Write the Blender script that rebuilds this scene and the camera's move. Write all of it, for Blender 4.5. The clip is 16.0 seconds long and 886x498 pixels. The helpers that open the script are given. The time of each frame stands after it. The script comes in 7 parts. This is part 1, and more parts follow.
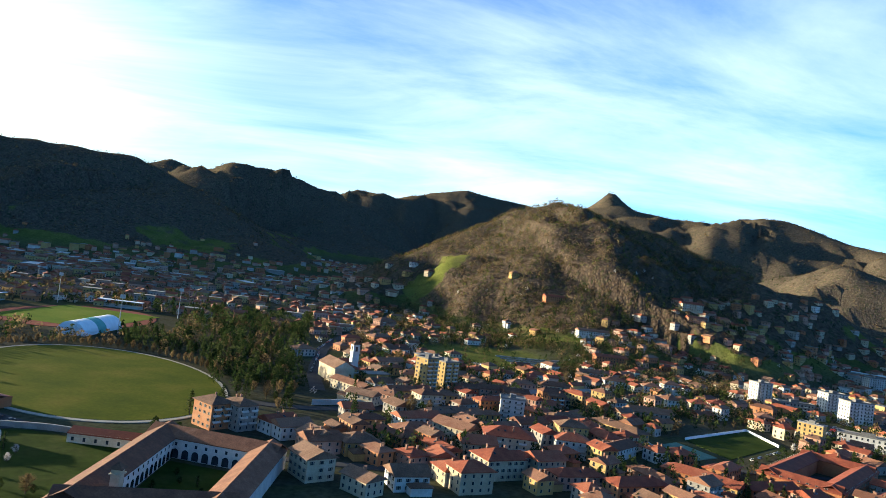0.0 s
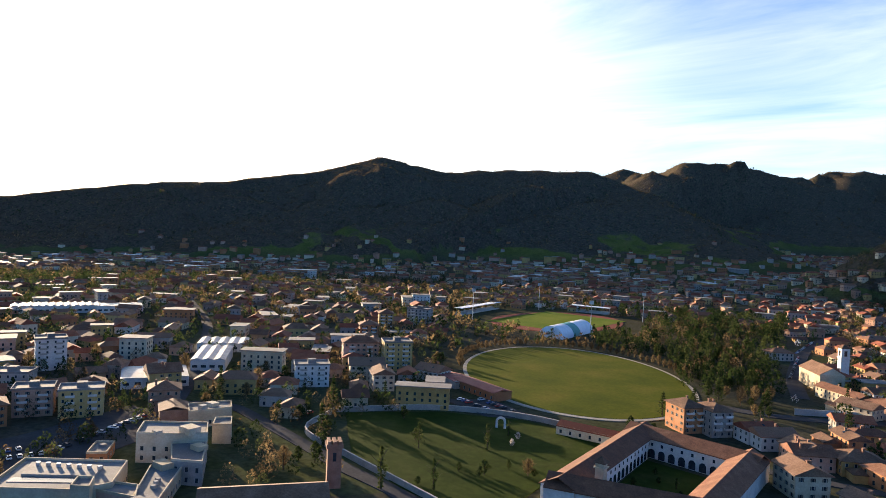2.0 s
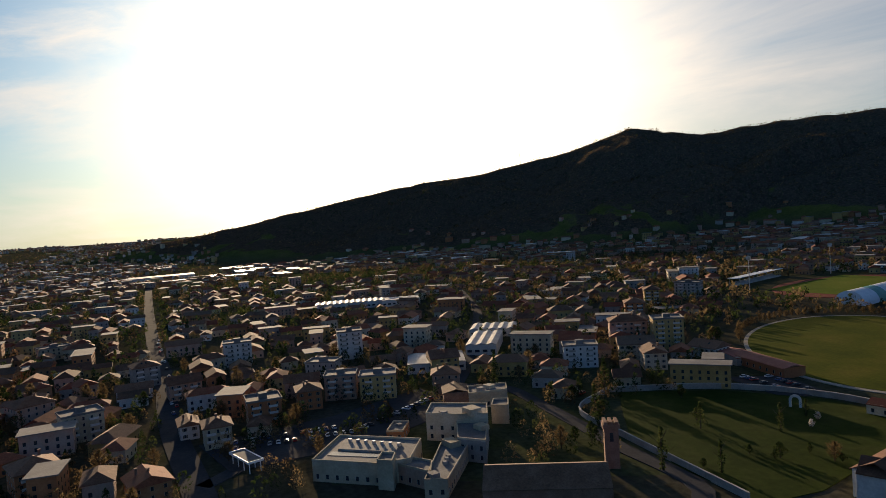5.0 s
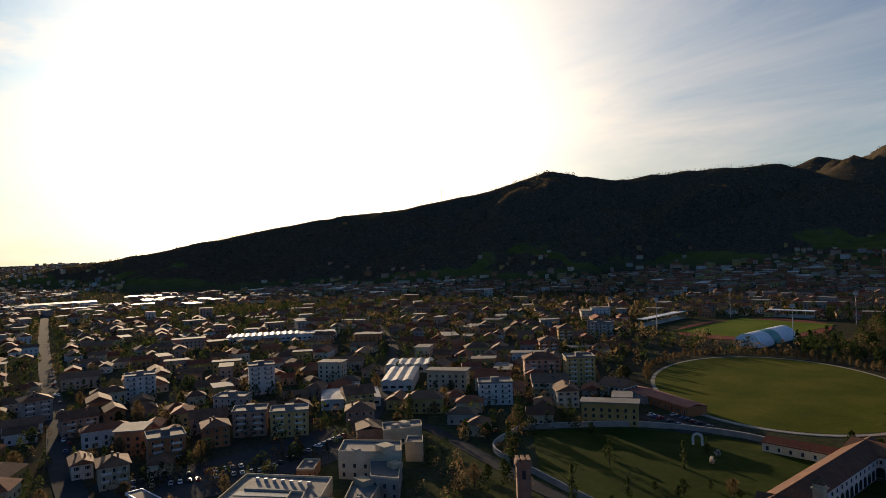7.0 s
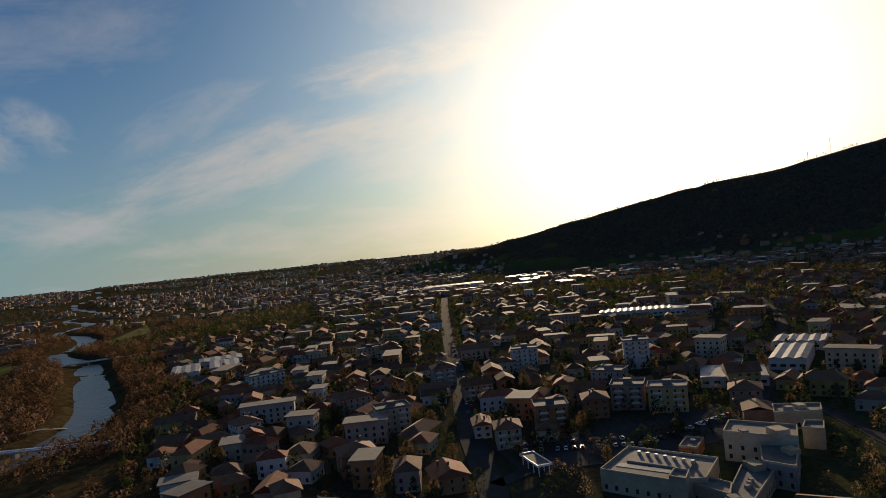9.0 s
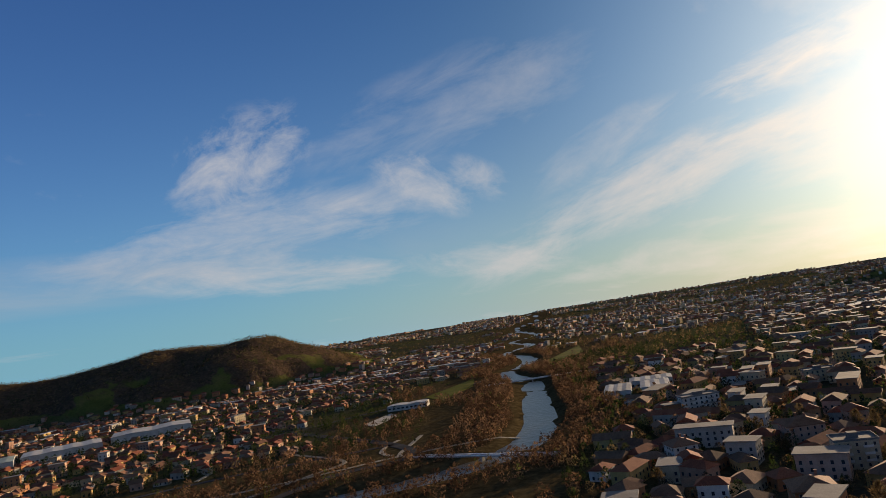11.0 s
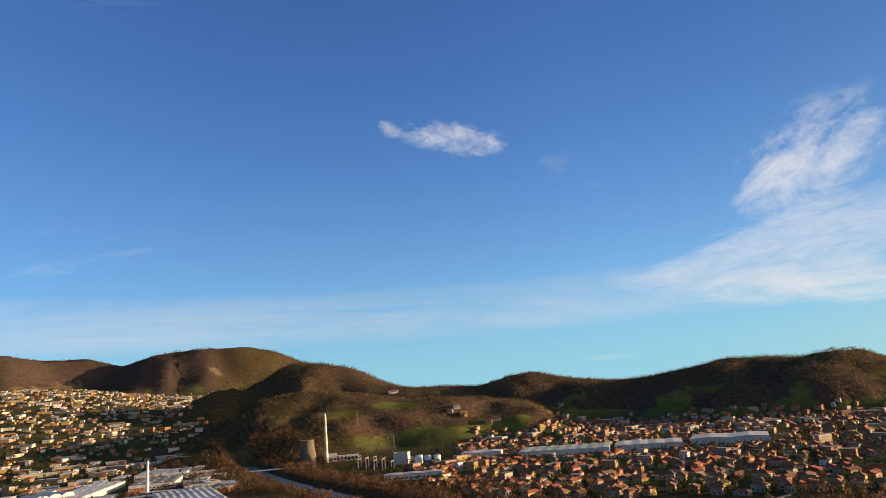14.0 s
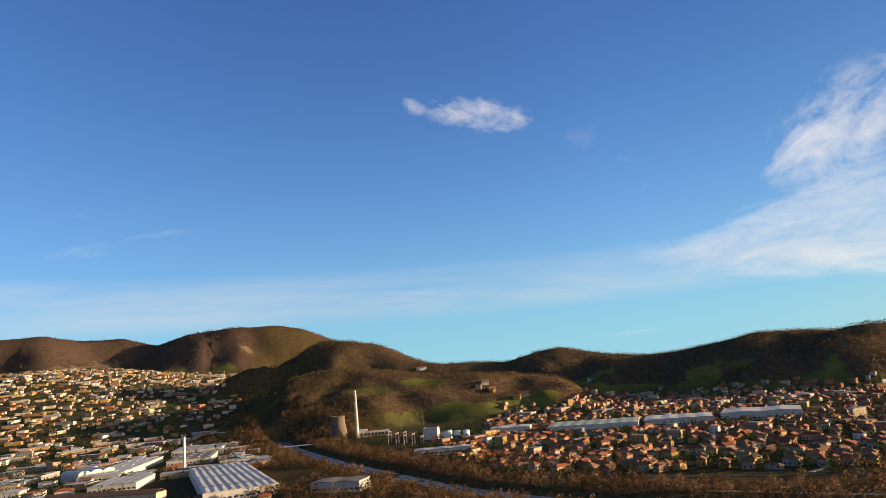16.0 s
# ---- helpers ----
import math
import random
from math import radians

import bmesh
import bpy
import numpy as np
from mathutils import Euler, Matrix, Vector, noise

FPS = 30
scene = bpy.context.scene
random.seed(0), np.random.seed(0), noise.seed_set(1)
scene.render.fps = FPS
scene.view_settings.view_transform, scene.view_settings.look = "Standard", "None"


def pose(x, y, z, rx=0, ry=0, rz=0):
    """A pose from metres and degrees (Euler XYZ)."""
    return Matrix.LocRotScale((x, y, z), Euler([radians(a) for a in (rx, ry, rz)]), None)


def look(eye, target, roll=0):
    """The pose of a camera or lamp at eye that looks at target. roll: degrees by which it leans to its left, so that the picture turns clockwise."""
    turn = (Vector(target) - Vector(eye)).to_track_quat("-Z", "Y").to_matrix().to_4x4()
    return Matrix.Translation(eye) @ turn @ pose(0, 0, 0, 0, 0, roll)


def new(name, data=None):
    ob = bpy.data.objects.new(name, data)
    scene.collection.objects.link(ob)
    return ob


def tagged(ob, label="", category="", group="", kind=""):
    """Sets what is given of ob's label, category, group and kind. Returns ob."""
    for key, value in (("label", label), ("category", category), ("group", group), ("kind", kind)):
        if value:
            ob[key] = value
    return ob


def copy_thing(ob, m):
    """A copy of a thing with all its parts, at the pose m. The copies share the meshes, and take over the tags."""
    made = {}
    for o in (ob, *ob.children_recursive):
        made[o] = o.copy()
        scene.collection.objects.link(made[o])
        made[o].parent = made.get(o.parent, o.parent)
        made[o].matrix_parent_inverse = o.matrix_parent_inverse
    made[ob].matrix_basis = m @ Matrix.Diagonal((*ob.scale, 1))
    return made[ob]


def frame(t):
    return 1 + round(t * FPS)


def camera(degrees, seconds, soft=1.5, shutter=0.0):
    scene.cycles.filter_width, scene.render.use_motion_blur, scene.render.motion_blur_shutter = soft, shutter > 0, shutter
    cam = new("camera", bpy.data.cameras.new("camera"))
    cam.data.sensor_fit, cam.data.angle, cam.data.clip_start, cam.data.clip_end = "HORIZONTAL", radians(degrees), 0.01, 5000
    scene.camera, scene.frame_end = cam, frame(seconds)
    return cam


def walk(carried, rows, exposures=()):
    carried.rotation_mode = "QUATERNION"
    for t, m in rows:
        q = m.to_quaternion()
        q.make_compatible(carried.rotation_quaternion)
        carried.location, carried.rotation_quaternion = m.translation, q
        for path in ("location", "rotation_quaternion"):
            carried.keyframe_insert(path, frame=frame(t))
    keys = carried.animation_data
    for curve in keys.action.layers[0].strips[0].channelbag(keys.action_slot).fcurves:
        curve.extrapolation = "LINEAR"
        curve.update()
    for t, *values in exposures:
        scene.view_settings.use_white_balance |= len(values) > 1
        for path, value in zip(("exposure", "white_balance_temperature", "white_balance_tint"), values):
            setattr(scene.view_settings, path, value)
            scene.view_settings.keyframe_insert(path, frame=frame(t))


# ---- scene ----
EYE = 90.0
cam = camera(66.0, 16.0, soft=0.7)
EXPOSURES = [(0, 1.80, 6400, 4), (1.0, 1.95, 6600, 7), (1.5, 1.70, 6600, 9), (2.0, 1.85, 7300, 19), (2.5, 1.50, 7600, 20), (3.0, 1.08, 7700, 19), (5.5, 0.42, 7900, 18), (7.5, 0.42, 7900, 18), (9.2, -0.10, 8000, 18), (11.3, 0.50, 8300, 21), (13.5, 1.0, 8600, 21), (16, 1.10, 8800, 21)]
PATH = [
    (0, pose(0, 0, EYE, 91.75, -7.52, -0.72)),
    (0.5, pose(0, 0, EYE, 90.85, -5.63, 8.14)),
    (1, pose(0, 0, EYE, 90.65, -3.75, 17.20)),
    (1.5, pose(0, 0, EYE, 89.80, -3.33, 26.81)),
    (2, pose(0, 0, EYE, 88.62, -2.53, 36.51)),
    (2.5, pose(0, 0, EYE, 88.28, 0.15, 44.94)),
    (3, pose(0, 0, EYE, 89.22, 5.19, 52.64)),
    (3.2, pose(0, 0, EYE, 90.80, 8.06, 55.42)),
    (3.73, pose(0, 0, EYE, 90.56, 7.77, 59.90)),
    (4.25, pose(0, 0, EYE, 89.15, 6.39, 60.39)),
    (4.78, pose(0, 0, EYE, 87.67, 4.63, 58.65)),
    (5.3, pose(0, 0, EYE, 87.08, 3.27, 56.25)),
    (5.5, pose(0, 0, EYE, 87.06, 3.09, 55.35)),
    (6, pose(0, 0, EYE, 88.38, 1.99, 53.64)),
    (6.5, pose(0, 0, EYE, 89.34, 0.24, 52.23)),
    (7, pose(0, 0, EYE, 89.92, 1.92, 50.92)),
    (7.5, pose(0, 0, EYE, 90.24, 4.29, 55.57)),
    (8, pose(0, 0, EYE, 90.11, 6.97, 62.93)),
    (8.5, pose(0, 0, EYE, 89.69, 7.22, 72.17)),
    (9, pose(0, 0, EYE, 89.97, 6.01, 81.03)),
    (9.2, pose(0, 0, EYE, 89.56, 5.95, 84.80)),
    (9.72, pose(0, 0, EYE, 90.48, 6.19, 93.83)),
    (10.25, pose(0, 0, EYE, 93.09, 7.34, 102.67)),
    (10.78, pose(0, 0, EYE, 95.80, 8.62, 111.57)),
    (11.3, pose(0, 0, EYE, 97.01, 9.30, 120.54)),
    (11.5, pose(0, 0, EYE, 98.15, 9.20, 123.42)),
    (12, pose(0, 0, EYE, 99.01, 7.20, 132.22)),
    (12.5, pose(0, 0, EYE, 98.57, 5.40, 141.50)),
    (13, pose(0, 0, EYE, 99.58, 3.90, 150.82)),
    (13.5, pose(0, 0, EYE, 100.82, 2.96, 160.14)),
    (14, pose(0, 0, EYE, 102.45, 4.49, 161.03)),
    (14.5, pose(0, 0, EYE, 103.04, 6.68, 161.68)),
    (15, pose(0, 0, EYE, 102.22, 7.14, 162.25)),
    (15.5, pose(0, 0, EYE, 100.93, 6.19, 162.88)),
    (16, pose(0, 0, EYE, 100.72, 4.89, 163.37)),
]
walk(cam, PATH, EXPOSURES)

# ---- daylight: a low sun just over the long ridge, thin high cloud ----
SUN_AZ, SUN_EL = 74.0, 8.3
sun_dir = Vector((-math.sin(radians(SUN_AZ)) * math.cos(radians(SUN_EL)), math.cos(radians(SUN_AZ)) * math.cos(radians(SUN_EL)), math.sin(radians(SUN_EL))))
bright_dir = Vector((-math.sin(radians(61)) * math.cos(radians(7.5)), math.cos(radians(61)) * math.cos(radians(7.5)), math.sin(radians(7.5))))   # centre of the sun's glow in the sky, set apart from the lamp
sun_data = bpy.data.lights.new("sun", "SUN")
sun_data.energy, sun_data.angle, sun_data.color = 5.0, radians(0.55), (1.0, 0.85, 0.62)
sun = new("sun", sun_data)
sun.matrix_world = look((0, 0, 600), Vector((0, 0, 600)) - sun_dir)

world = bpy.data.worlds.new("world")
scene.world = world
world.use_nodes = True


def node(tree, kind, **values):
    n = tree.nodes.new(kind)
    for key, value in values.items():
        n.inputs[key.replace("_", " ")].default_value = value
    return n


def math_node(tree, op, a, b=None, clamp=False):
    n = tree.nodes.new("ShaderNodeMath")
    n.operation, n.use_clamp = op, clamp
    for i, v in enumerate((a, b)):
        if v is None:
            continue
        if isinstance(v, (int, float)):
            n.inputs[i].default_value = v
        else:
            tree.links.new(v, n.inputs[i])
    return n.outputs[0]


def ramp(tree, value, stops):
    n = tree.nodes.new("ShaderNodeValToRGB")
    el = n.color_ramp.elements
    while len(el) < len(stops):
        el.new(0.5)
    for e, (pos, col) in zip(el, stops):
        e.position, e.color = pos, (*col, 1) if len(col) == 3 else col
    tree.links.new(value, n.inputs[0])
    return n.outputs[0]


def mix(tree, fac, a, b, blend="MIX"):
    n = tree.nodes.new("ShaderNodeMix")
    n.data_type, n.blend_type = "RGBA", blend
    for sock, v in ((n.inputs[0], fac), (n.inputs[6], a), (n.inputs[7], b)):
        if isinstance(v, (int, float)):
            sock.default_value = v
        elif isinstance(v, tuple):
            sock.default_value = (*v, 1) if len(v) == 3 else v
        else:
            tree.links.new(v, sock)
    return n.outputs[2]


def bearing(az, el):
    """The direction at a bearing (degrees west of north) and a height over the horizon."""
    a, e = radians(az), radians(el)
    return Vector((-math.sin(a) * math.cos(e), math.cos(a) * math.cos(e), math.sin(e)))


CLOUDS = [
    (164.4, 22.8, 152.4, 20.0, 1.7, 0.60, 26.0, 1.7),
    (165.4, 23.3, 162.6, 21.9, 0.8, 0.42, 34.0, 1.4),
    (137.0, 12.0, 123.2, 18.8, 4.3, 0.85, 12.0, 1.6),
    (120.5, 15.0, 110.6, 8.8, 2.8, 0.65, 15.0, 1.6),
    (113.6, 13.6, 107.8, 9.6, 1.8, 0.55, 15.0, 1.4),
    (150.0, 7.2, 110.0, 10.8, 3.8, 0.62, 8.0, 3.4),
    (143.0, 6.8, 114.0, 4.6, 2.0, 0.70, 9.0, 4.2),
    (111.0, 4.4, 84.0, 12.2, 3.2, 0.50, 9.0, 3.6),
    (120.0, 5.8, 101.0, 3.2, 1.8, 0.58, 11.0, 3.2),
    (128.0, 14.0, 96.0, 20.0, 5.0, 0.28, 7.0, 3.0),
    (95.0, 13.4, 71.0, 16.8, 2.4, 0.65, 10.0, 3.6),
    (114.0, 4.0, 74.0, 12.0, 3.2, 0.62, 8.0, 3.8),
    (115.0, 2.2, 102.0, 5.6, 1.5, 0.60, 13.0, 2.6),
    (108.0, 9.0, 92.0, 15.0, 2.6, 0.30, 9.0, 3.0),
    (66.4, 17.3, 61.6, 15.5, 0.2, 1.0, 3.0, 1.0),
    (74.4, 19.8, 66.6, 17.6, 0.22, 1.0, 3.0, 1.0),
]


def build_sky():
    tr = world.node_tree
    tr.nodes.clear()
    sky = tr.nodes.new("ShaderNodeTexSky")
    sky.sky_type, sky.sun_disc = "NISHITA", False
    sky.sun_elevation, sky.sun_rotation = radians(SUN_EL), radians(-SUN_AZ)
    sky.altitude, sky.air_density, sky.dust_density, sky.ozone_density = 300, 1.0, 0.6, 3.0
    where = tr.nodes.new("ShaderNodeTexCoord").outputs["Generated"]
    sep = tr.nodes.new("ShaderNodeSeparateXYZ")
    tr.links.new(where, sep.inputs[0])
    # cloud deck: the direction meets a flat sheet high above
    up = math_node(tr, "ADD", math_node(tr, "MAXIMUM", sep.outputs[2], 0.0), 0.10)
    flat = tr.nodes.new("ShaderNodeCombineXYZ")
    tr.links.new(math_node(tr, "DIVIDE", sep.outputs[0], up), flat.inputs[0])
    tr.links.new(math_node(tr, "DIVIDE", sep.outputs[1], up), flat.inputs[1])
    turn = tr.nodes.new("ShaderNodeMapping")
    turn.inputs["Rotation"].default_value = (0, 0, radians(28))
    turn.inputs["Scale"].default_value = (0.7, 1.25, 1)
    tr.links.new(flat.outputs[0], turn.inputs[0])
    wisps = node(tr, "ShaderNodeTexNoise", Scale=0.75, Detail=9.0, Roughness=0.62, Distortion=0.5)
    tr.links.new(turn.outputs[0], wisps.inputs["Vector"])
    banks = node(tr, "ShaderNodeTexNoise", Scale=0.33, Detail=3.0, Roughness=0.5)
    tr.links.new(flat.outputs[0], banks.inputs["Vector"])
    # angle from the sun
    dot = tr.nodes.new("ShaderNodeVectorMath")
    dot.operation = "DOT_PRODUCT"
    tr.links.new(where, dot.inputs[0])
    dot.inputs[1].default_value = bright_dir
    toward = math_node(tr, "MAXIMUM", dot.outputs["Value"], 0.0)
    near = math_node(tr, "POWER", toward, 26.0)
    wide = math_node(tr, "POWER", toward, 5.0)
    amount = math_node(tr, "MULTIPLY", wisps.outputs["Fac"], banks.outputs["Fac"])
    amount = math_node(tr, "ADD", amount, math_node(tr, "MULTIPLY", wide, 0.04))
    amount = math_node(tr, "ADD", amount, math_node(tr, "SUBTRACT", math_node(tr, "MULTIPLY", math_node(tr, "ADD", sep.outputs[1], 1.0), 0.11), 0.075))
    amount = math_node(tr, "SUBTRACT", amount, math_node(tr, "MULTIPLY", math_node(tr, "MAXIMUM", math_node(tr, "SUBTRACT", sep.outputs[2], 0.33), 0.0), 0.30))
    cover = ramp(tr, amount, [(0.27, (0, 0, 0)), (0.52, (0.8, 0.8, 0.8))])
    scale = tr.nodes.new("ShaderNodeVectorMath")
    scale.operation = "SCALE"
    tr.links.new(sky.outputs[0], scale.inputs[0])
    scale.inputs["Scale"].default_value = SKY
    sky_tint = ramp(tr, sep.outputs[2], [(0.55, (0.41, 0.95, 1.66)), (0.88, (0.95, 0.96, 0.98))])   # unseen zenith left nearly untinted, added to make the fill light less blue
    blue = mix(tr, 1.0, scale.outputs[0], sky_tint, "MULTIPLY")
    clear = ramp(tr, dot.outputs["Value"], [(0.10, (1.58, 1.68, 1.74)), (0.70, (0.92, 1.12, 1.02))])   # cleaner air away from the sun
    blue = mix(tr, 1.0, blue, clear, "MULTIPLY")
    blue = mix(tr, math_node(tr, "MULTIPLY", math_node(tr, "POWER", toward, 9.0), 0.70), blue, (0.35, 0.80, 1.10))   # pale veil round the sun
    low = math_node(tr, "MULTIPLY", math_node(tr, "POWER", math_node(tr, "SUBTRACT", 1.0, math_node(tr, "MAXIMUM", sep.outputs[2], 0.0)), 6.0), 0.85)
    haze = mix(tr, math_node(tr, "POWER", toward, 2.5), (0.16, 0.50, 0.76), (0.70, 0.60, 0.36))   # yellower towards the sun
    blue = mix(tr, low, blue, haze)
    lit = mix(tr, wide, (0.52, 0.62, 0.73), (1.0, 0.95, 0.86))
    col = mix(tr, cover, blue, lit)
    # single clouds and streaks: ends of the long axis (bearing, height), half width, density, coarseness
    for k, (a0, e0, a1, e1, half, dense, grain, stretch) in enumerate(CLOUDS):
        p, q = bearing(a0, e0), bearing(a1, e1)
        mid, along = ((p + q) / 2).normalized(), (q - p).normalized()
        across = mid.cross(along).normalized()
        reach = (q - p).length / 2
        axes = []
        for way, size in ((along, reach), (across, radians(half)), (mid, 1.0)):
            d = tr.nodes.new("ShaderNodeVectorMath")
            d.operation = "DOT_PRODUCT"
            tr.links.new(where, d.inputs[0])
            d.inputs[1].default_value = way
            axes.append(math_node(tr, "DIVIDE", math_node(tr, "SUBTRACT", d.outputs["Value"], mid.dot(way)), size))
        own = tr.nodes.new("ShaderNodeCombineXYZ")
        tr.links.new(math_node(tr, "MULTIPLY", axes[0], reach * grain), own.inputs[0])
        tr.links.new(math_node(tr, "MULTIPLY", axes[1], radians(half) * grain * stretch), own.inputs[1])
        own.inputs[2].default_value = 3.7 * k
        puff = node(tr, "ShaderNodeTexNoise", Scale=1.0, Detail=10.0, Roughness=0.66, Distortion=0.35)
        tr.links.new(own.outputs[0], puff.inputs["Vector"])
        out2 = math_node(tr, "ADD", math_node(tr, "MULTIPLY", axes[0], axes[0]), math_node(tr, "MULTIPLY", axes[1], axes[1]))
        core = math_node(tr, "SUBTRACT", 1.0, out2, clamp=True)
        body = math_node(tr, "SUBTRACT", math_node(tr, "ADD", puff.outputs["Fac"], math_node(tr, "MULTIPLY", core, 0.30)), 0.58)
        body = math_node(tr, "MULTIPLY", math_node(tr, "MULTIPLY", body, 2.6, clamp=True), math_node(tr, "MULTIPLY", core, 1.5, clamp=True))
        body = math_node(tr, "MULTIPLY", body, math_node(tr, "GREATER_THAN", math_node(tr, "ADD", axes[2], 1.0), 0.5))
        col = mix(tr, math_node(tr, "MULTIPLY", body, dense), col, lit)
    # a long thin bank of cloud low over the southern hills
    off = math_node(tr, "MULTIPLY", math_node(tr, "SUBTRACT", sep.outputs[2], 0.125), 24.0)
    bank = math_node(tr, "SUBTRACT", 1.0, math_node(tr, "MULTIPLY", off, off), clamp=True)
    bank = math_node(tr, "MULTIPLY", bank, math_node(tr, "MULTIPLY", math_node(tr, "ADD", sep.outputs[1], 0.30), -0.9, clamp=True))
    bank = math_node(tr, "MULTIPLY", bank, math_node(tr, "MULTIPLY", math_node(tr, "SUBTRACT", wisps.outputs["Fac"], 0.30), 2.0, clamp=True))
    col = mix(tr, bank, col, (0.48, 0.54, 0.62))
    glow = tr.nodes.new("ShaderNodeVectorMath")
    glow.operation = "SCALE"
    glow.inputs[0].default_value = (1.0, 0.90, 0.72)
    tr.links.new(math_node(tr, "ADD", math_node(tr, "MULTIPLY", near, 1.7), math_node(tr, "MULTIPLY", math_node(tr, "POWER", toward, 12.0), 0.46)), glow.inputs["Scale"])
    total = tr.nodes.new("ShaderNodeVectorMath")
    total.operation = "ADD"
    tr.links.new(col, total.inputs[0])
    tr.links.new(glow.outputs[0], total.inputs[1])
    bg = tr.nodes.new("ShaderNodeBackground")
    tr.links.new(total.outputs[0], bg.inputs[0])
    bg.inputs[1].default_value = 0.7
    out = tr.nodes.new("ShaderNodeOutputWorld")
    tr.links.new(bg.outputs[0], out.inputs[0])


SKY = 0.068
build_sky()


# ---- materials ----
def material(name, stops, scale=0.3, rough=0.85, fine=4.0, fine_amount=0.25, bump=0.0, bump_scale=8.0, metallic=0.0, island=0.0, gloss=0.3, leafy=0.0):
    """A surface whose colour runs through the stops by a broad noise, broken by a finer one."""
    m = bpy.data.materials.new(name)
    m.use_nodes = True
    tr = m.node_tree
    bsdf = tr.nodes["Principled BSDF"]
    geo = tr.nodes.new("ShaderNodeNewGeometry")
    where = geo.outputs["Position"]
    big = node(tr, "ShaderNodeTexNoise", Scale=scale, Detail=4.0, Roughness=0.55)
    small = node(tr, "ShaderNodeTexNoise", Scale=fine, Detail=5.0, Roughness=0.65)
    for n in (big, small):
        tr.links.new(where, n.inputs["Vector"])
    value = big.outputs["Fac"]
    if leafy:
        crown_tone = tr.nodes.new("ShaderNodeAttribute")
        crown_tone.attribute_name = "tone"
        value = math_node(tr, "ADD", value, math_node(tr, "MULTIPLY", crown_tone.outputs["Fac"], 0.75))
    if island:
        one = math_node(tr, "SUBTRACT", geo.outputs["Random Per Island"], 0.5)
        two = tr.nodes.new("ShaderNodeObjectInfo").outputs["Random"]
        both = math_node(tr, "ADD", one, math_node(tr, "SUBTRACT", two, 0.5))
        value = math_node(tr, "ADD", value, math_node(tr, "MULTIPLY", both, island), clamp=True)
    col = ramp(tr, value, stops)
    dark = ramp(tr, small.outputs["Fac"], [(0.3, (1 - fine_amount,) * 3), (0.7, (1 + 0.0,) * 3)])
    col = mix(tr, 1.0, col, dark, "MULTIPLY")
    tr.links.new(col, bsdf.inputs["Base Color"])
    bsdf.inputs["Roughness"].default_value = rough
    bsdf.inputs["Metallic"].default_value = metallic
    bsdf.inputs["Specular IOR Level"].default_value = gloss
    if leafy:
        thin = tr.nodes.new("ShaderNodeBsdfTranslucent")
        both = tr.nodes.new("ShaderNodeMixShader")
        both.inputs[0].default_value = leafy
        tr.links.new(col, thin.inputs[0])
        tr.links.new(bsdf.outputs[0], both.inputs[1])
        tr.links.new(thin.outputs[0], both.inputs[2])
        tr.links.new(both.outputs[0], tr.nodes["Material Output"].inputs[0])
    if bump:
        b = node(tr, "ShaderNodeBump", Strength=0.6, Distance=bump)
        grain = node(tr, "ShaderNodeTexNoise", Scale=bump_scale, Detail=3.0)
        tr.links.new(where, grain.inputs["Vector"])
        tr.links.new(grain.outputs["Fac"], b.inputs["Height"])
        tr.links.new(b.outputs[0], bsdf.inputs["Normal"])
    return m


def tones(a, b, c):
    return [(0.25, a), (0.5, b), (0.75, c)]


PLASTER = [
    material("plaster_cream", tones((0.36, 0.29, 0.19), (0.46, 0.38, 0.26), (0.53, 0.46, 0.34)), 0.15, 0.9, 1.2, 0.22, island=0.35),
    material("plaster_ochre", tones((0.33, 0.20, 0.070), (0.41, 0.265, 0.096), (0.47, 0.33, 0.14)), 0.15, 0.9, 1.2, 0.22, island=0.35),
    material("plaster_white", tones((0.43, 0.41, 0.37), (0.53, 0.51, 0.46), (0.61, 0.59, 0.54)), 0.15, 0.9, 1.2, 0.20, island=0.30),
    material("plaster_pink", tones((0.32, 0.17, 0.115), (0.40, 0.23, 0.16), (0.45, 0.30, 0.23)), 0.15, 0.9, 1.2, 0.22, island=0.35),
    material("plaster_grey", tones((0.22, 0.20, 0.175), (0.30, 0.28, 0.245), (0.36, 0.34, 0.30)), 0.15, 0.9, 1.2, 0.22, island=0.35),
    material("plaster_orange", tones((0.31, 0.115, 0.048), (0.37, 0.155, 0.066), (0.42, 0.205, 0.10)), 0.15, 0.9, 1.2, 0.22, island=0.35),
]
CREAM, OCHRE, WHITE, PINK, GREY, ORANGE = PLASTER
TILE = material("clay_tiles", tones((0.140, 0.056, 0.031), (0.205, 0.084, 0.045), (0.275, 0.130, 0.076)), 0.25, 0.9, 1.6, 0.45, island=0.55)
TILE_RED = material("red_clay_tiles", tones((0.20, 0.045, 0.022), (0.275, 0.068, 0.032), (0.33, 0.105, 0.052)), 0.25, 0.9, 1.6, 0.4, island=0.45)
TILE_BROWN = material("weathered_brown_tiles", tones((0.125, 0.063, 0.038), (0.185, 0.096, 0.056), (0.25, 0.14, 0.088)), 0.2, 0.9, 1.4, 0.5, island=0.4)
SHEET = material("pale_sheet_roof", tones((0.30, 0.30, 0.29), (0.40, 0.40, 0.39), (0.50, 0.50, 0.48)), 0.1, 0.6, 0.8, 0.3, island=0.3, gloss=0.15)
FLATROOF = material("gravel_roof", tones((0.13, 0.125, 0.12), (0.18, 0.175, 0.165), (0.25, 0.24, 0.225)), 0.12, 0.9, 1.5, 0.3, island=0.3)
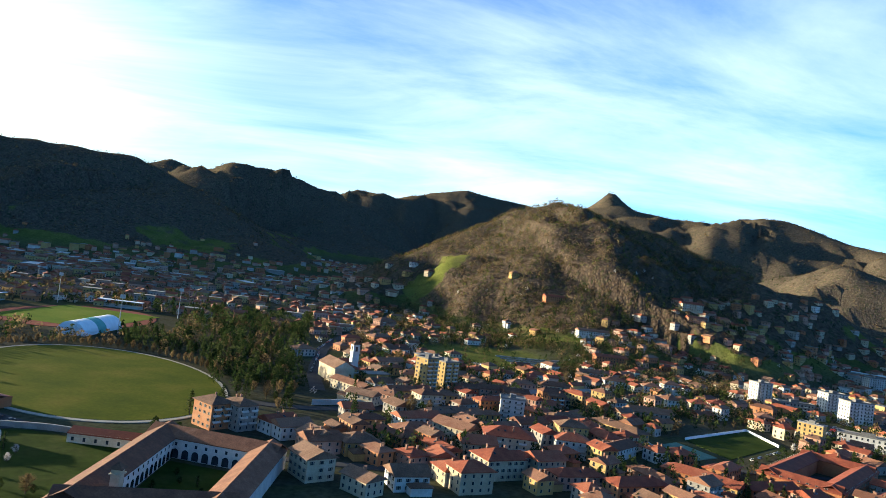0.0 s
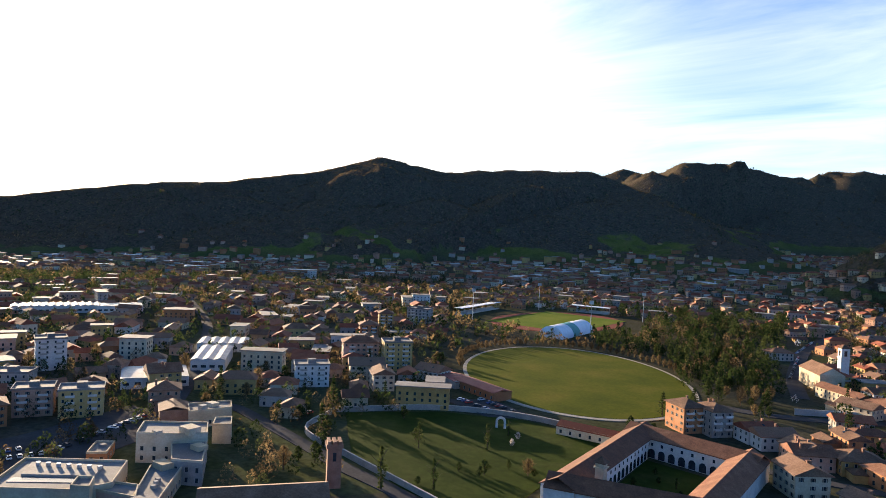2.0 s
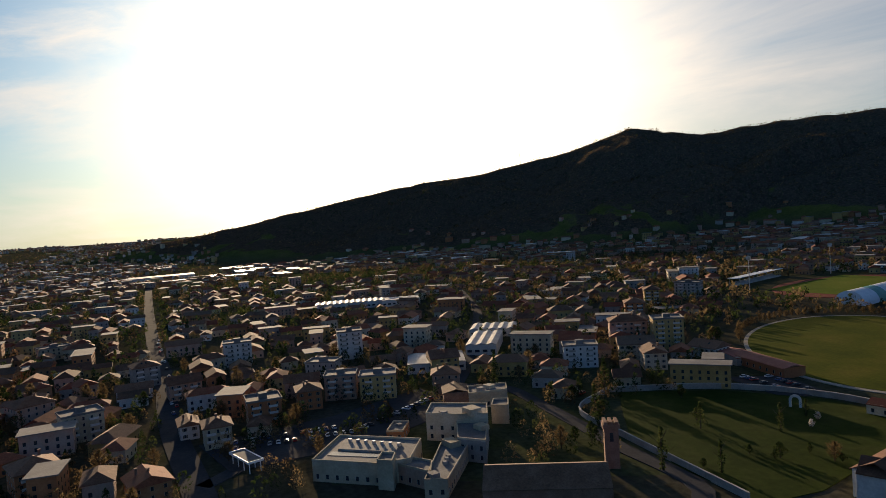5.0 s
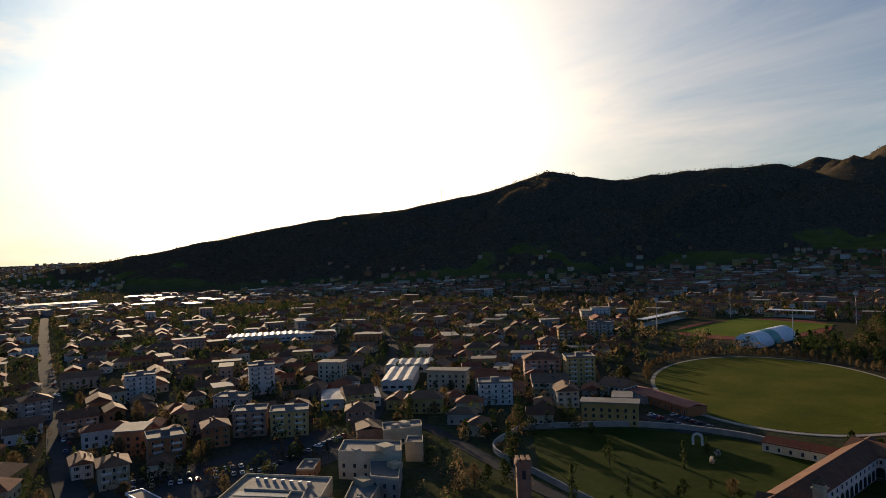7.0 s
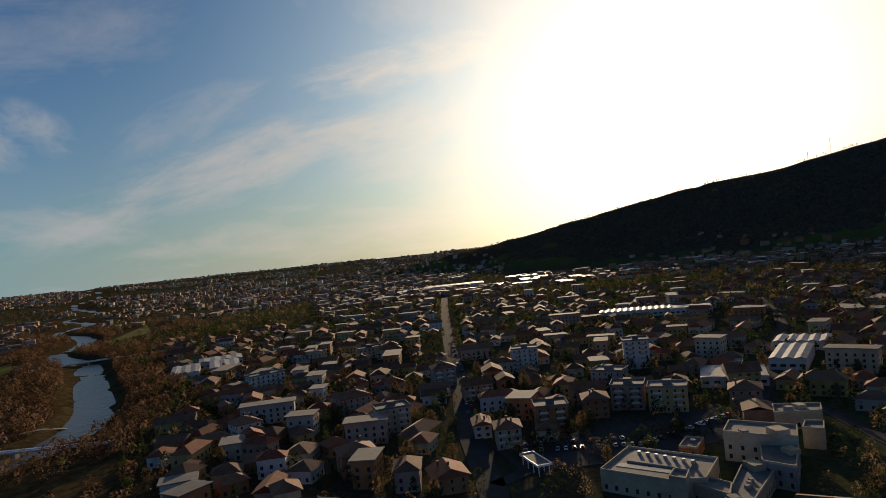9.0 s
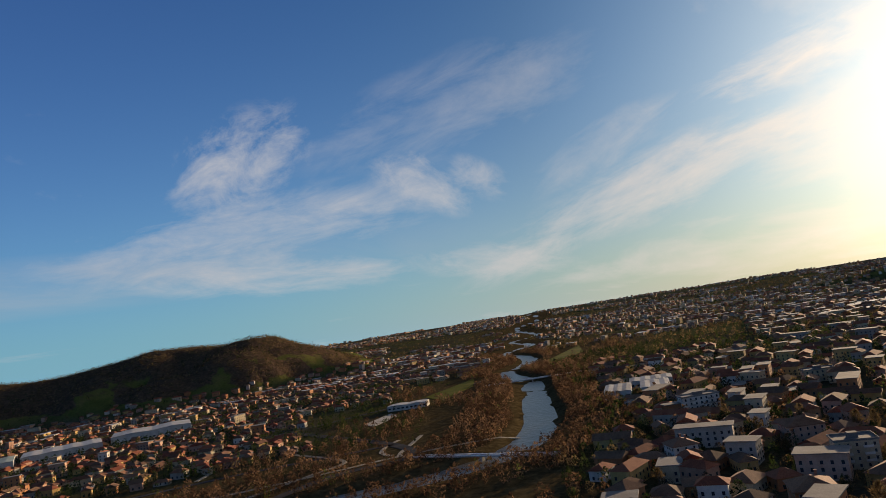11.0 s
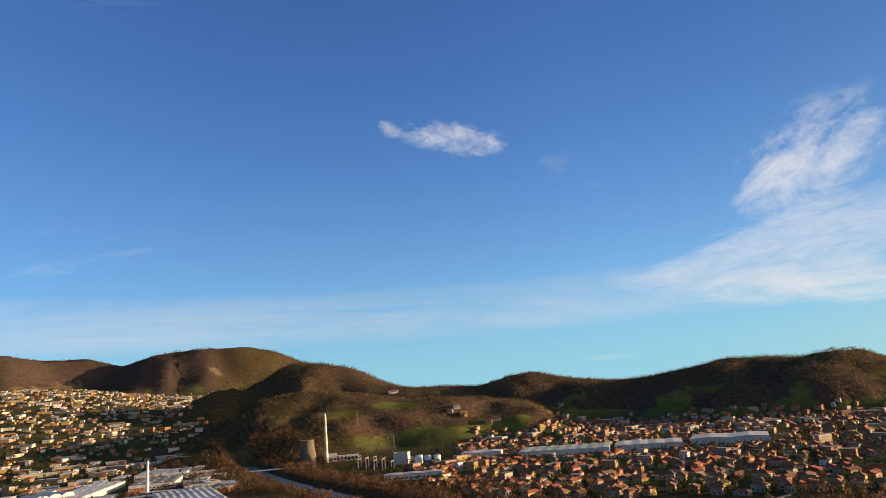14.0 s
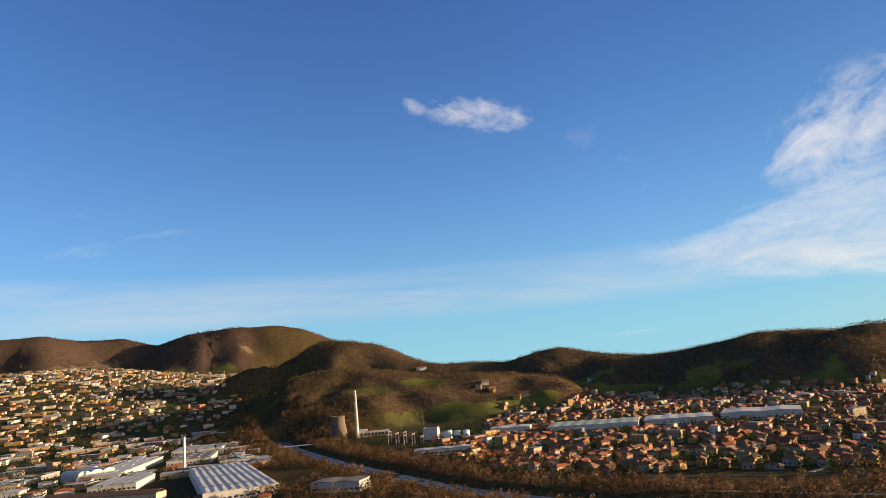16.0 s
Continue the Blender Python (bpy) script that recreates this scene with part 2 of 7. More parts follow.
CONCRETE = material("concrete", tones((0.30, 0.28, 0.25), (0.40, 0.38, 0.34), (0.46, 0.44, 0.40)), 0.1, 0.9, 1.0, 0.25)
BRICK = material("old_brick", tones((0.20, 0.10, 0.065), (0.27, 0.14, 0.09), (0.33, 0.19, 0.13)), 0.3, 0.9, 2.5, 0.35)
ASPHALT = material("asphalt", tones((0.050, 0.050, 0.052), (0.064, 0.064, 0.066), (0.082, 0.082, 0.082)), 0.08, 1.0, 0.9, 0.25, gloss=0.012)
GRAVEL = material("pale_gravel_path", tones((0.27, 0.245, 0.20), (0.34, 0.31, 0.255), (0.40, 0.37, 0.31)), 0.2, 0.95, 1.5, 0.25, gloss=0.02)
LAWN = material("mown_grass", tones((0.048, 0.066, 0.008), (0.080, 0.092, 0.010), (0.13, 0.115, 0.020)), 0.03, 0.95, 0.5, 0.30, gloss=0.02)
PITCH = material("pitch_grass", tones((0.07, 0.12, 0.012), (0.11, 0.15, 0.016), (0.15, 0.17, 0.025)), 0.03, 0.95, 0.4, 0.25, gloss=0.02)
COOLING = material("stained_concrete", tones((0.12, 0.095, 0.07), (0.17, 0.135, 0.10), (0.22, 0.18, 0.14)), 0.06, 0.95, 0.6, 0.35, gloss=0.05)
LIGHT_SHEET = material("white_sheet_roof", tones((0.40, 0.41, 0.40), (0.50, 0.50, 0.48), (0.58, 0.57, 0.55)), 0.05, 0.6, 0.5, 0.3, island=0.10, gloss=0.15)
GREEN_SHEET = material("green_ribbed_roof", tones((0.30, 0.36, 0.30), (0.36, 0.42, 0.35), (0.42, 0.47, 0.40)), 0.05, 0.6, 0.5, 0.3, island=0.3, gloss=0.15)
MEADOW = material("meadow_grass", tones((0.022, 0.036, 0.007), (0.034, 0.052, 0.009), (0.050, 0.060, 0.016)), 0.06, 0.95, 0.3, 0.35, gloss=0.02)
TRACK = material("red_running_track", tones((0.16, 0.05, 0.035), (0.21, 0.07, 0.05), (0.24, 0.09, 0.07)), 0.1, 0.9, 1.0, 0.2, gloss=0.02)
GLASS = material("window_glass", tones((0.018, 0.022, 0.026), (0.03, 0.034, 0.038), (0.045, 0.05, 0.055)), 0.5, 0.15, 2.0, 0.2)
FRAME = material("window_frame_paint", tones((0.26, 0.23, 0.19), (0.36, 0.33, 0.28), (0.46, 0.43, 0.38)), 0.5, 0.6, 3.0, 0.15, island=0.4)
SHUTTER = material("dark_shutter_paint", tones((0.05, 0.045, 0.03), (0.09, 0.06, 0.04), (0.12, 0.09, 0.06)), 0.5, 0.7, 3.0, 0.2, island=0.6)
BARK = material("bark", tones((0.06, 0.045, 0.03), (0.10, 0.075, 0.05), (0.14, 0.11, 0.08)), 0.6, 0.95, 3.0, 0.3, gloss=0.02)
EVERGREEN = material("evergreen_leaves", tones((0.022, 0.038, 0.012), (0.040, 0.060, 0.018), (0.07, 0.085, 0.028)), 0.10, 0.8, 1.5, 0.35, island=0.25, gloss=0.02, leafy=0.45)
SPRING = material("young_leaves", tones((0.06, 0.08, 0.015), (0.09, 0.11, 0.02), (0.13, 0.14, 0.04)), 0.15, 0.8, 1.5, 0.3, island=0.25, gloss=0.02, leafy=0.45)
BARE = material("bare_twigs", tones((0.082, 0.058, 0.030), (0.155, 0.108, 0.054), (0.240, 0.170, 0.084)), 0.02, 0.95, 1.0, 0.35, island=0.25, gloss=0.02, leafy=0.45)
BRUSH = material("bare_brush", tones((0.078, 0.044, 0.026), (0.155, 0.090, 0.052), (0.250, 0.150, 0.086)), 0.02, 0.95, 1.0, 0.35, island=0.25, gloss=0.02, leafy=0.45)
BLOSSOM = material("white_blossom", tones((0.45, 0.40, 0.34), (0.55, 0.50, 0.45), (0.65, 0.60, 0.55)), 0.3, 0.9, 2.0, 0.2, island=0.3, leafy=0.45)
METAL = material("galvanised_metal", tones((0.35, 0.36, 0.37), (0.45, 0.46, 0.47), (0.55, 0.56, 0.57)), 0.3, 0.4, 2.0, 0.2, metallic=0.6)
CARPAINT = [material("car_paint_" + n, tones(c, c, c), 0.5, 0.3, 3.0, 0.05) for n, c in (("white", (0.7, 0.7, 0.7)), ("silver", (0.4, 0.41, 0.42)), ("dark", (0.03, 0.03, 0.035)), ("red", (0.35, 0.03, 0.02)), ("blue", (0.04, 0.09, 0.22)))]
RUBBER = material("tyre_rubber", tones((0.015,) * 3, (0.02,) * 3, (0.03,) * 3), 0.5, 0.9)
WHITE_PAINT = material("white_paint", tones((0.70, 0.70, 0.68), (0.78, 0.78, 0.76), (0.82, 0.82, 0.80)), 0.4, 0.5, 2.0, 0.12)
MEMBRANE = material("white_membrane", tones((0.62, 0.66, 0.68), (0.72, 0.75, 0.76), (0.78, 0.80, 0.80)), 0.2, 0.6, 1.0, 0.12)
TEAL = material("teal_membrane", tones((0.05, 0.28, 0.24), (0.07, 0.33, 0.28), (0.10, 0.38, 0.32)), 0.2, 0.6, 1.0, 0.15)
COURT = material("green_court", tones((0.05, 0.13, 0.10), (0.07, 0.16, 0.12), (0.09, 0.19, 0.15)), 0.2, 0.9, 1.0, 0.15)
REDPAINT = material("red_roof_sheet", tones((0.26, 0.07, 0.05), (0.32, 0.09, 0.065), (0.36, 0.12, 0.09)), 0.2, 0.8, 1.0, 0.2)


def water_material():
    m = bpy.data.materials.new("river_water")
    m.use_nodes = True
    tr = m.node_tree
    b = tr.nodes["Principled BSDF"]
    b.inputs["Base Color"].default_value = (0.060, 0.058, 0.046, 1)
    b.inputs["Roughness"].default_value = 0.3
    b.inputs["Specular IOR Level"].default_value = 0.3
    bump = node(tr, "ShaderNodeBump", Strength=0.9, Distance=0.9)
    n = node(tr, "ShaderNodeTexNoise", Scale=0.16, Detail=6.0)
    tr.links.new(tr.nodes.new("ShaderNodeNewGeometry").outputs["Position"], n.inputs["Vector"])
    tr.links.new(n.outputs["Fac"], bump.inputs["Height"])
    tr.links.new(bump.outputs[0], b.inputs["Normal"])
    return m


WATER = water_material()


# ---- mesh helpers ----
def part(name, bm, mat, parent=None, label=""):
    me = bpy.data.meshes.new(name)
    bm.to_mesh(me)
    bm.free()
    for m in mat if isinstance(mat, (list, tuple)) else [mat]:
        me.materials.append(m)
    ob = new(name, me)
    ob.parent = parent
    if label:
        tagged(ob, label)
    return ob


def raw(name, verts, faces, mats, parent=None, slots=None, smooth=False):
    me = bpy.data.meshes.new(name)
    me.from_pydata([tuple(v) for v in verts], [], [tuple(f) for f in faces])
    for m in mats if isinstance(mats, (list, tuple)) else [mats]:
        me.materials.append(m)
    if slots is not None:
        me.polygons.foreach_set("material_index", np.array(slots, dtype=np.int32))
    if smooth:
        me.polygons.foreach_set("use_smooth", np.ones(len(me.polygons), dtype=bool))
    me.update()
    ob = new(name, me)
    ob.parent = parent
    return ob


def box(bm, x0, x1, y0, y1, z0, z1, slot=0):
    v = [bm.verts.new(p) for p in ((x0, y0, z0), (x1, y0, z0), (x1, y1, z0), (x0, y1, z0), (x0, y0, z1), (x1, y0, z1), (x1, y1, z1), (x0, y1, z1))]
    for f in ((3, 2, 1, 0), (4, 5, 6, 7), (0, 1, 5, 4), (1, 2, 6, 5), (2, 3, 7, 6), (3, 0, 4, 7)):
        bm.faces.new([v[i] for i in f]).material_index = slot


def prism(bm, ring, z0, z1, slot=0, top=None):
    """A closed upright solid over a ring of (x, y); top: a ring of its own."""
    a = [bm.verts.new((x, y, z0)) for x, y in ring]
    b = [bm.verts.new((x, y, z1)) for x, y in (top or ring)]
    n = len(ring)
    for i in range(n):
        bm.faces.new((a[i], a[(i + 1) % n], b[(i + 1) % n], b[i])).material_index = slot
    bm.faces.new(b).material_index = slot
    bm.faces.new(a[::-1]).material_index = slot


def circle(r, n, cx=0.0, cy=0.0, ry=None):
    return [(cx + r * math.cos(2 * math.pi * i / n), cy + (ry or r) * math.sin(2 * math.pi * i / n)) for i in range(n)]


def tube(bm, pts, radii, n=6, slot=0):
    rings = []
    for i, p in enumerate(pts):
        q, r = Vector(pts[max(i - 1, 0)]), Vector(pts[min(i + 1, len(pts) - 1)])
        d = (r - q).normalized()
        a = d.orthogonal().normalized()
        b = d.cross(a)
        rings.append([bm.verts.new(Vector(p) + radii[i] * (a * math.cos(2 * math.pi * k / n) + b * math.sin(2 * math.pi * k / n))) for k in range(n)])
    for a, b in zip(rings[:-1], rings[1:]):
        for k in range(n):
            bm.faces.new((a[k], a[(k + 1) % n], b[(k + 1) % n], b[k])).material_index = slot


def empty(name, m, label, category, group="", kind=""):
    ob = new(name)
    ob.matrix_world = m
    ob.empty_display_size = 0.1
    return tagged(ob, label, category, group, kind)


# ---- the lie of the land ----
def lattice(ix, iy, seed):
    h = np.sin(ix * 127.1 + iy * 311.7 + seed * 74.7) * 43758.5453
    return h - np.floor(h)


def value_noise(x, y, seed=0):
    ix, iy = np.floor(x), np.floor(y)
    fx, fy = x - ix, y - iy
    fx, fy = fx * fx * (3 - 2 * fx), fy * fy * (3 - 2 * fy)
    a, b = lattice(ix, iy, seed), lattice(ix + 1, iy, seed)
    c, d = lattice(ix, iy + 1, seed), lattice(ix + 1, iy + 1, seed)
    return (a * (1 - fx) + b * fx) * (1 - fy) + (c * (1 - fx) + d * fx) * fy - 0.5


def fbm(x, y, size, octaves=4, seed=0):
    total, amp = 0.0, 1.0
    for k in range(octaves):
        total = total + amp * value_noise(x / size + 17.3 * k, y / size - 9.1 * k, seed + k)
        size, amp = size / 2.1, amp * 0.5
    return total


def smooth(a, b, v):
    u = np.clip((v - a) / (b - a), 0, 1)
    return u * u * (3 - 2 * u)


def crest(width, *rows, sharp=False):
    """A ridge line: rows of bearing, distance, rise above the eye in degrees; sharp: an edge, not a back."""
    pts = []
    for az, d, el in rows:
        a = radians(az)
        pts.append((-math.sin(a) * d, math.cos(a) * d, EYE + d * math.tan(radians(el))))
    return width, pts, sharp


RIDGES = []
# long dark ridge under the sun
RIDGES.append(crest(700, (84, 2900, -1.1), (78, 2700, -0.2), (74, 2500, 0.4), (70, 2400, 1.2), (65, 2400, 2.1), (59.5, 2400, 3.0), (55, 2400, 3.3), (50.4, 2400, 4.2), (46.5, 2400, 4.8), (42.2, 2400, 6.1), (38.4, 2450, 5.4), (36.6, 2450, 5.0), sharp=True))
RIDGES.append(crest(950, (36.6, 2450, 5.0), (33, 2400, 5.4), (29, 2350, 5.5), (24.4, 2300, 5.5), (22, 2250, 4.7), (20.5, 2150, 3.7), (18.2, 2050, 2.7), (15, 1900, 0.6), sharp=True))
RIDGES.append(crest(1000, (23, 3500, 4.3), (21, 3500, 4.9), (18, 3450, 5.3), (16.2, 3400, 5.8), (14.4, 3350, 6.1), (13, 3300, 6.0), (11.4, 3300, 5.6), (9.2, 3200, 4.8), (8, 3000, 2.7), (5, 2800, 1.1)))
RIDGES.append(crest(620, (24, 4600, 5.0), (22, 4600, 5.8), (20, 4600, 5.3), (18.5, 4600, 5.0)))
RIDGES.append(crest(1100, (11, 4400, 4.6), (9.2, 4400, 4.8), (7, 4400, 5.4), (4, 4300, 5.4), (1.3, 4300, 6.2), (-1.7, 4300, 6.8), (-3.4, 4300, 6.6), (-7.5, 4300, 6.2), (-12, 4300, 5.8)))
# the sunlit hill beside the town
RIDGES.append(crest(640, (5.6, 1230, -4.1), (4.0, 1330, -1.6), (1.6, 1390, 1.4), (-1.5, 1430, 3.1), (-5.1, 1470, 5.0), (-9.3, 1500, 6.9), (-12.4, 1600, 6.2), (-14.8, 1700, 5.1), (-16.8, 1800, 4.2), (-19, 1900, 3.2), (-21, 2000, 2.1), sharp=True))
RIDGES.append(crest(430, (-9.3, 1500, 6.4), (-12.0, 1280, 4.2), (-14.2, 1090, -0.4), (-16.2, 960, -3.8)))
RIDGES.append(crest(760, (-10.6, 4600, 5.9), (-12.2, 4600, 6.8), (-13.7, 4600, 8.3), (-15.3, 4600, 7.0), (-17.4, 4600, 6.3), sharp=True))
RIDGES.append(crest(1000, (-15.2, 3700, 6.8), (-18.6, 3700, 6.4), (-21.2, 3700, 6.2), (-23.6, 3700, 6.5), (-26.3, 3600, 7.1), (-28.6, 3500, 6.5), (-31.2, 3400, 5.6), (-35, 3300, 5.0), (-42, 3200, 4.0), (-55, 3200, 3.0), (-75, 3300, 3.5)))
RIDGES.append(crest(420, (-27.9, 2700, 1.4), (-28.8, 2600, 3.2), (-30.7, 2500, 4.2), (-32, 2500, 4.0), (-34, 2500, 3.2)))
# low hills across the river and the mountains up the valley
RIDGES.append(crest(420, (124.3, 1750, -2.0), (126, 1800, -1.2), (128.2, 1850, 0.2), (130.3, 1900, 1.2), (133, 1950, 1.0), (136, 2000, 1.3), (138.6, 2000, 1.4), (141.2, 2000, 0.9), (144.6, 2050, 0.5), (147.5, 2100, 0.4)))
RIDGES.append(crest(480, (147.5, 2100, 0.5), (150, 2200, 0.8), (153.5, 2250, 1.7), (155.5, 2250, 1.5), (158, 2250, 0.9), (161, 2250, 1.1), (164, 2250, 1.2), (166, 2300, 1.7), (169, 2400, 3.3), (171, 2450, 3.6), (172.6, 2500, 3.8)))
RIDGES.append(crest(430, (160, 1750, 0.0), (164, 1700, 0.2), (168, 1750, 1.0), (171.5, 1800, 1.4), (174, 2000, 0.5)))
RIDGES.append(crest(560, (171, 4200, 3.5), (174.5, 4200, 4.9), (177.2, 4200, 5.4), (180.5, 4200, 5.4), (183, 4200, 5.1), (185.7, 4300, 4.3), (188, 4400, 5.0), (191, 4400, 5.0), (193.5, 4400, 5.4), (200, 4400, 5.0), (215, 4300, 4.5), (235, 4000, 4.0), (260, 3700, 3.6), (285, 3300, 3.5)))

RIVER = [(-330, -4300), (-200, -3000), (-120, -2300), (-60, -1650), (-82, -1290), (-110, -980), (-150, -720), (-190, -540), (-262, -380), (-345, -245), (-424, -180), (-520, -182), (-640, -222), (-862, -304), (-1010, -392), (-1180, -410), (-1330, -470), (-1500, -580), (-1760, -600), (-2050, -760), (-2350, -770), (-2893, -1040), (-3600, -1150), (-4700, -1640)]


def curve_points(pts, step=10.0):
    """A smooth line through the points, at even steps."""
    p = [Vector((*q, 0)) if len(q) == 2 else Vector(q) for q in pts]
    p = [2 * p[0] - p[1]] + p + [2 * p[-1] - p[-2]]
    out = []
    for i in range(1, len(p) - 2):
        n = max(1, int((p[i + 1] - p[i]).length / step))
        for k in range(n):
            t = k / n
            out.append(0.5 * (2 * p[i] + (p[i + 1] - p[i - 1]) * t + (2 * p[i - 1] - 5 * p[i] + 4 * p[i + 1] - p[i + 2]) * t * t + (3 * p[i] - p[i - 1] - 3 * p[i + 1] + p[i + 2]) * t ** 3))
    return out + [p[-2]]


def line_distance(x, y, pts):
    best = np.full(np.shape(x), 1e9)
    for a, b in zip(pts[:-1], pts[1:]):
        dx, dy = b[0] - a[0], b[1] - a[1]
        t = np.clip(((x - a[0]) * dx + (y - a[1]) * dy) / (dx * dx + dy * dy + 1e-9), 0, 1)
        best = np.minimum(best, np.hypot(x - a[0] - t * dx, y - a[1] - t * dy))
    return best


RIVER_LINE = curve_points(RIVER, 40)


def floor_height(x, y):
    d = np.hypot(x, y)
    north = 85 * smooth(700, 3000, y) * smooth(-2600, -1200, x)
    south = (200 + 90 * smooth(-100, 800, x)) * smooth(1150, 4000, -y) * smooth(-1500, -700, x)
    west = 66 * smooth(2200, 4900, d) * smooth(-600, -1800, x)
    return np.maximum(np.maximum(north, south), west)


def hill_height(x, y):
    """How far hills stand over the valley floor."""
    base = floor_height(x, y)
    top = np.zeros(np.shape(x))
    for width, pts, sharp in RIDGES:
        dist, z = np.full(np.shape(x), 1e9), np.zeros(np.shape(x))
        for a, b in zip(pts[:-1], pts[1:]):
            dx, dy = b[0] - a[0], b[1] - a[1]
            t = np.clip(((x - a[0]) * dx + (y - a[1]) * dy) / (dx * dx + dy * dy), 0, 1)
            d = np.hypot(x - a[0] - t * dx, y - a[1] - t * dy)
            closer = d < dist
            dist, z = np.where(closer, d, dist), np.where(closer, a[2] + (b[2] - a[2]) * t, z)
        gully = fbm(x, y, width * 0.42, 4, 3)
        over = np.maximum(z - base, 0)
        reach = width * np.clip(over / (0.75 * (max(q[2] for q in pts) - EYE * 0.5)), 0.35, 1)   # lower shoulders are narrower
        u = np.clip(dist / (reach * (1 + 0.55 * gully)), 0, 1)
        rise = over * ((1 - u) ** 1.25 * (1 + 0.25 * u) if sharp else (1 - u * u) ** 2)
        spur = np.abs(fbm(x, y, width * 0.30, 3, 41))   # side valleys cut into the slopes
        rise = rise * (1 + (0.30 * gully - 1.5 * np.maximum(0.15 - spur, 0)) * np.clip(dist / 220, 0, 1) * (1 - u))
        top = np.maximum(top, rise)
    d, west = np.hypot(x, y), smooth(0.13, 0.30, np.arctan2(-x, y)) * (y > 0)
    return top * smooth(540 + 560 * west, 820 + 680 * west, d)


def height(x, y):
    x, y = np.asarray(x, dtype=float), np.asarray(y, dtype=float)
    hills = hill_height(x, y)
    z = floor_height(x, y) + hills + fbm(x, y, 60, 3, 9) * np.clip(hills / 12, 0, 4)
    bed = line_distance(x, y, RIVER_LINE)
    carve = 1 - smooth(7, 25, bed)
    return z - 5.0 * carve + 5.5 * carve * np.maximum(fbm(x, y, 34, 3, 14), 0)


GRID, HALF = 20.0, 5000.0
gx = np.arange(-HALF, HALF + GRID, GRID)
mesh_x, mesh_y = np.meshgrid(gx, gx, indexing="ij")
FLOOR_MAP, HILL_MAP, BED_MAP = floor_height(mesh_x, mesh_y), hill_height(mesh_x, mesh_y), line_distance(mesh_x, mesh_y, RIVER_LINE)
HEIGHT_MAP = height(mesh_x, mesh_y)


def sample(table, x, y):
    """Reads a map of the land between its posts."""
    u, v = (np.asarray(x, dtype=float) + HALF) / GRID, (np.asarray(y, dtype=float) + HALF) / GRID
    i, j = np.clip(u.astype(int), 0, len(gx) - 2), np.clip(v.astype(int), 0, len(gx) - 2)
    p, q = u - i, v - j
    return (table[i, j] * (1 - p) + table[i + 1, j] * p) * (1 - q) + (table[i, j + 1] * (1 - p) + table[i + 1, j + 1] * p) * q


def ground_z(x, y):
    return float(sample(HEIGHT_MAP, x, y))


# meadows cut into the woods: centre, half lengths, turn
CLEARINGS = [(75, 775, 95, 80, 55), (5, 1265, 62, 80, -20), (186, 912, 42, 26, -10), (-330, -1330, 150, 60, 15), (-560, -1330, 160, 60, 30), (-760, -1250, 150, 70, 40), (-420, -1560, 60, 40, 0), (-900, -1250, 120, 70, 40), (-205, -4190, 170, 70, 0), (-60, -3900, 60, 30, 20)]


def in_clearing(x, y, n=0.0, which=None):
    """1 inside the meadows, 0 outside."""
    inside = np.zeros(np.shape(x))
    for cx, cy, rx, ry, turn in CLEARINGS[:which]:
        c, s = math.cos(radians(turn)), math.sin(radians(turn))
        u, v = ((x - cx) * c + (y - cy) * s) / rx, ((y - cy) * c - (x - cx) * s) / ry
        inside = np.maximum(inside, 1 - smooth(0.75, 1.1, np.hypot(u, v) + 0.35 * n))
    return inside


def wood_cover(x, y):
    """1 in the woods on the slopes, 0 in meadows and on the valley floor."""
    hills = sample(HILL_MAP, x, y)
    n = fbm(x, y, 220, 3, 21)
    wood = smooth(14, 34, hills + 26 * n)
    clear = 0.68 * smooth(0.17, 0.24, fbm(x, y, 140, 3, 33)) * (1 - smooth(60, 110, hills))
    clear = np.maximum(clear, in_clearing(x, y, n))
    return wood * (1 - clear)


def build_ground():
    n_az, rings = 640, np.concatenate([[0.0, 60, 120], np.geomspace(170, 4960, 230)])
    az = np.linspace(0, 2 * np.pi, n_az, endpoint=False)
    r, a = np.meshgrid(rings[1:], az, indexing="ij")
    x, y = (-np.sin(a) * r).ravel(), (np.cos(a) * r).ravel()
    z = height(x, y)
    verts = np.concatenate([[[0, 0, 0]], np.stack([x, y, z], 1)])
    faces = [(0, 1 + i, 1 + (i + 1) % n_az) for i in range(n_az)]
    for k in range(len(rings) - 2):
        o = 1 + k * n_az
        faces += [(o + i, o + n_az + i, o + n_az + (i + 1) % n_az, o + (i + 1) % n_az) for i in range(n_az)]
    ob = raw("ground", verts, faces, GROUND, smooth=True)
    wood = np.concatenate([[0], wood_cover(x, y)])
    slope = np.concatenate([[0], np.maximum(np.clip(sample(HILL_MAP, x, y) / 25, 0, 1), in_clearing(x, y, fbm(x, y, 220, 3, 21), 3))])
    bank = np.concatenate([[0], 1 - smooth(70, 300, sample(BED_MAP, x, y) + 25 * fbm(x, y, 60, 2, 5))])
    for name, val in (("wood", wood), ("slope", slope), ("bank", bank)):
        at = ob.data.attributes.new(name, "FLOAT", "POINT")
        at.data.foreach_set("value", val.astype(np.float32))
    tagged(ob, "valley floor of gardens and fields rising to wooded hills", "ground", kind="structure")
    return ob


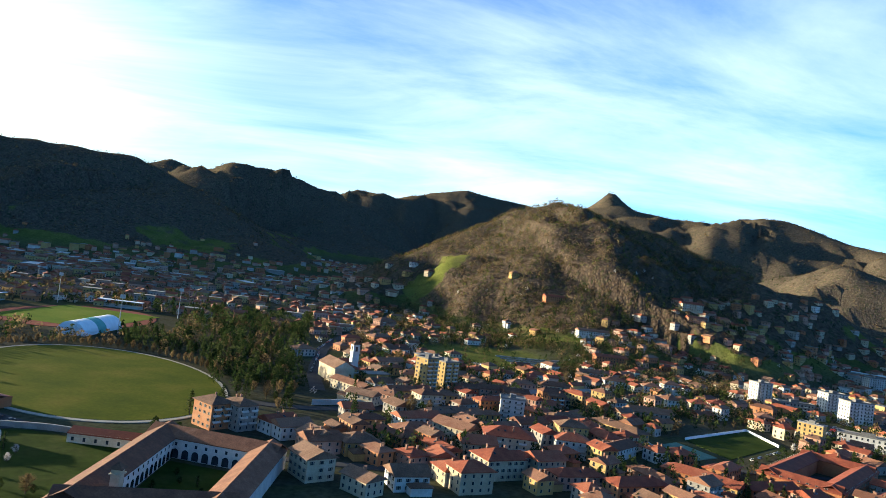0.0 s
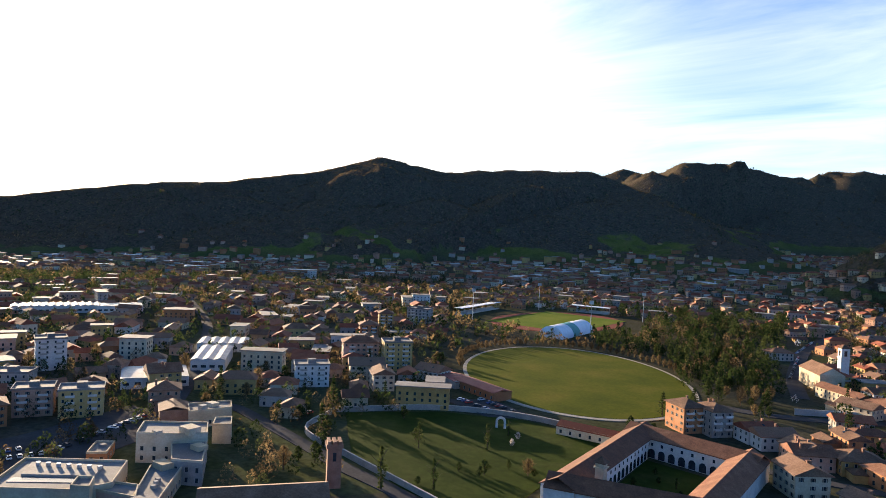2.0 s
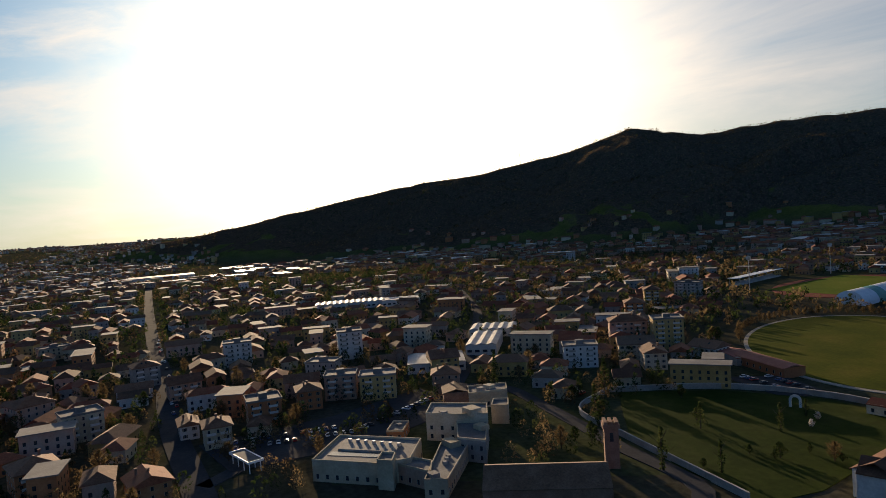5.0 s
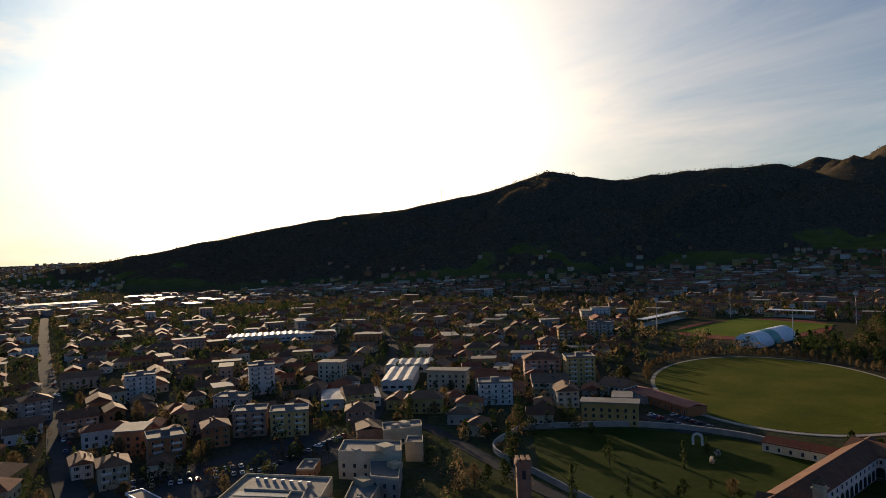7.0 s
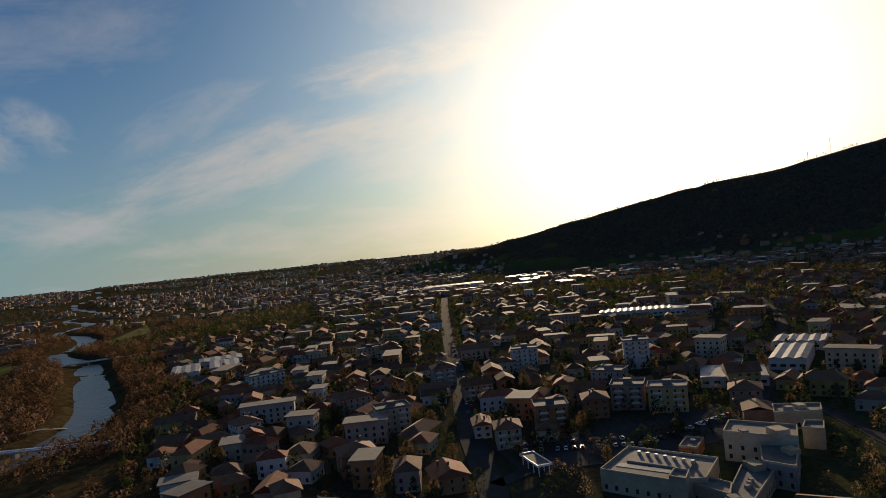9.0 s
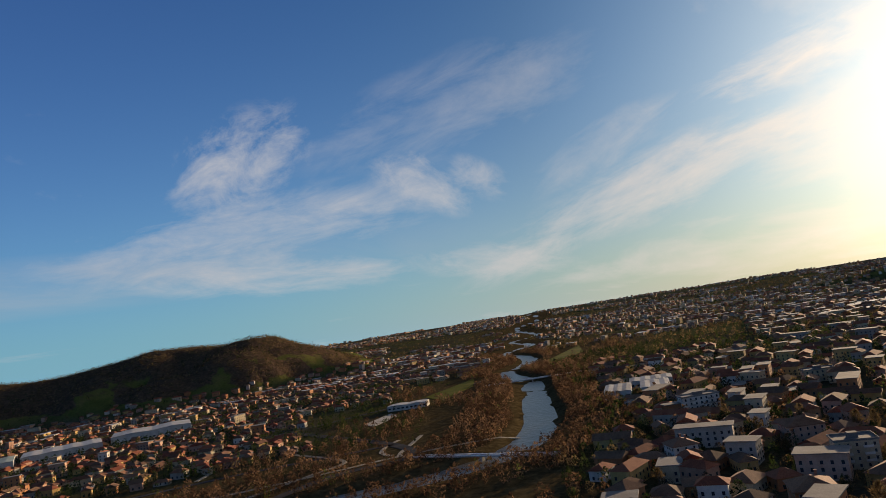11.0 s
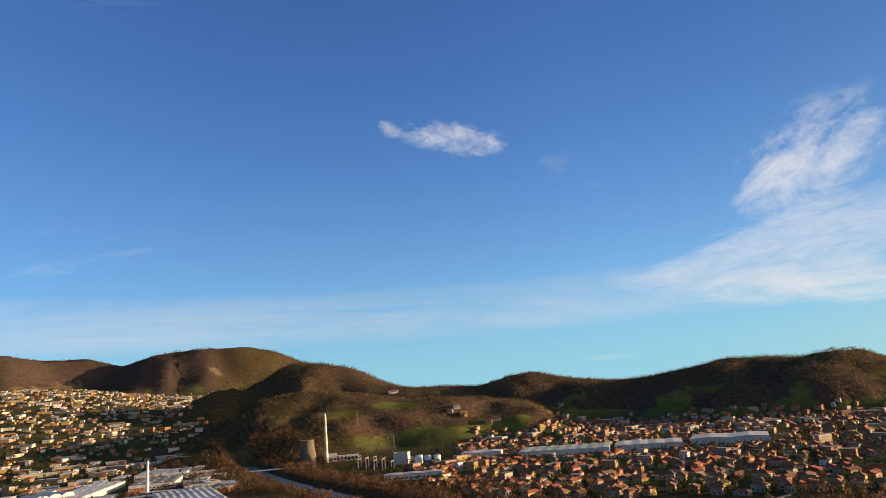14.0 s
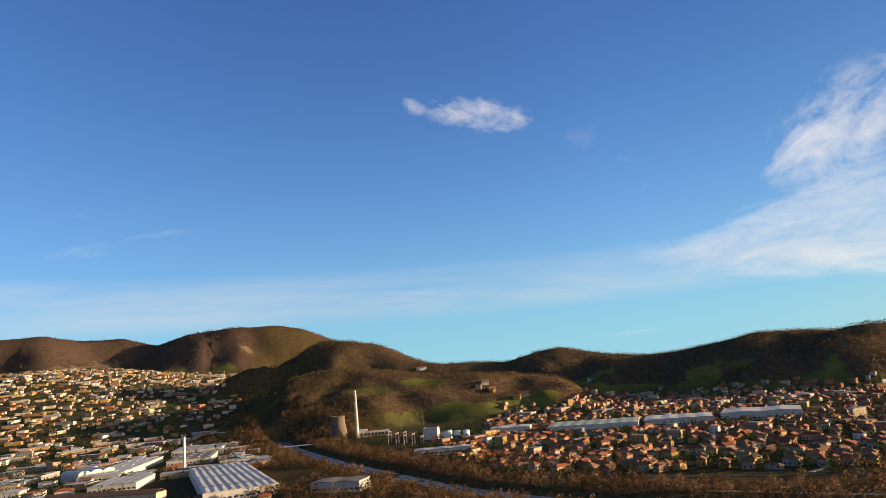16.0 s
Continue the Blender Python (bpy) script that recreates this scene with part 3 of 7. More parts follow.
def ground_material():
    m = bpy.data.materials.new("valley_ground")
    m.use_nodes = True
    tr = m.node_tree
    b = tr.nodes["Principled BSDF"]
    pos = tr.nodes.new("ShaderNodeNewGeometry").outputs["Position"]

    def attr(name):
        n = tr.nodes.new("ShaderNodeAttribute")
        n.attribute_name = name
        return n.outputs["Fac"]

    def noise_at(scale, detail=5.0):
        n = node(tr, "ShaderNodeTexNoise", Scale=scale, Detail=detail, Roughness=0.6)
        tr.links.new(pos, n.inputs["Vector"])
        return n.outputs["Fac"]

    garden = ramp(tr, noise_at(0.035), [(0.30, (0.036, 0.044, 0.014)), (0.45, (0.055, 0.050, 0.026)), (0.55, (0.066, 0.060, 0.044)), (0.70, (0.044, 0.055, 0.015))])
    vor = node(tr, "ShaderNodeTexVoronoi", Scale=0.006)
    tr.links.new(pos, vor.inputs["Vector"])
    sep = tr.nodes.new("ShaderNodeSeparateColor")
    tr.links.new(vor.outputs["Color"], sep.inputs[0])
    fields = ramp(tr, sep.outputs[0], [(0.0, (0.050, 0.052, 0.034)), (0.3, (0.075, 0.068, 0.048)), (0.55, (0.060, 0.088, 0.024)), (0.7, (0.090, 0.082, 0.062)), (0.85, (0.050, 0.052, 0.038)), (1.0, (0.070, 0.085, 0.036))])
    plain = mix(tr, 0.5, garden, fields)
    meadow = ramp(tr, noise_at(0.02), [(0.3, (0.066, 0.076, 0.022)), (0.5, (0.105, 0.116, 0.030)), (0.7, (0.140, 0.128, 0.045))])
    leaf = ramp(tr, noise_at(0.06, 8.0), [(0.3, (0.056, 0.036, 0.025)), (0.5, (0.084, 0.055, 0.036)), (0.7, (0.112, 0.074, 0.049))])
    scrub = ramp(tr, noise_at(0.12, 6.0), [(0.3, (0.042, 0.031, 0.016)), (0.5, (0.072, 0.053, 0.026)), (0.7, (0.11, 0.082, 0.042))])
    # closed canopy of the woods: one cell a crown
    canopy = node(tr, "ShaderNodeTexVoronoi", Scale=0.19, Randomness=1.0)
    warp = node(tr, "ShaderNodeTexNoise", Scale=0.09, Detail=3.0)
    bent = tr.nodes.new("ShaderNodeVectorMath")
    bent.operation = "MULTIPLY_ADD"
    tr.links.new(pos, warp.inputs["Vector"])
    tr.links.new(warp.outputs["Color"], bent.inputs[0])
    bent.inputs[1].default_value = (7, 7, 7)
    tr.links.new(pos, bent.inputs[2])
    tr.links.new(bent.outputs[0], canopy.inputs["Vector"])
    hue = tr.nodes.new("ShaderNodeSeparateColor")
    tr.links.new(canopy.outputs["Color"], hue.inputs[0])
    crown = ramp(tr, hue.outputs[0], [(0.0, (0.090, 0.056, 0.038)), (0.3, (0.140, 0.090, 0.058)), (0.55, (0.118, 0.080, 0.058)), (0.75, (0.165, 0.108, 0.066)), (0.92, (0.066, 0.062, 0.032)), (1.0, (0.035, 0.046, 0.018))])
    leaf = mix(tr, 0.55, leaf, crown)
    # shade between crowns painted in: each cell darkens towards its edge
    gap_shade = ramp(tr, math_node(tr, "MULTIPLY", canopy.outputs["Distance"], 1.0), [(0.15, (1.10, 1.10, 1.10)), (0.75, (0.72, 0.72, 0.72))])
    leaf = mix(tr, 1.0, leaf, gap_shade, "MULTIPLY")
    place = tr.nodes.new("ShaderNodeSeparateXYZ")
    tr.links.new(pos, place.inputs[0])
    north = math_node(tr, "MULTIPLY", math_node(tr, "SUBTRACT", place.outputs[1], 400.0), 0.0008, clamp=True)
    leaf = mix(tr, north, leaf, mix(tr, 1.0, leaf, (0.92, 1.10, 1.20), "MULTIPLY"))   # greener woods up the valley; bluish distance haze painted into their colour
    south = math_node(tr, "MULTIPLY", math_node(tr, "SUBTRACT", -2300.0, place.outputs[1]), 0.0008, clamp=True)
    leaf = mix(tr, south, leaf, mix(tr, 1.0, leaf, (0.86, 0.86, 1.02), "MULTIPLY"))   # southern mountain woods: colour pushed towards slate, standing in for distance haze
    relief = node(tr, "ShaderNodeBump", Distance=4.0)
    relief.invert = True
    tr.links.new(canopy.outputs["Distance"], relief.inputs["Height"])
    tr.links.new(math_node(tr, "MULTIPLY", attr("wood"), 0.35), relief.inputs["Strength"])
    tr.links.new(relief.outputs[0], b.inputs["Normal"])
    # dry pastures high up, ragged edges between wood and meadow
    dry = ramp(tr, math_node(tr, "DIVIDE", place.outputs[2], 1000.0), [(0.24, (0, 0, 0)), (0.34, (1, 1, 1))])
    meadow = mix(tr, dry, meadow, (0.20, 0.135, 0.095))
    ragged = math_node(tr, "ADD", attr("wood"), math_node(tr, "MULTIPLY", math_node(tr, "SUBTRACT", noise_at(0.03, 7.0), 0.5), 1.1))
    edge = ramp(tr, ragged, [(0.34, (0, 0, 0)), (0.52, (1, 1, 1))])
    col = mix(tr, attr("slope"), plain, meadow)
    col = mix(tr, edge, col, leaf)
    col = mix(tr, attr("bank"), col, scrub)
    fine = ramp(tr, noise_at(0.35, 6.0), [(0.32, (0.62, 0.62, 0.62)), (0.68, (1.2, 1.2, 1.2))])
    col = mix(tr, 1.0, col, fine, "MULTIPLY")
    tr.links.new(col, b.inputs["Base Color"])
    b.inputs["Roughness"].default_value = 0.95
    b.inputs["Specular IOR Level"].default_value = 0.0
    return m


GROUND = ground_material()
build_ground()


def way_gap(x, y):
    """How far a place is from the edge of the nearest road."""
    i, j = np.rint((np.asarray(x) + 1296) / 8).astype(int), np.rint((np.asarray(y) + 1296) / 8).astype(int)
    far = (i < 0) | (j < 0) | (i >= len(way_x)) | (j >= len(way_x))
    return np.where(far, 1e9, ROAD_MAP[np.clip(i, 0, len(way_x) - 1), np.clip(j, 0, len(way_x) - 1)])


def ribbon(name, pts, width, mat, lift, label, category, step=8.0, kind="structure", flat=None):
    """A strip of even width along a line, laid on the ground."""
    line = curve_points(pts, step)
    verts, faces = [], []
    for i, p in enumerate(line):
        q, r = line[max(i - 1, 0)], line[min(i + 1, len(line) - 1)]
        side = Vector((-(r - q).y, (r - q).x, 0)).normalized() * width / 2
        z = flat if flat is not None else ground_z(p.x, p.y) + lift
        for s, drop in ((1.02, 0.5), (1, 0), (-1, 0), (-1.02, 0.5)):
            verts.append((p.x + side.x * s, p.y + side.y * s, z - drop))
    for i in range(len(line) - 1):
        o = 4 * i
        for k in range(3):
            faces.append((o + k, o + k + 1, o + 5 + k, o + 4 + k)[::-1])
    ob = raw(name, verts, faces, mat)
    return tagged(ob, label, category, kind=kind)


def river_surface():
    line = curve_points(RIVER, 25)
    verts, faces = [], []
    for i, p in enumerate(line):
        q, r = line[max(i - 1, 0)], line[min(i + 1, len(line) - 1)]
        side = Vector((-(r - q).y, (r - q).x, 0)).normalized()
        z = float(sample(FLOOR_MAP, p.x, p.y)) - 3.0
        wide = 18 - 8 * float(smooth(-380, -200, p.x))       # narrower up the valley
        for s in (wide, -wide):
            verts.append((p.x + side.x * s, p.y + side.y * s, z))
    for i in range(len(line) - 1):
        o = 2 * i
        faces.append((o, o + 1, o + 3, o + 2)[::-1])
    tagged(raw("water", verts, faces, WATER), "shallow grey river between brushy banks", "river", kind="structure")


river_surface()

ROADS = {}
ROADS["avenue"] = ([(-170, 38), (-239, 47), (-345, 57), (-470, 76), (-602, 92), (-912, 137), (-1500, 230)], 11)
ROADS["valley_road"] = ([(-66, 455), (-80, 520), (-91, 610), (-96, 690), (-91, 780), (-80, 850), (-70, 950), (-62, 1100)], 10)
ROADS["wall_road"] = ([(-175, 395), (-115, 398), (-58, 402), (36, 470), (95, 545), (150, 590), (260, 640), (420, 720)], 9)
ROADS["church_street"] = ([(-120, 296), (-30, 300), (60, 320), (150, 370), (230, 390), (330, 400)], 6)
ROADS["parking_road"] = ([(-250, 50), (-275, 92), (-288, 135), (-300, 190), (-282, 208), (-250, 203), (-202, 191), (-180, 185), (-135, 174), (-124, 140)], 7)
ROADS["mill_road"] = ([(-300, 190), (-340, 225), (-420, 285), (-520, 360), (-700, 460)], 8)
ROADS["bridge_road"] = ([(-330, -300), (-395, -285), (-436, -252), (-485, -294), (-560, -420), (-640, -560)], 9)
ROADS["river_road"] = ([(-250, -560), (-330, -470), (-410, -395), (-485, -294)], 6)
ROADS["factory_road"] = ([(-2, -520), (10, -760), (35, -1050), (80, -1500), (140, -2100)], 12)
ROADS["town_street"] = ([(-300, -760), (-420, -640), (-560, -520), (-760, -420), (-1000, -380)], 7)
way_x = np.arange(-1296, 1297, 8.0)
way_mx, way_my = np.meshgrid(way_x, way_x, indexing="ij")
ROAD_MAP = np.full(way_mx.shape, 1e9)
for road_name, (road_pts, road_width) in ROADS.items():
    ROAD_MAP = np.minimum(ROAD_MAP, line_distance(way_mx, way_my, curve_points(road_pts, 25)) - road_width / 2)
    ribbon("road", road_pts, road_width, ASPHALT, 0.35, "grey asphalt road through the town", "road")
for path_line in ([(-490, -417), (-470, -376), (-452, -337), (-431, -305), (-401, -310), (-353, -320), (-298, -337)], [(-399, -422), (-447, -439), (-479, -437), (-501, -433)], [(-519, -286), (-477, -275), (-443, -265), (-431, -247)], [(-504, -300), (-484, -299), (-457, -289), (-443, -272)]):
    ribbon("path", path_line, 3.5, GRAVEL, 0.34, "pale gravel path winding through the river meadow", "path")
ribbon("path", [(-500, -170), (-470, -222), (-440, -262), (-370, -330), (-300, -420)], 4, GRAVEL, 0.3, "pale gravel path along the river meadow", "path")


# ---- houses ----
taken = []          # circles already built on: x, y, radius


def free(x, y, r):
    return all((x - a) ** 2 + (y - b) ** 2 > (r + c) ** 2 for a, b, c in taken)


def make_window_mesh(shuttered):
    """One window: frame and recessed glass, with or without open shutters, all one connected strip."""
    bm = bmesh.new()
    steps = [(-0.66, 0.03), (-0.66, -0.10), (-0.55, -0.10), (-0.55, -0.02), (0.55, -0.02), (0.55, -0.10), (0.66, -0.10), (0.66, 0.03)]
    slot = [1, 1, 1, 0, 1, 1, 1]
    if shuttered:
        steps = [(-1.15, 0.03), (-1.15, -0.06), (-0.67, -0.06)] + steps[1:-1] + [(0.67, -0.06), (1.15, -0.06), (1.15, 0.03)]
        slot = [2, 2, 1] + slot[1:-1] + [1, 2, 2]
    rows = [[bm.verts.new((x, y, z)) for x, y in steps] for z in (-0.8, 0.8)]
    for i in range(len(steps) - 1):
        bm.faces.new((rows[0][i], rows[0][i + 1], rows[1][i + 1], rows[1][i])).material_index = slot[i]
    bm.faces.new(rows[1]).material_index = 1
    bm.faces.new(rows[0][::-1]).material_index = 1
    me = bpy.data.meshes.new("window")
    bm.to_mesh(me)
    bm.free()
    for m in (GLASS, FRAME, SHUTTER):
        me.materials.append(m)
    return me


WINDOW, SHUTTERED = make_window_mesh(False), make_window_mesh(True)


def roof_solid(bm, w, l, h, kind, over=0.9):
    """A roof over a w by l plan whose walls end at h."""
    x, y = w / 2 + over, l / 2 + over
    if kind == "flat":
        prism(bm, [(-x + 0.5, -y + 0.5), (x - 0.5, -y + 0.5), (x - 0.5, y - 0.5), (-x + 0.5, y - 0.5)], h, h + 0.25)
        for a in ((-x + 0.45, x - 0.45, -y + 0.45, -y + 0.75), (-x + 0.45, x - 0.45, y - 0.75, y - 0.45), (-x + 0.45, -x + 0.75, -y + 0.75, y - 0.75), (x - 0.75, x - 0.45, -y + 0.75, y - 0.75)):
            box(bm, *a, h + 0.1, h + 0.95)
        box(bm, -w * 0.12, w * 0.12, -l * 0.15, l * 0.15, h + 0.2, h + 2.6)
        return
    rise = min(x, y) * 0.42
    if w >= l:
        ends = (x - y if kind == "hip" else x), 0
    else:
        ends = 0, (y - x if kind == "hip" else y)
    low, lift = h - 0.15, 0.28
    a = [bm.verts.new(p) for p in ((-x, -y, low), (x, -y, low), (x, y, low), (-x, y, low))]
    e = [bm.verts.new((p.co.x, p.co.y, low + lift)) for p in a]
    r0, r1 = bm.verts.new((-ends[0], -ends[1], low + lift + rise)), bm.verts.new((ends[0], ends[1], low + lift + rise))
    bm.faces.new(a[::-1])
    for i in range(4):
        bm.faces.new((a[i], a[(i + 1) % 4], e[(i + 1) % 4], e[i]))
    if w >= l:
        bm.faces.new((e[0], e[1], r1, r0))
        bm.faces.new((e[2], e[3], r0, r1))
        bm.faces.new((e[1], e[2], r1))
        bm.faces.new((e[3], e[0], r0))
    else:
        bm.faces.new((e[1], e[2], r1, r0))
        bm.faces.new((e[3], e[0], r0, r1))
        bm.faces.new((e[0], e[1], r0))
        bm.faces.new((e[2], e[3], r1))


WORDS = {CREAM: "cream plaster", OCHRE: "ochre plaster", WHITE: "white plaster", PINK: "pink plaster", GREY: "grey plaster", ORANGE: "orange plaster"}
ROOFS = {TILE: "clay tile roof", TILE_RED: "bright red tile roof", TILE_BROWN: "weathered brown tile roof", FLATROOF: "flat gravel roof", SHEET: "pale sheet roof"}
count = {"window": 0}


def window_spots(w, l, storeys):
    spots = []
    for side, length, depth in ((0, w, l), (1, l, w), (2, w, l), (3, l, w)):
        n = max(1, int(length / 3.3))
        for s in range(storeys):
            for i in range(n):
                spots.append((side, (i + 0.5) / n * length - length / 2, depth / 2, 1.8 + s * 2.95))
    return spots


def house(x, y, w, l, storeys, rot, wall, roof, kind, group="houses of the town"):
    """One house with its parts: walls, roof, chimneys, windows, balconies."""
    rng = random.Random(int(x * 31 + y * 17))
    h = storeys * 2.95 + 0.5
    z = ground_z(x, y)
    words = "apartment block" if storeys > 4 else "town house"
    root = empty("apartment_block" if storeys > 4 else "house", pose(x, y, z, 0, 0, rot), f"{storeys}-storey {WORDS[wall]} {words} with {ROOFS[roof]}", "building", group)
    taken.append((x, y, math.hypot(w, l) / 2 * 0.85))
    bm = bmesh.new()
    prism(bm, [(-w / 2, -l / 2), (w / 2, -l / 2), (w / 2, l / 2), (-w / 2, l / 2)], -4, h)
    if kind == "gable":
        rise = (min(w, l) / 2 + 0.7) * 0.42
        if w >= l:
            for s in (-1, 1):
                v = [bm.verts.new(p) for p in ((s * (w / 2 - 0.02), -l / 2, h), (s * (w / 2 - 0.02), l / 2, h), (s * (w / 2 - 0.02), 0, h + rise - 0.3))]
                bm.faces.new(v)
    part("body", bm, wall, root)
    bm = bmesh.new()
    roof_solid(bm, w, l, h, kind)
    top = part("roof", bm, roof, root)
    if kind != "flat":
        for k in range(rng.choice((1, 2, 2))):
            bm = bmesh.new()
            cx, cy = rng.uniform(-0.3, 0.3) * w, rng.uniform(-0.25, 0.25) * l
            zz = h + min(w, l) * 0.2
            box(bm, cx - 0.4, cx + 0.4, cy - 0.4, cy + 0.4, h, zz + 1.3)
            box(bm, cx - 0.55, cx + 0.55, cy - 0.55, cy + 0.55, zz + 1.3, zz + 1.5)
            part("chimney", bm, BRICK, top)
        for k in range(rng.choice((0, 1, 2))):
            # a roof light lying on the slope that faces the street
            bm = bmesh.new()
            cx, sy = rng.uniform(-0.3, 0.3) * w, -1 if rng.random() < 0.5 else 1
            if w >= l:
                box(bm, -0.5, 0.5, -0.7, 0.7, 0.0, 0.12)
                ob = part("roof_light", bm, GLASS, top)
                run = l * 0.25
                ob.matrix_basis = pose(cx, sy * run, h + 0.13 + (l / 2 + 0.9 - run) * 0.42, -sy * math.degrees(math.atan(0.42)))
    if storeys <= 4 and kind != "flat" and rng.random() < 0.5:
        # a lower wing built against the house
        aw, al, ah = w * rng.uniform(0.4, 0.7), rng.uniform(5, 8), max(3.2, h - 2.95)
        ax, ay = rng.uniform(-0.2, 0.2) * w, (l / 2 + al / 2 - 0.1) * rng.choice((-1, 1))
        bm = bmesh.new()
        prism(bm, [(-aw / 2, -al / 2), (aw / 2, -al / 2), (aw / 2, al / 2), (-aw / 2, al / 2)], -4, ah)
        side = part("side_wing", bm, wall, root)
        side.matrix_basis = pose(ax, ay, 0)
        bm = bmesh.new()
        roof_solid(bm, aw, al, ah, "hip" if ay < 0 else "gable", 0.5)
        part("side_roof", bm, roof, side)
    spots = window_spots(w, l, storeys)
    pane = SHUTTERED if rng.random() < 0.3 else WINDOW
    near = math.hypot(x, y) < 520 and count["window"] < 3300
    verts, faces, slots = [], [], []
    for side, along, out, zz in spots:
        turn = (0, 90, 180, 270)[side]
        m = pose(0, 0, 0, 0, 0, turn) @ pose(along, -out, zz)
        if near and side in (0, 1, 2, 3) and rng.random() < 0.93:
            ob = new("window", pane)
            ob.parent = root
            ob.matrix_basis = m @ Matrix.Diagonal((0.85, 1, 0.85, 1))
            count["window"] += 1
        elif not near:
            o = len(verts)
            for bx, by, bz in ((-0.6, 0, -0.85), (0.6, 0, -0.85), (0.6, 0, 0.85), (-0.6, 0, 0.85), (-0.6, -0.06, -0.85), (0.6, -0.06, -0.85), (0.6, -0.06, 0.85), (-0.6, -0.06, 0.85)):
                verts.append(m @ Vector((bx, by, bz)))
            for f in ((4, 5, 6, 7), (0, 1, 5, 4), (1, 2, 6, 5), (2, 3, 7, 6), (3, 0, 4, 7)):
                faces.append([o + i for i in f])
                slots.append(0 if f[0] == 4 else 1)
    if verts:
        tagged(raw("glazing", verts, faces, [GLASS, FRAME], root, slots), kind="stuff")
    if storeys >= 4 or (storeys == 3 and rng.random() < 0.4):
        for s in range(1, storeys):
            for along in (-w * 0.25, w * 0.25):
                bm = bmesh.new()
                zz = 0.5 + s * 2.95
                box(bm, along - 1.9, along + 1.9, -l / 2 - 1.3, -l / 2, zz, zz + 0.18)
                slab = part("balcony", bm, CONCRETE, root)
                bm = bmesh.new()
                prism(bm, [(along - 1.9, -l / 2), (along - 1.9, -l / 2 - 1.3), (along + 1.9, -l / 2 - 1.3), (along + 1.9, -l / 2), (along + 1.82, -l / 2), (along + 1.82, -l / 2 - 1.22), (along - 1.82, -l / 2 - 1.22), (along - 1.82, -l / 2)], zz + 0.184, zz + 1.1)
                part("railing", bm, WHITE if wall != WHITE else GREY, slab)
    return root


house(-59, 335, 17, 12, 2, 41, WHITE, TILE, "gable")
house(-42, 317, 16, 13, 2, 33, PINK, TILE, "gable")
house(-25, 323, 17, 14, 2, 27, OCHRE, TILE_BROWN, "hip")
house(1, 358, 23, 15, 2, 30, OCHRE, TILE, "hip")
house(1, 389, 26, 11, 2, 34, WHITE, TILE_RED, "gable")
house(23, 378, 13, 23, 2, 52, CREAM, TILE, "gable")
house(50, 360, 26, 17, 3, 0, CREAM, TILE_RED, "hip")
house(33, 348, 17, 14, 2, 9, CREAM, TILE_RED, "gable")
house(40, 314, 20, 15, 3, 29, CREAM, TILE_RED, "hip")
house(85, 368, 18, 13, 3, -1, WHITE, TILE_RED, "hip")
house(92, 404, 17, 13, 3, 8, OCHRE, TILE_BROWN, "hip")
house(65, 334, 17, 13, 2, 29, CREAM, TILE_RED, "gable")
house(21, 298, 18, 13, 2, 27, CREAM, TILE_RED, "hip")
house(1, 311, 11, 12, 2, 38, PINK, TILE_RED, "hip")
house(14, 315, 11, 12, 2, 15, CREAM, TILE_RED, "gable")
house(60, 434, 15, 12, 5, -4, WHITE, FLATROOF, "flat")
house(80, 453, 15, 13, 2, 26, ORANGE, TILE_RED, "hip")
house(68, 413, 21, 12, 2, 32, GREY, TILE, "gable")
house(4, 508, 12, 12, 8, 46, OCHRE, FLATROOF, "flat")
house(19, 524, 15, 12, 7, 44, OCHRE, FLATROOF, "flat")
house(-7, 537, 17, 13, 2, 7, CREAM, TILE, "hip")
house(6, 447, 16, 13, 3, 31, CREAM, TILE, "hip")
house(-12, 463, 21, 11, 2, 33, OCHRE, TILE, "gable")
house(-28, 483, 16, 12, 2, 39, WHITE, TILE_BROWN, "gable")
house(-34, 433, 11, 19, 2, 65, CREAM, TILE_BROWN, "gable")
house(-55, 505, 16, 13, 3, 52, OCHRE, TILE_RED, "hip")
house(-27, 681, 25, 12, 2, 36, WHITE, TILE, "gable")
house(-29, 592, 26, 12, 2, 37, CREAM, TILE, "gable")
house(50, 612, 16, 13, 2, 21, ORANGE, TILE_RED, "hip")
house(72, 610, 16, 13, 2, 24, WHITE, TILE_RED, "hip")
house(83, 563, 21, 13, 2, 10, PINK, TILE, "hip")
house(113, 574, 28, 13, 2, 5, CREAM, TILE, "hip")
house(54, 517, 23, 11, 2, 20, PINK, TILE, "gable")
house(33, 506, 18, 11, 2, 22, ORANGE, TILE, "gable")
house(72, 515, 19, 11, 2, 15, PINK, TILE, "gable")
house(185, 657, 20, 13, 2, 0, WHITE, TILE, "hip")
house(174, 697, 31, 12, 2, 7, GREY, TILE, "gable")
house(-105, 601, 18, 13, 2, 41, GREY, TILE, "hip")
house(-56, 903, 26, 15, 4, 42, PINK, TILE, "hip")
house(-49, 745, 25, 13, 3, 42, ORANGE, TILE, "hip")
house(-98, 336, 12, 15, 4, 52, ORANGE, TILE_BROWN, "hip")
house(-86, 339, 11, 15, 4, 50, GREY, TILE_BROWN, "hip")
house(-67, 341, 16, 11, 2, 49, WHITE, TILE_RED, "gable")
house(-44, 322, 14, 15, 2, 39, PINK, TILE_BROWN, "gable")
house(-39, 280, 13, 15, 3, 39, CREAM, TILE_BROWN, "gable")
house(-17, 269, 10, 14, 2, 50, CREAM, TILE_BROWN, "gable")
house(0, 282, 15, 13, 2, 22, WHITE, TILE_BROWN, "gable")
house(26, 289, 16, 13, 3, 27, CREAM, TILE_RED, "hip")
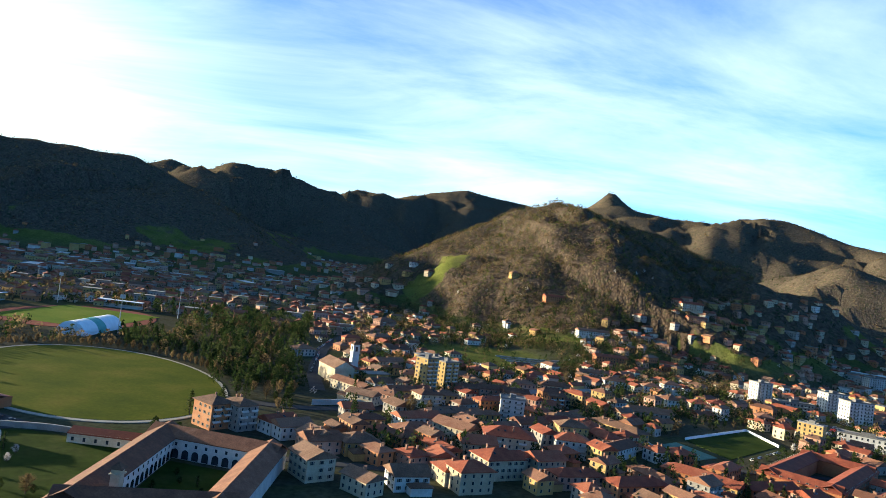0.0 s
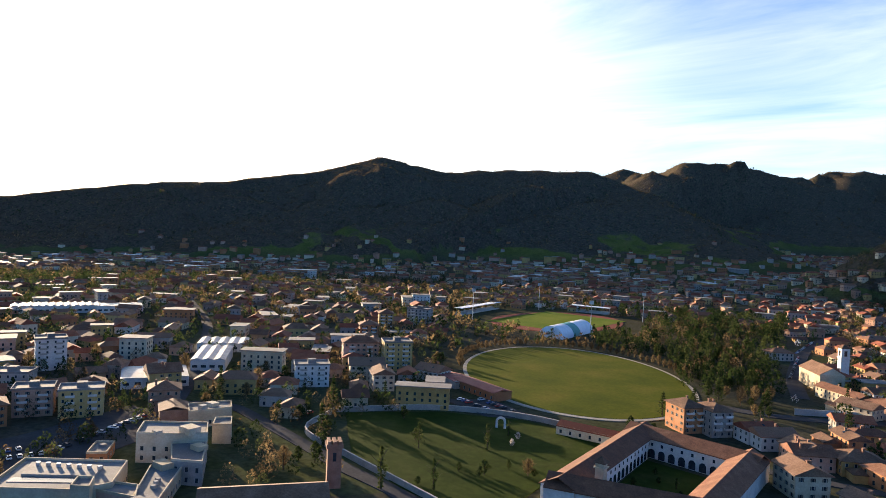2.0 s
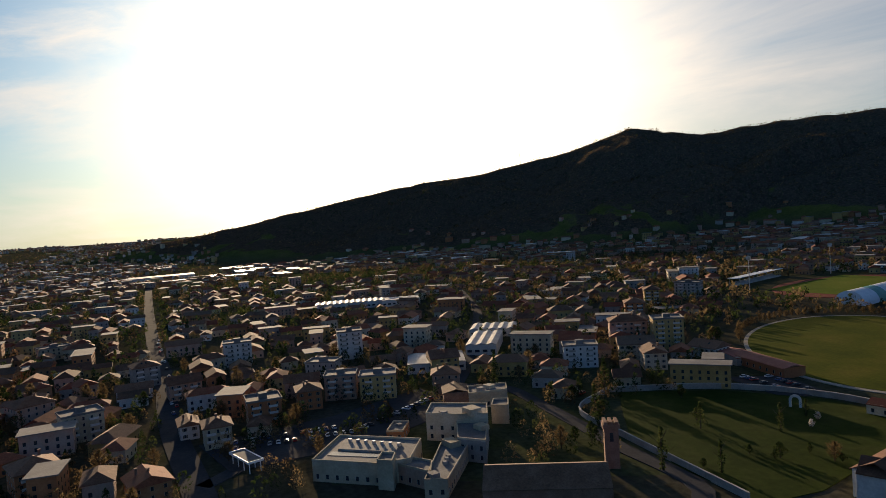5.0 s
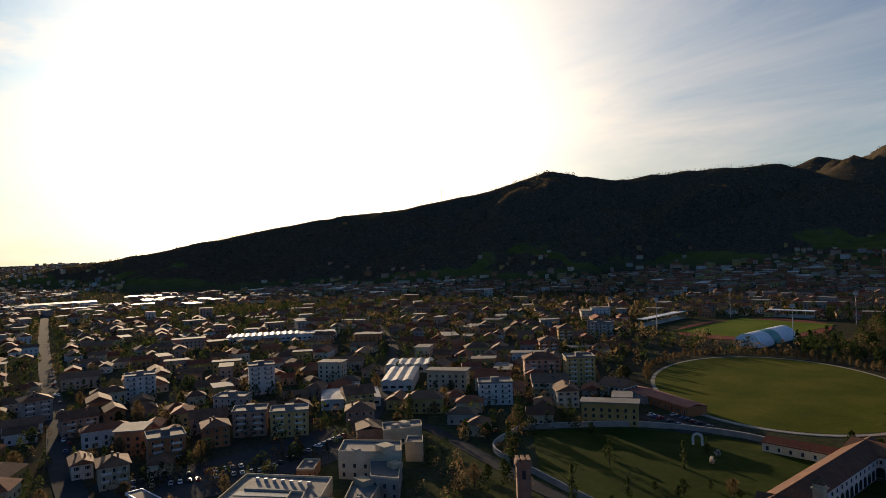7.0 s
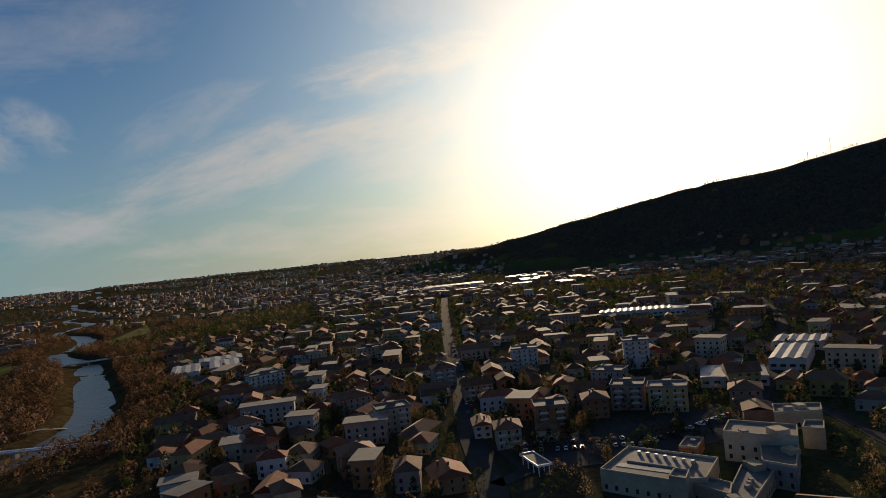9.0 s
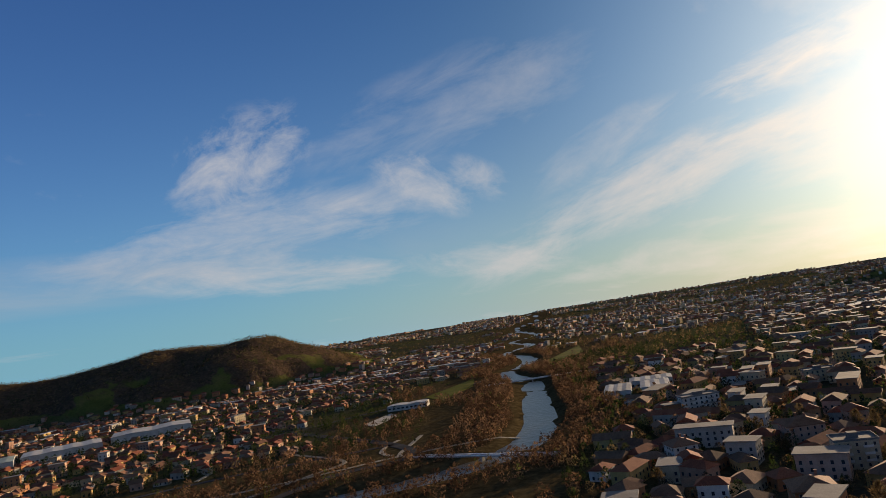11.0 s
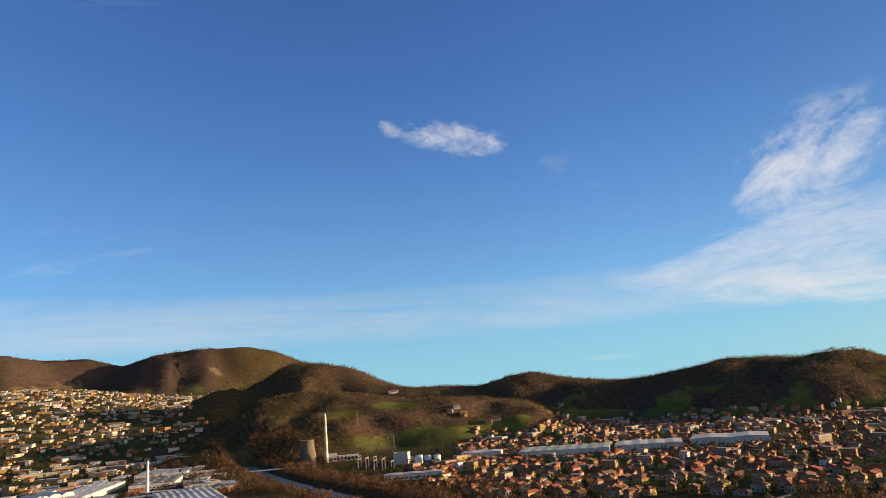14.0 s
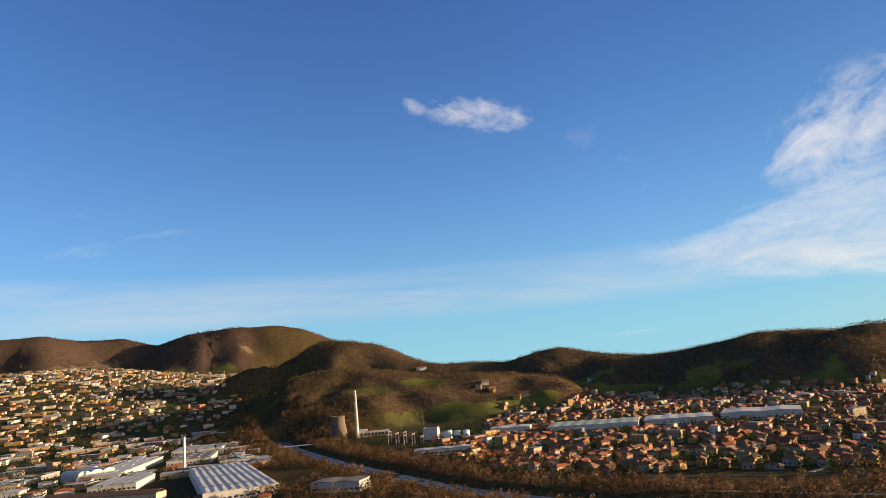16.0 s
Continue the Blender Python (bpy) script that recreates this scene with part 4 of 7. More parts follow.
house(333, 670, 16, 14, 7, 12, WHITE, FLATROOF, "flat")
house(397, 657, 22, 14, 7, 10, WHITE, FLATROOF, "flat")
house(390, 609, 24, 14, 7, 8, WHITE, FLATROOF, "flat")
house(615, 923, 32, 14, 6, 7, WHITE, FLATROOF, "flat")
house(353, 644, 33, 12, 3, -3, GREY, FLATROOF, "flat")
house(171, 505, 31, 13, 2, 3, GREY, TILE_BROWN, "gable")
house(219, 650, 16, 13, 2, -3, WHITE, TILE, "hip")
house(241, 660, 17, 13, 3, 1, WHITE, TILE, "hip")
house(237, 580, 15, 13, 2, -6, CREAM, TILE_RED, "hip")
house(259, 592, 16, 13, 2, -8, CREAM, TILE_RED, "hip")
house(280, 551, 13, 13, 2, -11, ORANGE, TILE, "hip")
house(332, 501, 39, 12, 3, -32, WHITE, FLATROOF, "flat")
house(-288, 269, 19, 13, 4, 51, WHITE, FLATROOF, "flat")
house(-312, 334, 23, 16, 5, 49, PINK, TILE, "hip")
house(-285, 340, 18, 14, 6, 50, OCHRE, FLATROOF, "flat")
house(-278, 304, 20, 16, 3, 47, CREAM, TILE_BROWN, "gable")
house(-255, 292, 12, 16, 3, 51, CREAM, TILE_BROWN, "gable")
house(-249, 332, 17, 14, 2, 2, WHITE, TILE, "gable")
house(-406, 467, 13, 16, 5, 46, OCHRE, TILE, "hip")
house(-409, 521, 22, 14, 5, 23, GREY, FLATROOF, "flat")
house(-379, 415, 15, 16, 4, 47, ORANGE, TILE, "hip")
house(-311, 92, 15, 14, 4, 79, ORANGE, FLATROOF, "flat")
house(-296, 67, 11, 14, 3, 81, CREAM, TILE, "hip")
house(-319, 60, 8, 14, 2, 83, WHITE, TILE, "gable")
house(-329, 139, 16, 13, 4, 61, PINK, FLATROOF, "flat")
house(-314, 153, 18, 13, 4, 61, OCHRE, FLATROOF, "flat")
house(-324, 119, 12, 14, 3, 74, ORANGE, TILE, "hip")
house(-396, 74, 17, 14, 3, 87, PINK, TILE, "gable")
house(-421, 186, 16, 14, 6, 70, WHITE, FLATROOF, "flat")
house(-382, 151, 18, 13, 3, 48, GREY, FLATROOF, "flat")
house(-337, 207, 16, 16, 3, 68, OCHRE, TILE, "gable")
house(-301, 186, 14, 14, 3, 58, PINK, TILE, "hip")
house(-464, 123, 18, 13, 5, 75, WHITE, FLATROOF, "flat")
house(-352, 20, 17, 13, 4, 97, CREAM, FLATROOF, "flat")
house(-408, 1, 18, 16, 3, 110, PINK, TILE, "hip")
house(-517, -60, 26, 12, 4, 117, WHITE, FLATROOF, "flat")
house(-613, 21, 22, 13, 3, 103, CREAM, FLATROOF, "flat")
house(-448, 62, 15, 14, 4, 92, GREY, TILE, "hip")
house(-292, -0, 15, 16, 3, 100, ORANGE, TILE, "hip")
house(-255, 33, 13, 14, 2, 93, ORANGE, TILE_RED, "gable")
house(-378, -57, 13, 14, 3, 119, WHITE, TILE, "hip")
house(-563, -2110, 32, 12, 2, 175, WHITE, TILE, "gable")
house(-545, -1495, 16, 12, 2, 170, WHITE, TILE, "gable")
house(-525, -1485, 13, 12, 2, 151, CREAM, TILE, "gable")
house(-550, -1468, 16, 12, 2, 179, OCHRE, TILE, "gable")
house(-908, -1668, 17, 12, 2, 151, WHITE, TILE, "gable")
house(-597, -1392, 18, 12, 2, 162, CREAM, TILE, "gable")
house(-569, -1373, 15, 12, 2, 152, OCHRE, TILE, "gable")
house(133, 1128, 16, 12, 2, 19, OCHRE, TILE, "hip")
house(191, 1059, 35, 13, 2, 16, ORANGE, TILE_RED, "gable")
house(-5, 1252, 22, 12, 2, 36, CREAM, TILE, "hip")
house(-41, 1351, 17, 11, 2, 28, WHITE, TILE, "hip")
house(-50, 1330, 21, 11, 2, 38, OCHRE, TILE, "hip")
house(-90, 1385, 16, 11, 2, 30, CREAM, TILE, "hip")
house(-62, 1241, 20, 11, 2, 34, CREAM, TILE, "hip")
house(-86, 1240, 18, 11, 2, 25, OCHRE, TILE, "hip")
house(-70, 1220, 21, 11, 2, 29, CREAM, TILE, "hip")
house(225, 931, 45, 13, 2, 12, WHITE, TILE, "gable")
house(218, 802, 39, 11, 2, 11, ORANGE, TILE_RED, "gable")
house(379, 995, 32, 13, 3, 5, CREAM, TILE_RED, "gable")
house(374, 957, 27, 12, 2, 5, PINK, TILE_RED, "gable")
house(75, 1041, 15, 11, 2, 22, CREAM, TILE, "hip")
house(31, 706, 14, 12, 2, 23, CREAM, TILE, "hip")
house(120, 1034, 12, 11, 2, 19, WHITE, TILE, "hip")


# ---- landmarks ----
def sheet(name, ring, mat, z, thick, label, category, kind="structure"):
    bm = bmesh.new()
    prism(bm, ring, z - thick, z)
    return tagged(part(name, bm, mat), label, category, kind=kind)


def oval_ring(c, a, b, n=96, k=1.0):
    return [(c[0] + k * (a[0] * math.cos(2 * math.pi * i / n) + b[0] * math.sin(2 * math.pi * i / n)), c[1] + k * (a[1] * math.cos(2 * math.pi * i / n) + b[1] * math.sin(2 * math.pi * i / n))) for i in range(n)]


OVAL_C, OVAL_A, OVAL_B = (-194, 412), (64, 31), (-57, 90)
sheet("oval_path", oval_ring(OVAL_C, OVAL_A, OVAL_B, 96, 1.025), GRAVEL, 0.30, 0.5, "pale gravel path round the oval meadow", "path")
sheet("oval_meadow", oval_ring(OVAL_C, OVAL_A, OVAL_B, 96, 0.99), LAWN, 0.42, 0.5, "large oval meadow of mown grass", "grass")
taken.append((-215, 445, 75))
taken.append((-170, 375, 70))
sheet("yard_meadow", [(-232, 240), (-200, 275), (-160, 292), (-118, 288), (-112, 200), (-118, 178), (-150, 184), (-185, 196)], MEADOW, 0.3, 0.5, "walled green meadow below the cloister", "grass")
taken.append((-160, 235, 55))

# sports ground
sheet("running_track", oval_ring((-333, 665), (64, 4), (-4, 92), 72), TRACK, 0.3, 0.5, "dull red running track", "track")
sheet("football_pitch", [(-383, 600), (-283, 594), (-283, 732), (-385, 738)], PITCH, 0.44, 0.5, "football pitch of bright green grass", "pitch")
taken.append((-333, 665, 100))


def grandstand(x, y, rot, length):
    root = empty("grandstand", pose(x, y, 0, 0, 0, rot), "white roofed concrete grandstand beside the running track", "grandstand")
    bm = bmesh.new()
    steps = [(0.0, 0.0)]
    for k in range(6):
        steps += [(k * 1.1, 0.75 + k * 0.55), (k * 1.1 + 1.1, 0.75 + k * 0.55)]
    steps.append((6.6, 0.0))
    a = [bm.verts.new((-length / 2, y, z)) for y, z in steps]
    b = [bm.verts.new((length / 2, y, z)) for y, z in steps]
    bm.faces.new(a[::-1])
    bm.faces.new(b)
    for k in range(len(steps)):
        bm.faces.new((a[k], a[(k + 1) % len(steps)], b[(k + 1) % len(steps)], b[k]))
    part("terrace", bm, CONCRETE, root)
    bm = bmesh.new()
    prism(bm, [(-length / 2 - 1, -2), (length / 2 + 1, -2), (length / 2 + 1, 8), (-length / 2 - 1, 8)], 8.0, 8.4)
    part("canopy", bm, MEMBRANE, root)
    for i in range(6):
        bm = bmesh.new()
        xx = -length / 2 + 1 + i * (length - 2) / 5
        prism(bm, circle(0.25, 8, xx, 6.6), 0, 8.0)
        part("post", bm, METAL, root)


grandstand(-430, 662, 97, 100)
grandstand(-345, 772, 5, 46)


def floodlight(x, y, h):
    root = empty("floodlight_mast", pose(x, y, ground_z(x, y)), "tall grey floodlight mast with a lamp rack", "floodlight", "floodlights of the sports ground")
    bm = bmesh.new()
    prism(bm, circle(0.5, 8), -1, h, 0, circle(0.22, 8))
    part("mast", bm, METAL, root)
    bm = bmesh.new()
    box(bm, -2.2, 2.2, -0.3, 0.3, h - 0.3, h + 3)
    part("lamp_rack", bm, METAL, root)


for fx, fy in ((-395, 592), (-262, 590), (-400, 745), (-268, 742)):
    floodlight(fx, fy, 30)


def vaulted_tent(x, y, rot, w, l, h):
    root = empty("sports_tent", pose(x, y, 0, 0, 0, rot), "white and teal vaulted sports tent", "tent")
    n = 14
    bands = ((-0.5, -0.16, MEMBRANE), (-0.16, 0.06, TEAL), (0.06, 0.5, MEMBRANE))
    for b0, b1, mat in bands:
        bm = bmesh.new()
        rings = []
        for s in (b0, b1):
            arc = [bm.verts.new((s * l, -w / 2 * math.cos(math.pi * i / n), h * math.sin(math.pi * i / n))) for i in range(n + 1)]
            rings.append(arc)
        for i in range(n):
            bm.faces.new((rings[0][i], rings[0][i + 1], rings[1][i + 1], rings[1][i]))
        bm.faces.new(rings[0])
        bm.faces.new(rings[1][::-1])
        part("membrane", bm, mat, root)
    taken.append((x, y, l / 2))


vaulted_tent(-282, 583, 92, 24, 70, 11)


def wing(bm_wall, bm_roof, x0, y0, x1, y1, width, h, rise=3.2, over=0.8):
    """A straight wing with a gabled roof between two points of its ridge."""
    d = Vector((x1 - x0, y1 - y0)).normalized()
    s = Vector((-d.y, d.x))

    def at(t, side, z):
        p = Vector((x0, y0)) * (1 - t) + Vector((x1, y1)) * t + s * side
        return (p.x, p.y, z)
    w = width / 2
    ring = [at(0, -w, 0)[:2], at(1, -w, 0)[:2], at(1, w, 0)[:2], at(0, w, 0)[:2]]
    prism(bm_wall, ring, -3, h)
    o = w + over
    v = [bm_roof.verts.new(p) for p in (at(0, -o, h - 0.2), at(1, -o, h - 0.2), at(1, 0, h + rise), at(0, 0, h + rise), at(0, o, h - 0.2), at(1, o, h - 0.2))]
    u = [bm_roof.verts.new((p.co.x, p.co.y, p.co.z - 0.35)) for p in v]
    for f in ((0, 1, 2, 3), (3, 2, 5, 4)):
        bm_roof.faces.new([v[i] for i in f])
        bm_roof.faces.new([u[i] for i in f][::-1])
    for a, b in ((0, 1), (1, 2), (2, 5), (5, 4), (4, 3), (3, 0)):
        bm_roof.faces.new((v[a], u[a], u[b], v[b]))


def cloister():
    root = empty("cloister", pose(0, 0, 0), "old cloister of four brown-roofed wings round a garden court", "convent")
    corners = [(-102, 288), (-57, 280), (-57, 218), (-99, 208)]
    for (a, b), nm in zip(zip(corners, corners[1:] + corners[:1]), ("n", "e", "s", "w")):
        bw, br = bmesh.new(), bmesh.new()
        d = (Vector(b) - Vector(a)).normalized() * 5.5
        wing(bw, br, a[0] - d.x, a[1] - d.y, b[0] + d.x, b[1] + d.y, 12, 8.4)
        part("wing", bw, WHITE, root)
        part("wing_roof", br, TILE, root)
    for (a, b) in (((-102, 288), (-57, 280)), ((-102, 288), (-99, 208)), ((-57, 280), (-57, 218)), ((-57, 218), (-99, 208))):
        # arches and small windows on the court side
        a, b = Vector(a), Vector(b)
        d = (b - a).normalized()
        s = Vector((-d.y, d.x))
        if (Vector((-79, 250)) - a).dot(s) < 0:
            s = -s
        n = int((b - a).length / 4.4) - 3
        for i in range(n):
            p = a + d * (8.5 + i * 4.4) + s * 6.0
            yaw = math.degrees(math.atan2(d.y, d.x))
            for nm, zz, ww, hh in (("arch", 0.2, 2.9, 2.3), ("small_window", 5.2, 1.0, 1.3)):
                bm = bmesh.new()
                if nm == "arch":
                    pts = [(-ww / 2, 0), (ww / 2, 0), (ww / 2, hh)] + [(ww / 2 * math.cos(t), hh + ww / 2 * math.sin(t)) for t in (0.5, 1.05, 1.57, 2.09, 2.64)] + [(-ww / 2, hh)]
                else:
                    pts = [(-ww / 2, 0), (ww / 2, 0), (ww / 2, hh), (-ww / 2, hh)]
                f = [bm.verts.new((q[0], -0.05, zz + q[1])) for q in pts]
                g = [bm.verts.new((q[0], 0.05, zz + q[1])) for q in pts]
                bm.faces.new(f)
                bm.faces.new(g[::-1])
                for k in range(len(pts)):
                    bm.faces.new((f[k], g[k], g[(k + 1) % len(pts)], f[(k + 1) % len(pts)]))
                ob = part(nm, bm, GLASS, root)
                ob.matrix_basis = pose(p.x, p.y, 0, 0, 0, yaw)
    bm = bmesh.new()
    box(bm, -90.5, -87.5, 213, 216, 0, 16)
    box(bm, -91, -87, 212.5, 216.5, 14.2, 14.6)
    part("bell_turret", bm, CREAM, root)
    bm = bmesh.new()
    prism(bm, [(-91.2, 212.3), (-86.8, 212.3), (-86.8, 216.7), (-91.2, 216.7)], 16, 18, 0, [(-89.1, 214.4), (-88.9, 214.4), (-88.9, 214.6), (-89.1, 214.6)])
    part("turret_roof", bm, TILE_BROWN, root)
    sheet("court_garden", [(-95, 276), (-64, 271), (-64, 226), (-92, 218)], MEADOW, 0.25, 0.4, "overgrown garden in the cloister court", "garden")
    taken.append((-79, 250, 46))


cloister()


def long_building(name, x0, y0, x1, y1, width, h, wall, roof, label, category, rise=2.5, windows=True):
    root = empty(name, pose(0, 0, ground_z((x0 + x1) / 2, (y0 + y1) / 2)), label, category)
    bw, br = bmesh.new(), bmesh.new()
    wing(bw, br, x0, y0, x1, y1, width, h, rise, 0.5)
    part("body", bw, wall, root)
    part("roof", br, roof, root)
    d = Vector((x1 - x0, y1 - y0))
    n = int(d.length / 4.5)
    yaw = math.degrees(math.atan2(d.y, d.x))
    for s in ((-1, 1) if windows else ()):
        for i in range(n):
            for lvl in range(max(1, int((h - 0.8) / 3.4))):
                p = Vector((x0, y0)) + d * ((i + 0.5) / n)
                q = Vector((-d.y, d.x)).normalized() * (width / 2) * s
                ob = new("window", WINDOW)
                ob.parent = root
                ob.matrix_basis = pose(p.x + q.x, p.y + q.y, 1.9 + lvl * 3.3, 0, 0, yaw + (0 if s < 0 else 180))
    taken.append(((x0 + x1) / 2, (y0 + y1) / 2, d.length / 2))
    return root


long_building("annex_building", -140, 287, -112, 288, 9, 4.5, CREAM, TILE_RED, "low cream annex with red tile roof beside the cloister", "building", 1.6)
long_building("school_building", -236, 326, -231, 338, 26, 4.5, GREY, REDPAINT, "low grey building with a red sheet roof beside the oval", "building", 1.0)
long_building("school_wing", -228, 332, -190, 318, 12, 5.0, ORANGE, REDPAINT, "low red-roofed wing beside the oval", "building", 1.2)


def church(x, y, rot):
    root = empty("church", pose(x, y, 0, 0, 0, rot), "cream church with a gabled tile roof", "church")
    bw, br = bmesh.new(), bmesh.new()
    wing(bw, br, 0, -16, 0, 16, 15, 11, 4.5)
    v = [bw.verts.new(p) for p in ((-7.5, -16.02, 11), (7.5, -16.02, 11), (0, -16.02, 15.3))]
    bw.faces.new(v)
    part("nave", bw, CREAM, root)
    part("nave_roof", br, TILE_BROWN, root)
    taken.append((x, y, 18))
    bt = empty("bell_tower", pose(x + 11, y + 10, 0, 0, 0, rot), "slender white bell tower beside the church", "tower")
    bm = bmesh.new()
    box(bm, -2.6, 2.6, -2.6, 2.6, -2, 26)
    box(bm, -3.0, 3.0, -3.0, 3.0, 19.5, 20.1)
    part("shaft", bm, WHITE, bt)
    bm = bmesh.new()
    prism(bm, [(-3.1, -3.1), (3.1, -3.1), (3.1, 3.1), (-3.1, 3.1)], 26, 28.5, 0, [(-0.1, -0.1), (0.1, -0.1), (0.1, 0.1), (-0.1, 0.1)])
    part("cap", bm, TILE_BROWN, bt)
    for turn in (0, 90, 180, 270):
        bm = bmesh.new()
        box(bm, -0.9, 0.9, -2.68, -2.4, 21, 24.5)
        ob = part("belfry_opening", bm, GLASS, bt)
        ob.matrix_basis = pose(0, 0, 0, 0, 0, turn)


church(-62, 505, 30)


def flat_block(parent, name, ring, h, wall, roof_mat=None, z0=-2):
    bm = bmesh.new()
    prism(bm, ring, z0, h)
    part(name, bm, wall, parent)
    cx, cy = sum(p[0] for p in ring) / len(ring), sum(p[1] for p in ring) / len(ring)
    bm = bmesh.new()
    inner = [(cx + (x - cx) * 0.95, cy + (y - cy) * 0.95) for x, y in ring]
    prism(bm, inner, h - 0.1, h + 0.06)
    part(name + "_roof", bm, roof_mat or FLATROOF, parent)
    n = len(ring)
    for i in range(n):
        a, b = Vector(ring[i]), Vector(ring[(i + 1) % n])
        d = (b - a).normalized()
        s = Vector((-d.y, d.x)) * 0.4
        bm = bmesh.new()
        prism(bm, [tuple(a), tuple(b), tuple(b + s), tuple(a + s)], h - 0.05, h + 0.8)
        part("parapet", bm, CREAM, parent)


def wall_windows(parent, a, b, h, pitch=3.6, z0=2.0, skip=0):
    a, b = Vector(a), Vector(b)
    d = b - a
    n = int(d.length / pitch)
    yaw = math.degrees(math.atan2(d.y, d.x))
    for lvl in range(int((h - 1.0) / 3.5)):
        for i in range(n):
            p = a + d * ((i + 0.5) / n)
            ob = new("window", WINDOW)
            ob.parent = parent
            ob.matrix_basis = pose(p.x, p.y, z0 + lvl * 3.5, 0, 0, yaw)


def hospital():
    root = empty("hospital", pose(0, 0, 0), "cream flat-roofed hospital of several linked blocks", "hospital")
    blocks = [
        ("main_block", [(-228, 83), (-207, 100), (-205, 110), (-220.5, 123.5), (-247, 102)], 7.2, CREAM),
        ("stair_tower", [(-205.5, 97.4), (-200.7, 100.8), (-207.6, 105.8), (-211.6, 102.5)], 9.6, CREAM),
        ("pink_wing", [(-206.5, 105.3), (-192, 110.3), (-200.7, 116.2), (-208.9, 112.2)], 6, PINK),
        ("slab_block", [(-237.4, 135.8), (-226.8, 144.2), (-219, 153.6), (-231, 162), (-249.2, 145.5)], 10.6, CREAM),
        ("long_wing", [(-188.6, 105.6), (-183.9, 111.7), (-210, 138.7), (-215.4, 128.7)], 5.5, CREAM),
        ("middle_wing", [(-209.5, 132.7), (-199.7, 138.4), (-218.5, 153), (-226, 143)], 8, GREY),
        ("low_block", [(-247.5, 122.6), (-242.7, 127.8), (-252.9, 136.3), (-257.7, 131.3)], 4, ORANGE),
        ("rear_block", [(-236.5, 167.8), (-231, 173), (-240, 180), (-244, 174.5)], 7.5, CREAM),
        ("north_block", [(-261, 173), (-254.5, 190.5), (-264.5, 197.6), (-273, 180.5)], 7, CREAM),
    ]
    for name, ring, h, wall in blocks:
        flat_block(root, name, ring, h, wall)
        for a, c in zip(ring, ring[1:] + ring[:1]):
            out = Vector((c[1] - a[1], a[0] - c[0]))
            if out.dot(Vector((-a[0], -a[1]))) > 0 and name not in ("stair_tower", "rear_block"):
                wall_windows(root, a, c, h + 0.6, 3.4, 1.9)
    # sunken glazed deck and air plant on the roofs
    bm = bmesh.new()
    prism(bm, [(-231.5, 94.5), (-214, 109), (-221.5, 115.5), (-240.5, 101.5)], 7.1, 8.0)
    part("roof_deck", bm, GREY, root)
    bm = bmesh.new()
    prism(bm, [(-229.5, 89.5), (-213.5, 103.5), (-215.5, 106.5), (-232, 92.5)], 7.1, 7.4)
    part("roof_glazing", bm, GLASS, root)
    for k in range(7):
        bm = bmesh.new()
        cx, cy = -236 + k * 2.9, 101.5 + k * 1.9
        prism(bm, circle(0.7, 10, cx, cy), 8.0, 9.1)
        part("roof_vent", bm, METAL, root)
    for bx, by, bz, sx, sy, sz in ((-225, 150, 10.6, 3.2, 2.6, 2.6), (-233, 141.5, 10.6, 1.6, 1.2, 1.2), (-213, 146, 8, 2.5, 2, 1.8), (-211.5, 131, 5.5, 3.2, 2.2, 2.2), (-197, 119, 5.5, 0.7, 0.7, 1.1), (-199, 121, 5.5, 0.6, 0.6, 1.4), (-202, 123.5, 5.5, 0.8, 0.6, 0.9), (-190, 110, 5.5, 1.8, 1.5, 1.5), (-264, 187, 7, 2.4, 1.8, 1.6), (-261, 180, 7, 1.5, 1.5, 2.2), (-252, 131, 4, 1.2, 1, 0.8)):
        bm = bmesh.new()
        box(bm, bx - sx, bx + sx, by - sy, by + sy, bz, bz + sz)
        part("roof_plant", bm, GREY if sx < 2.3 else CREAM, root)
    long_building("red_brick_house", -281, 178, -267, 170, 12, 7.5, BRICK, TILE_BROWN, "brick house with a shallow brown roof behind the hospital", "building", 1.6)
    for c in ((-226, 104, 24), (-236, 148, 20), (-198, 122, 20), (-213, 142, 16), (-250, 129, 9), (-272, 175, 12), (-263, 185, 14), (-237, 173, 9)):
        taken.append(c)


def entrance_canopy(x, y, rot):
    root = empty("entrance_canopy", pose(x, y, 0, 0, 0, rot), "flat white canopy on slim posts at the car park", "canopy")
    bm = bmesh.new()
    box(bm, -8.5, 8.5, -2.8, 2.8, 4.2, 4.6)
    part("deck", bm, FLATROOF, root)
    for x0, x1, y0, y1 in ((-8.8, 8.8, -3.1, -2.8), (-8.8, 8.8, 2.8, 3.1), (-8.8, -8.5, -2.8, 2.8), (8.5, 8.8, -2.8, 2.8)):
        bm = bmesh.new()
        box(bm, x0, x1, y0, y1, 4.05, 4.95)
        part("fascia", bm, WHITE_PAINT, root)
    for px in (-7.5, -2.5, 2.5, 7.5):
        for py in (-2.2, 2.2):
            bm = bmesh.new()
            prism(bm, circle(0.2, 8, px, py), -0.5, 4.2)
            part("post", bm, WHITE_PAINT, root)
    taken.append((x, y, 9))


entrance_canopy(-259, 68.5, 8)
hospital()


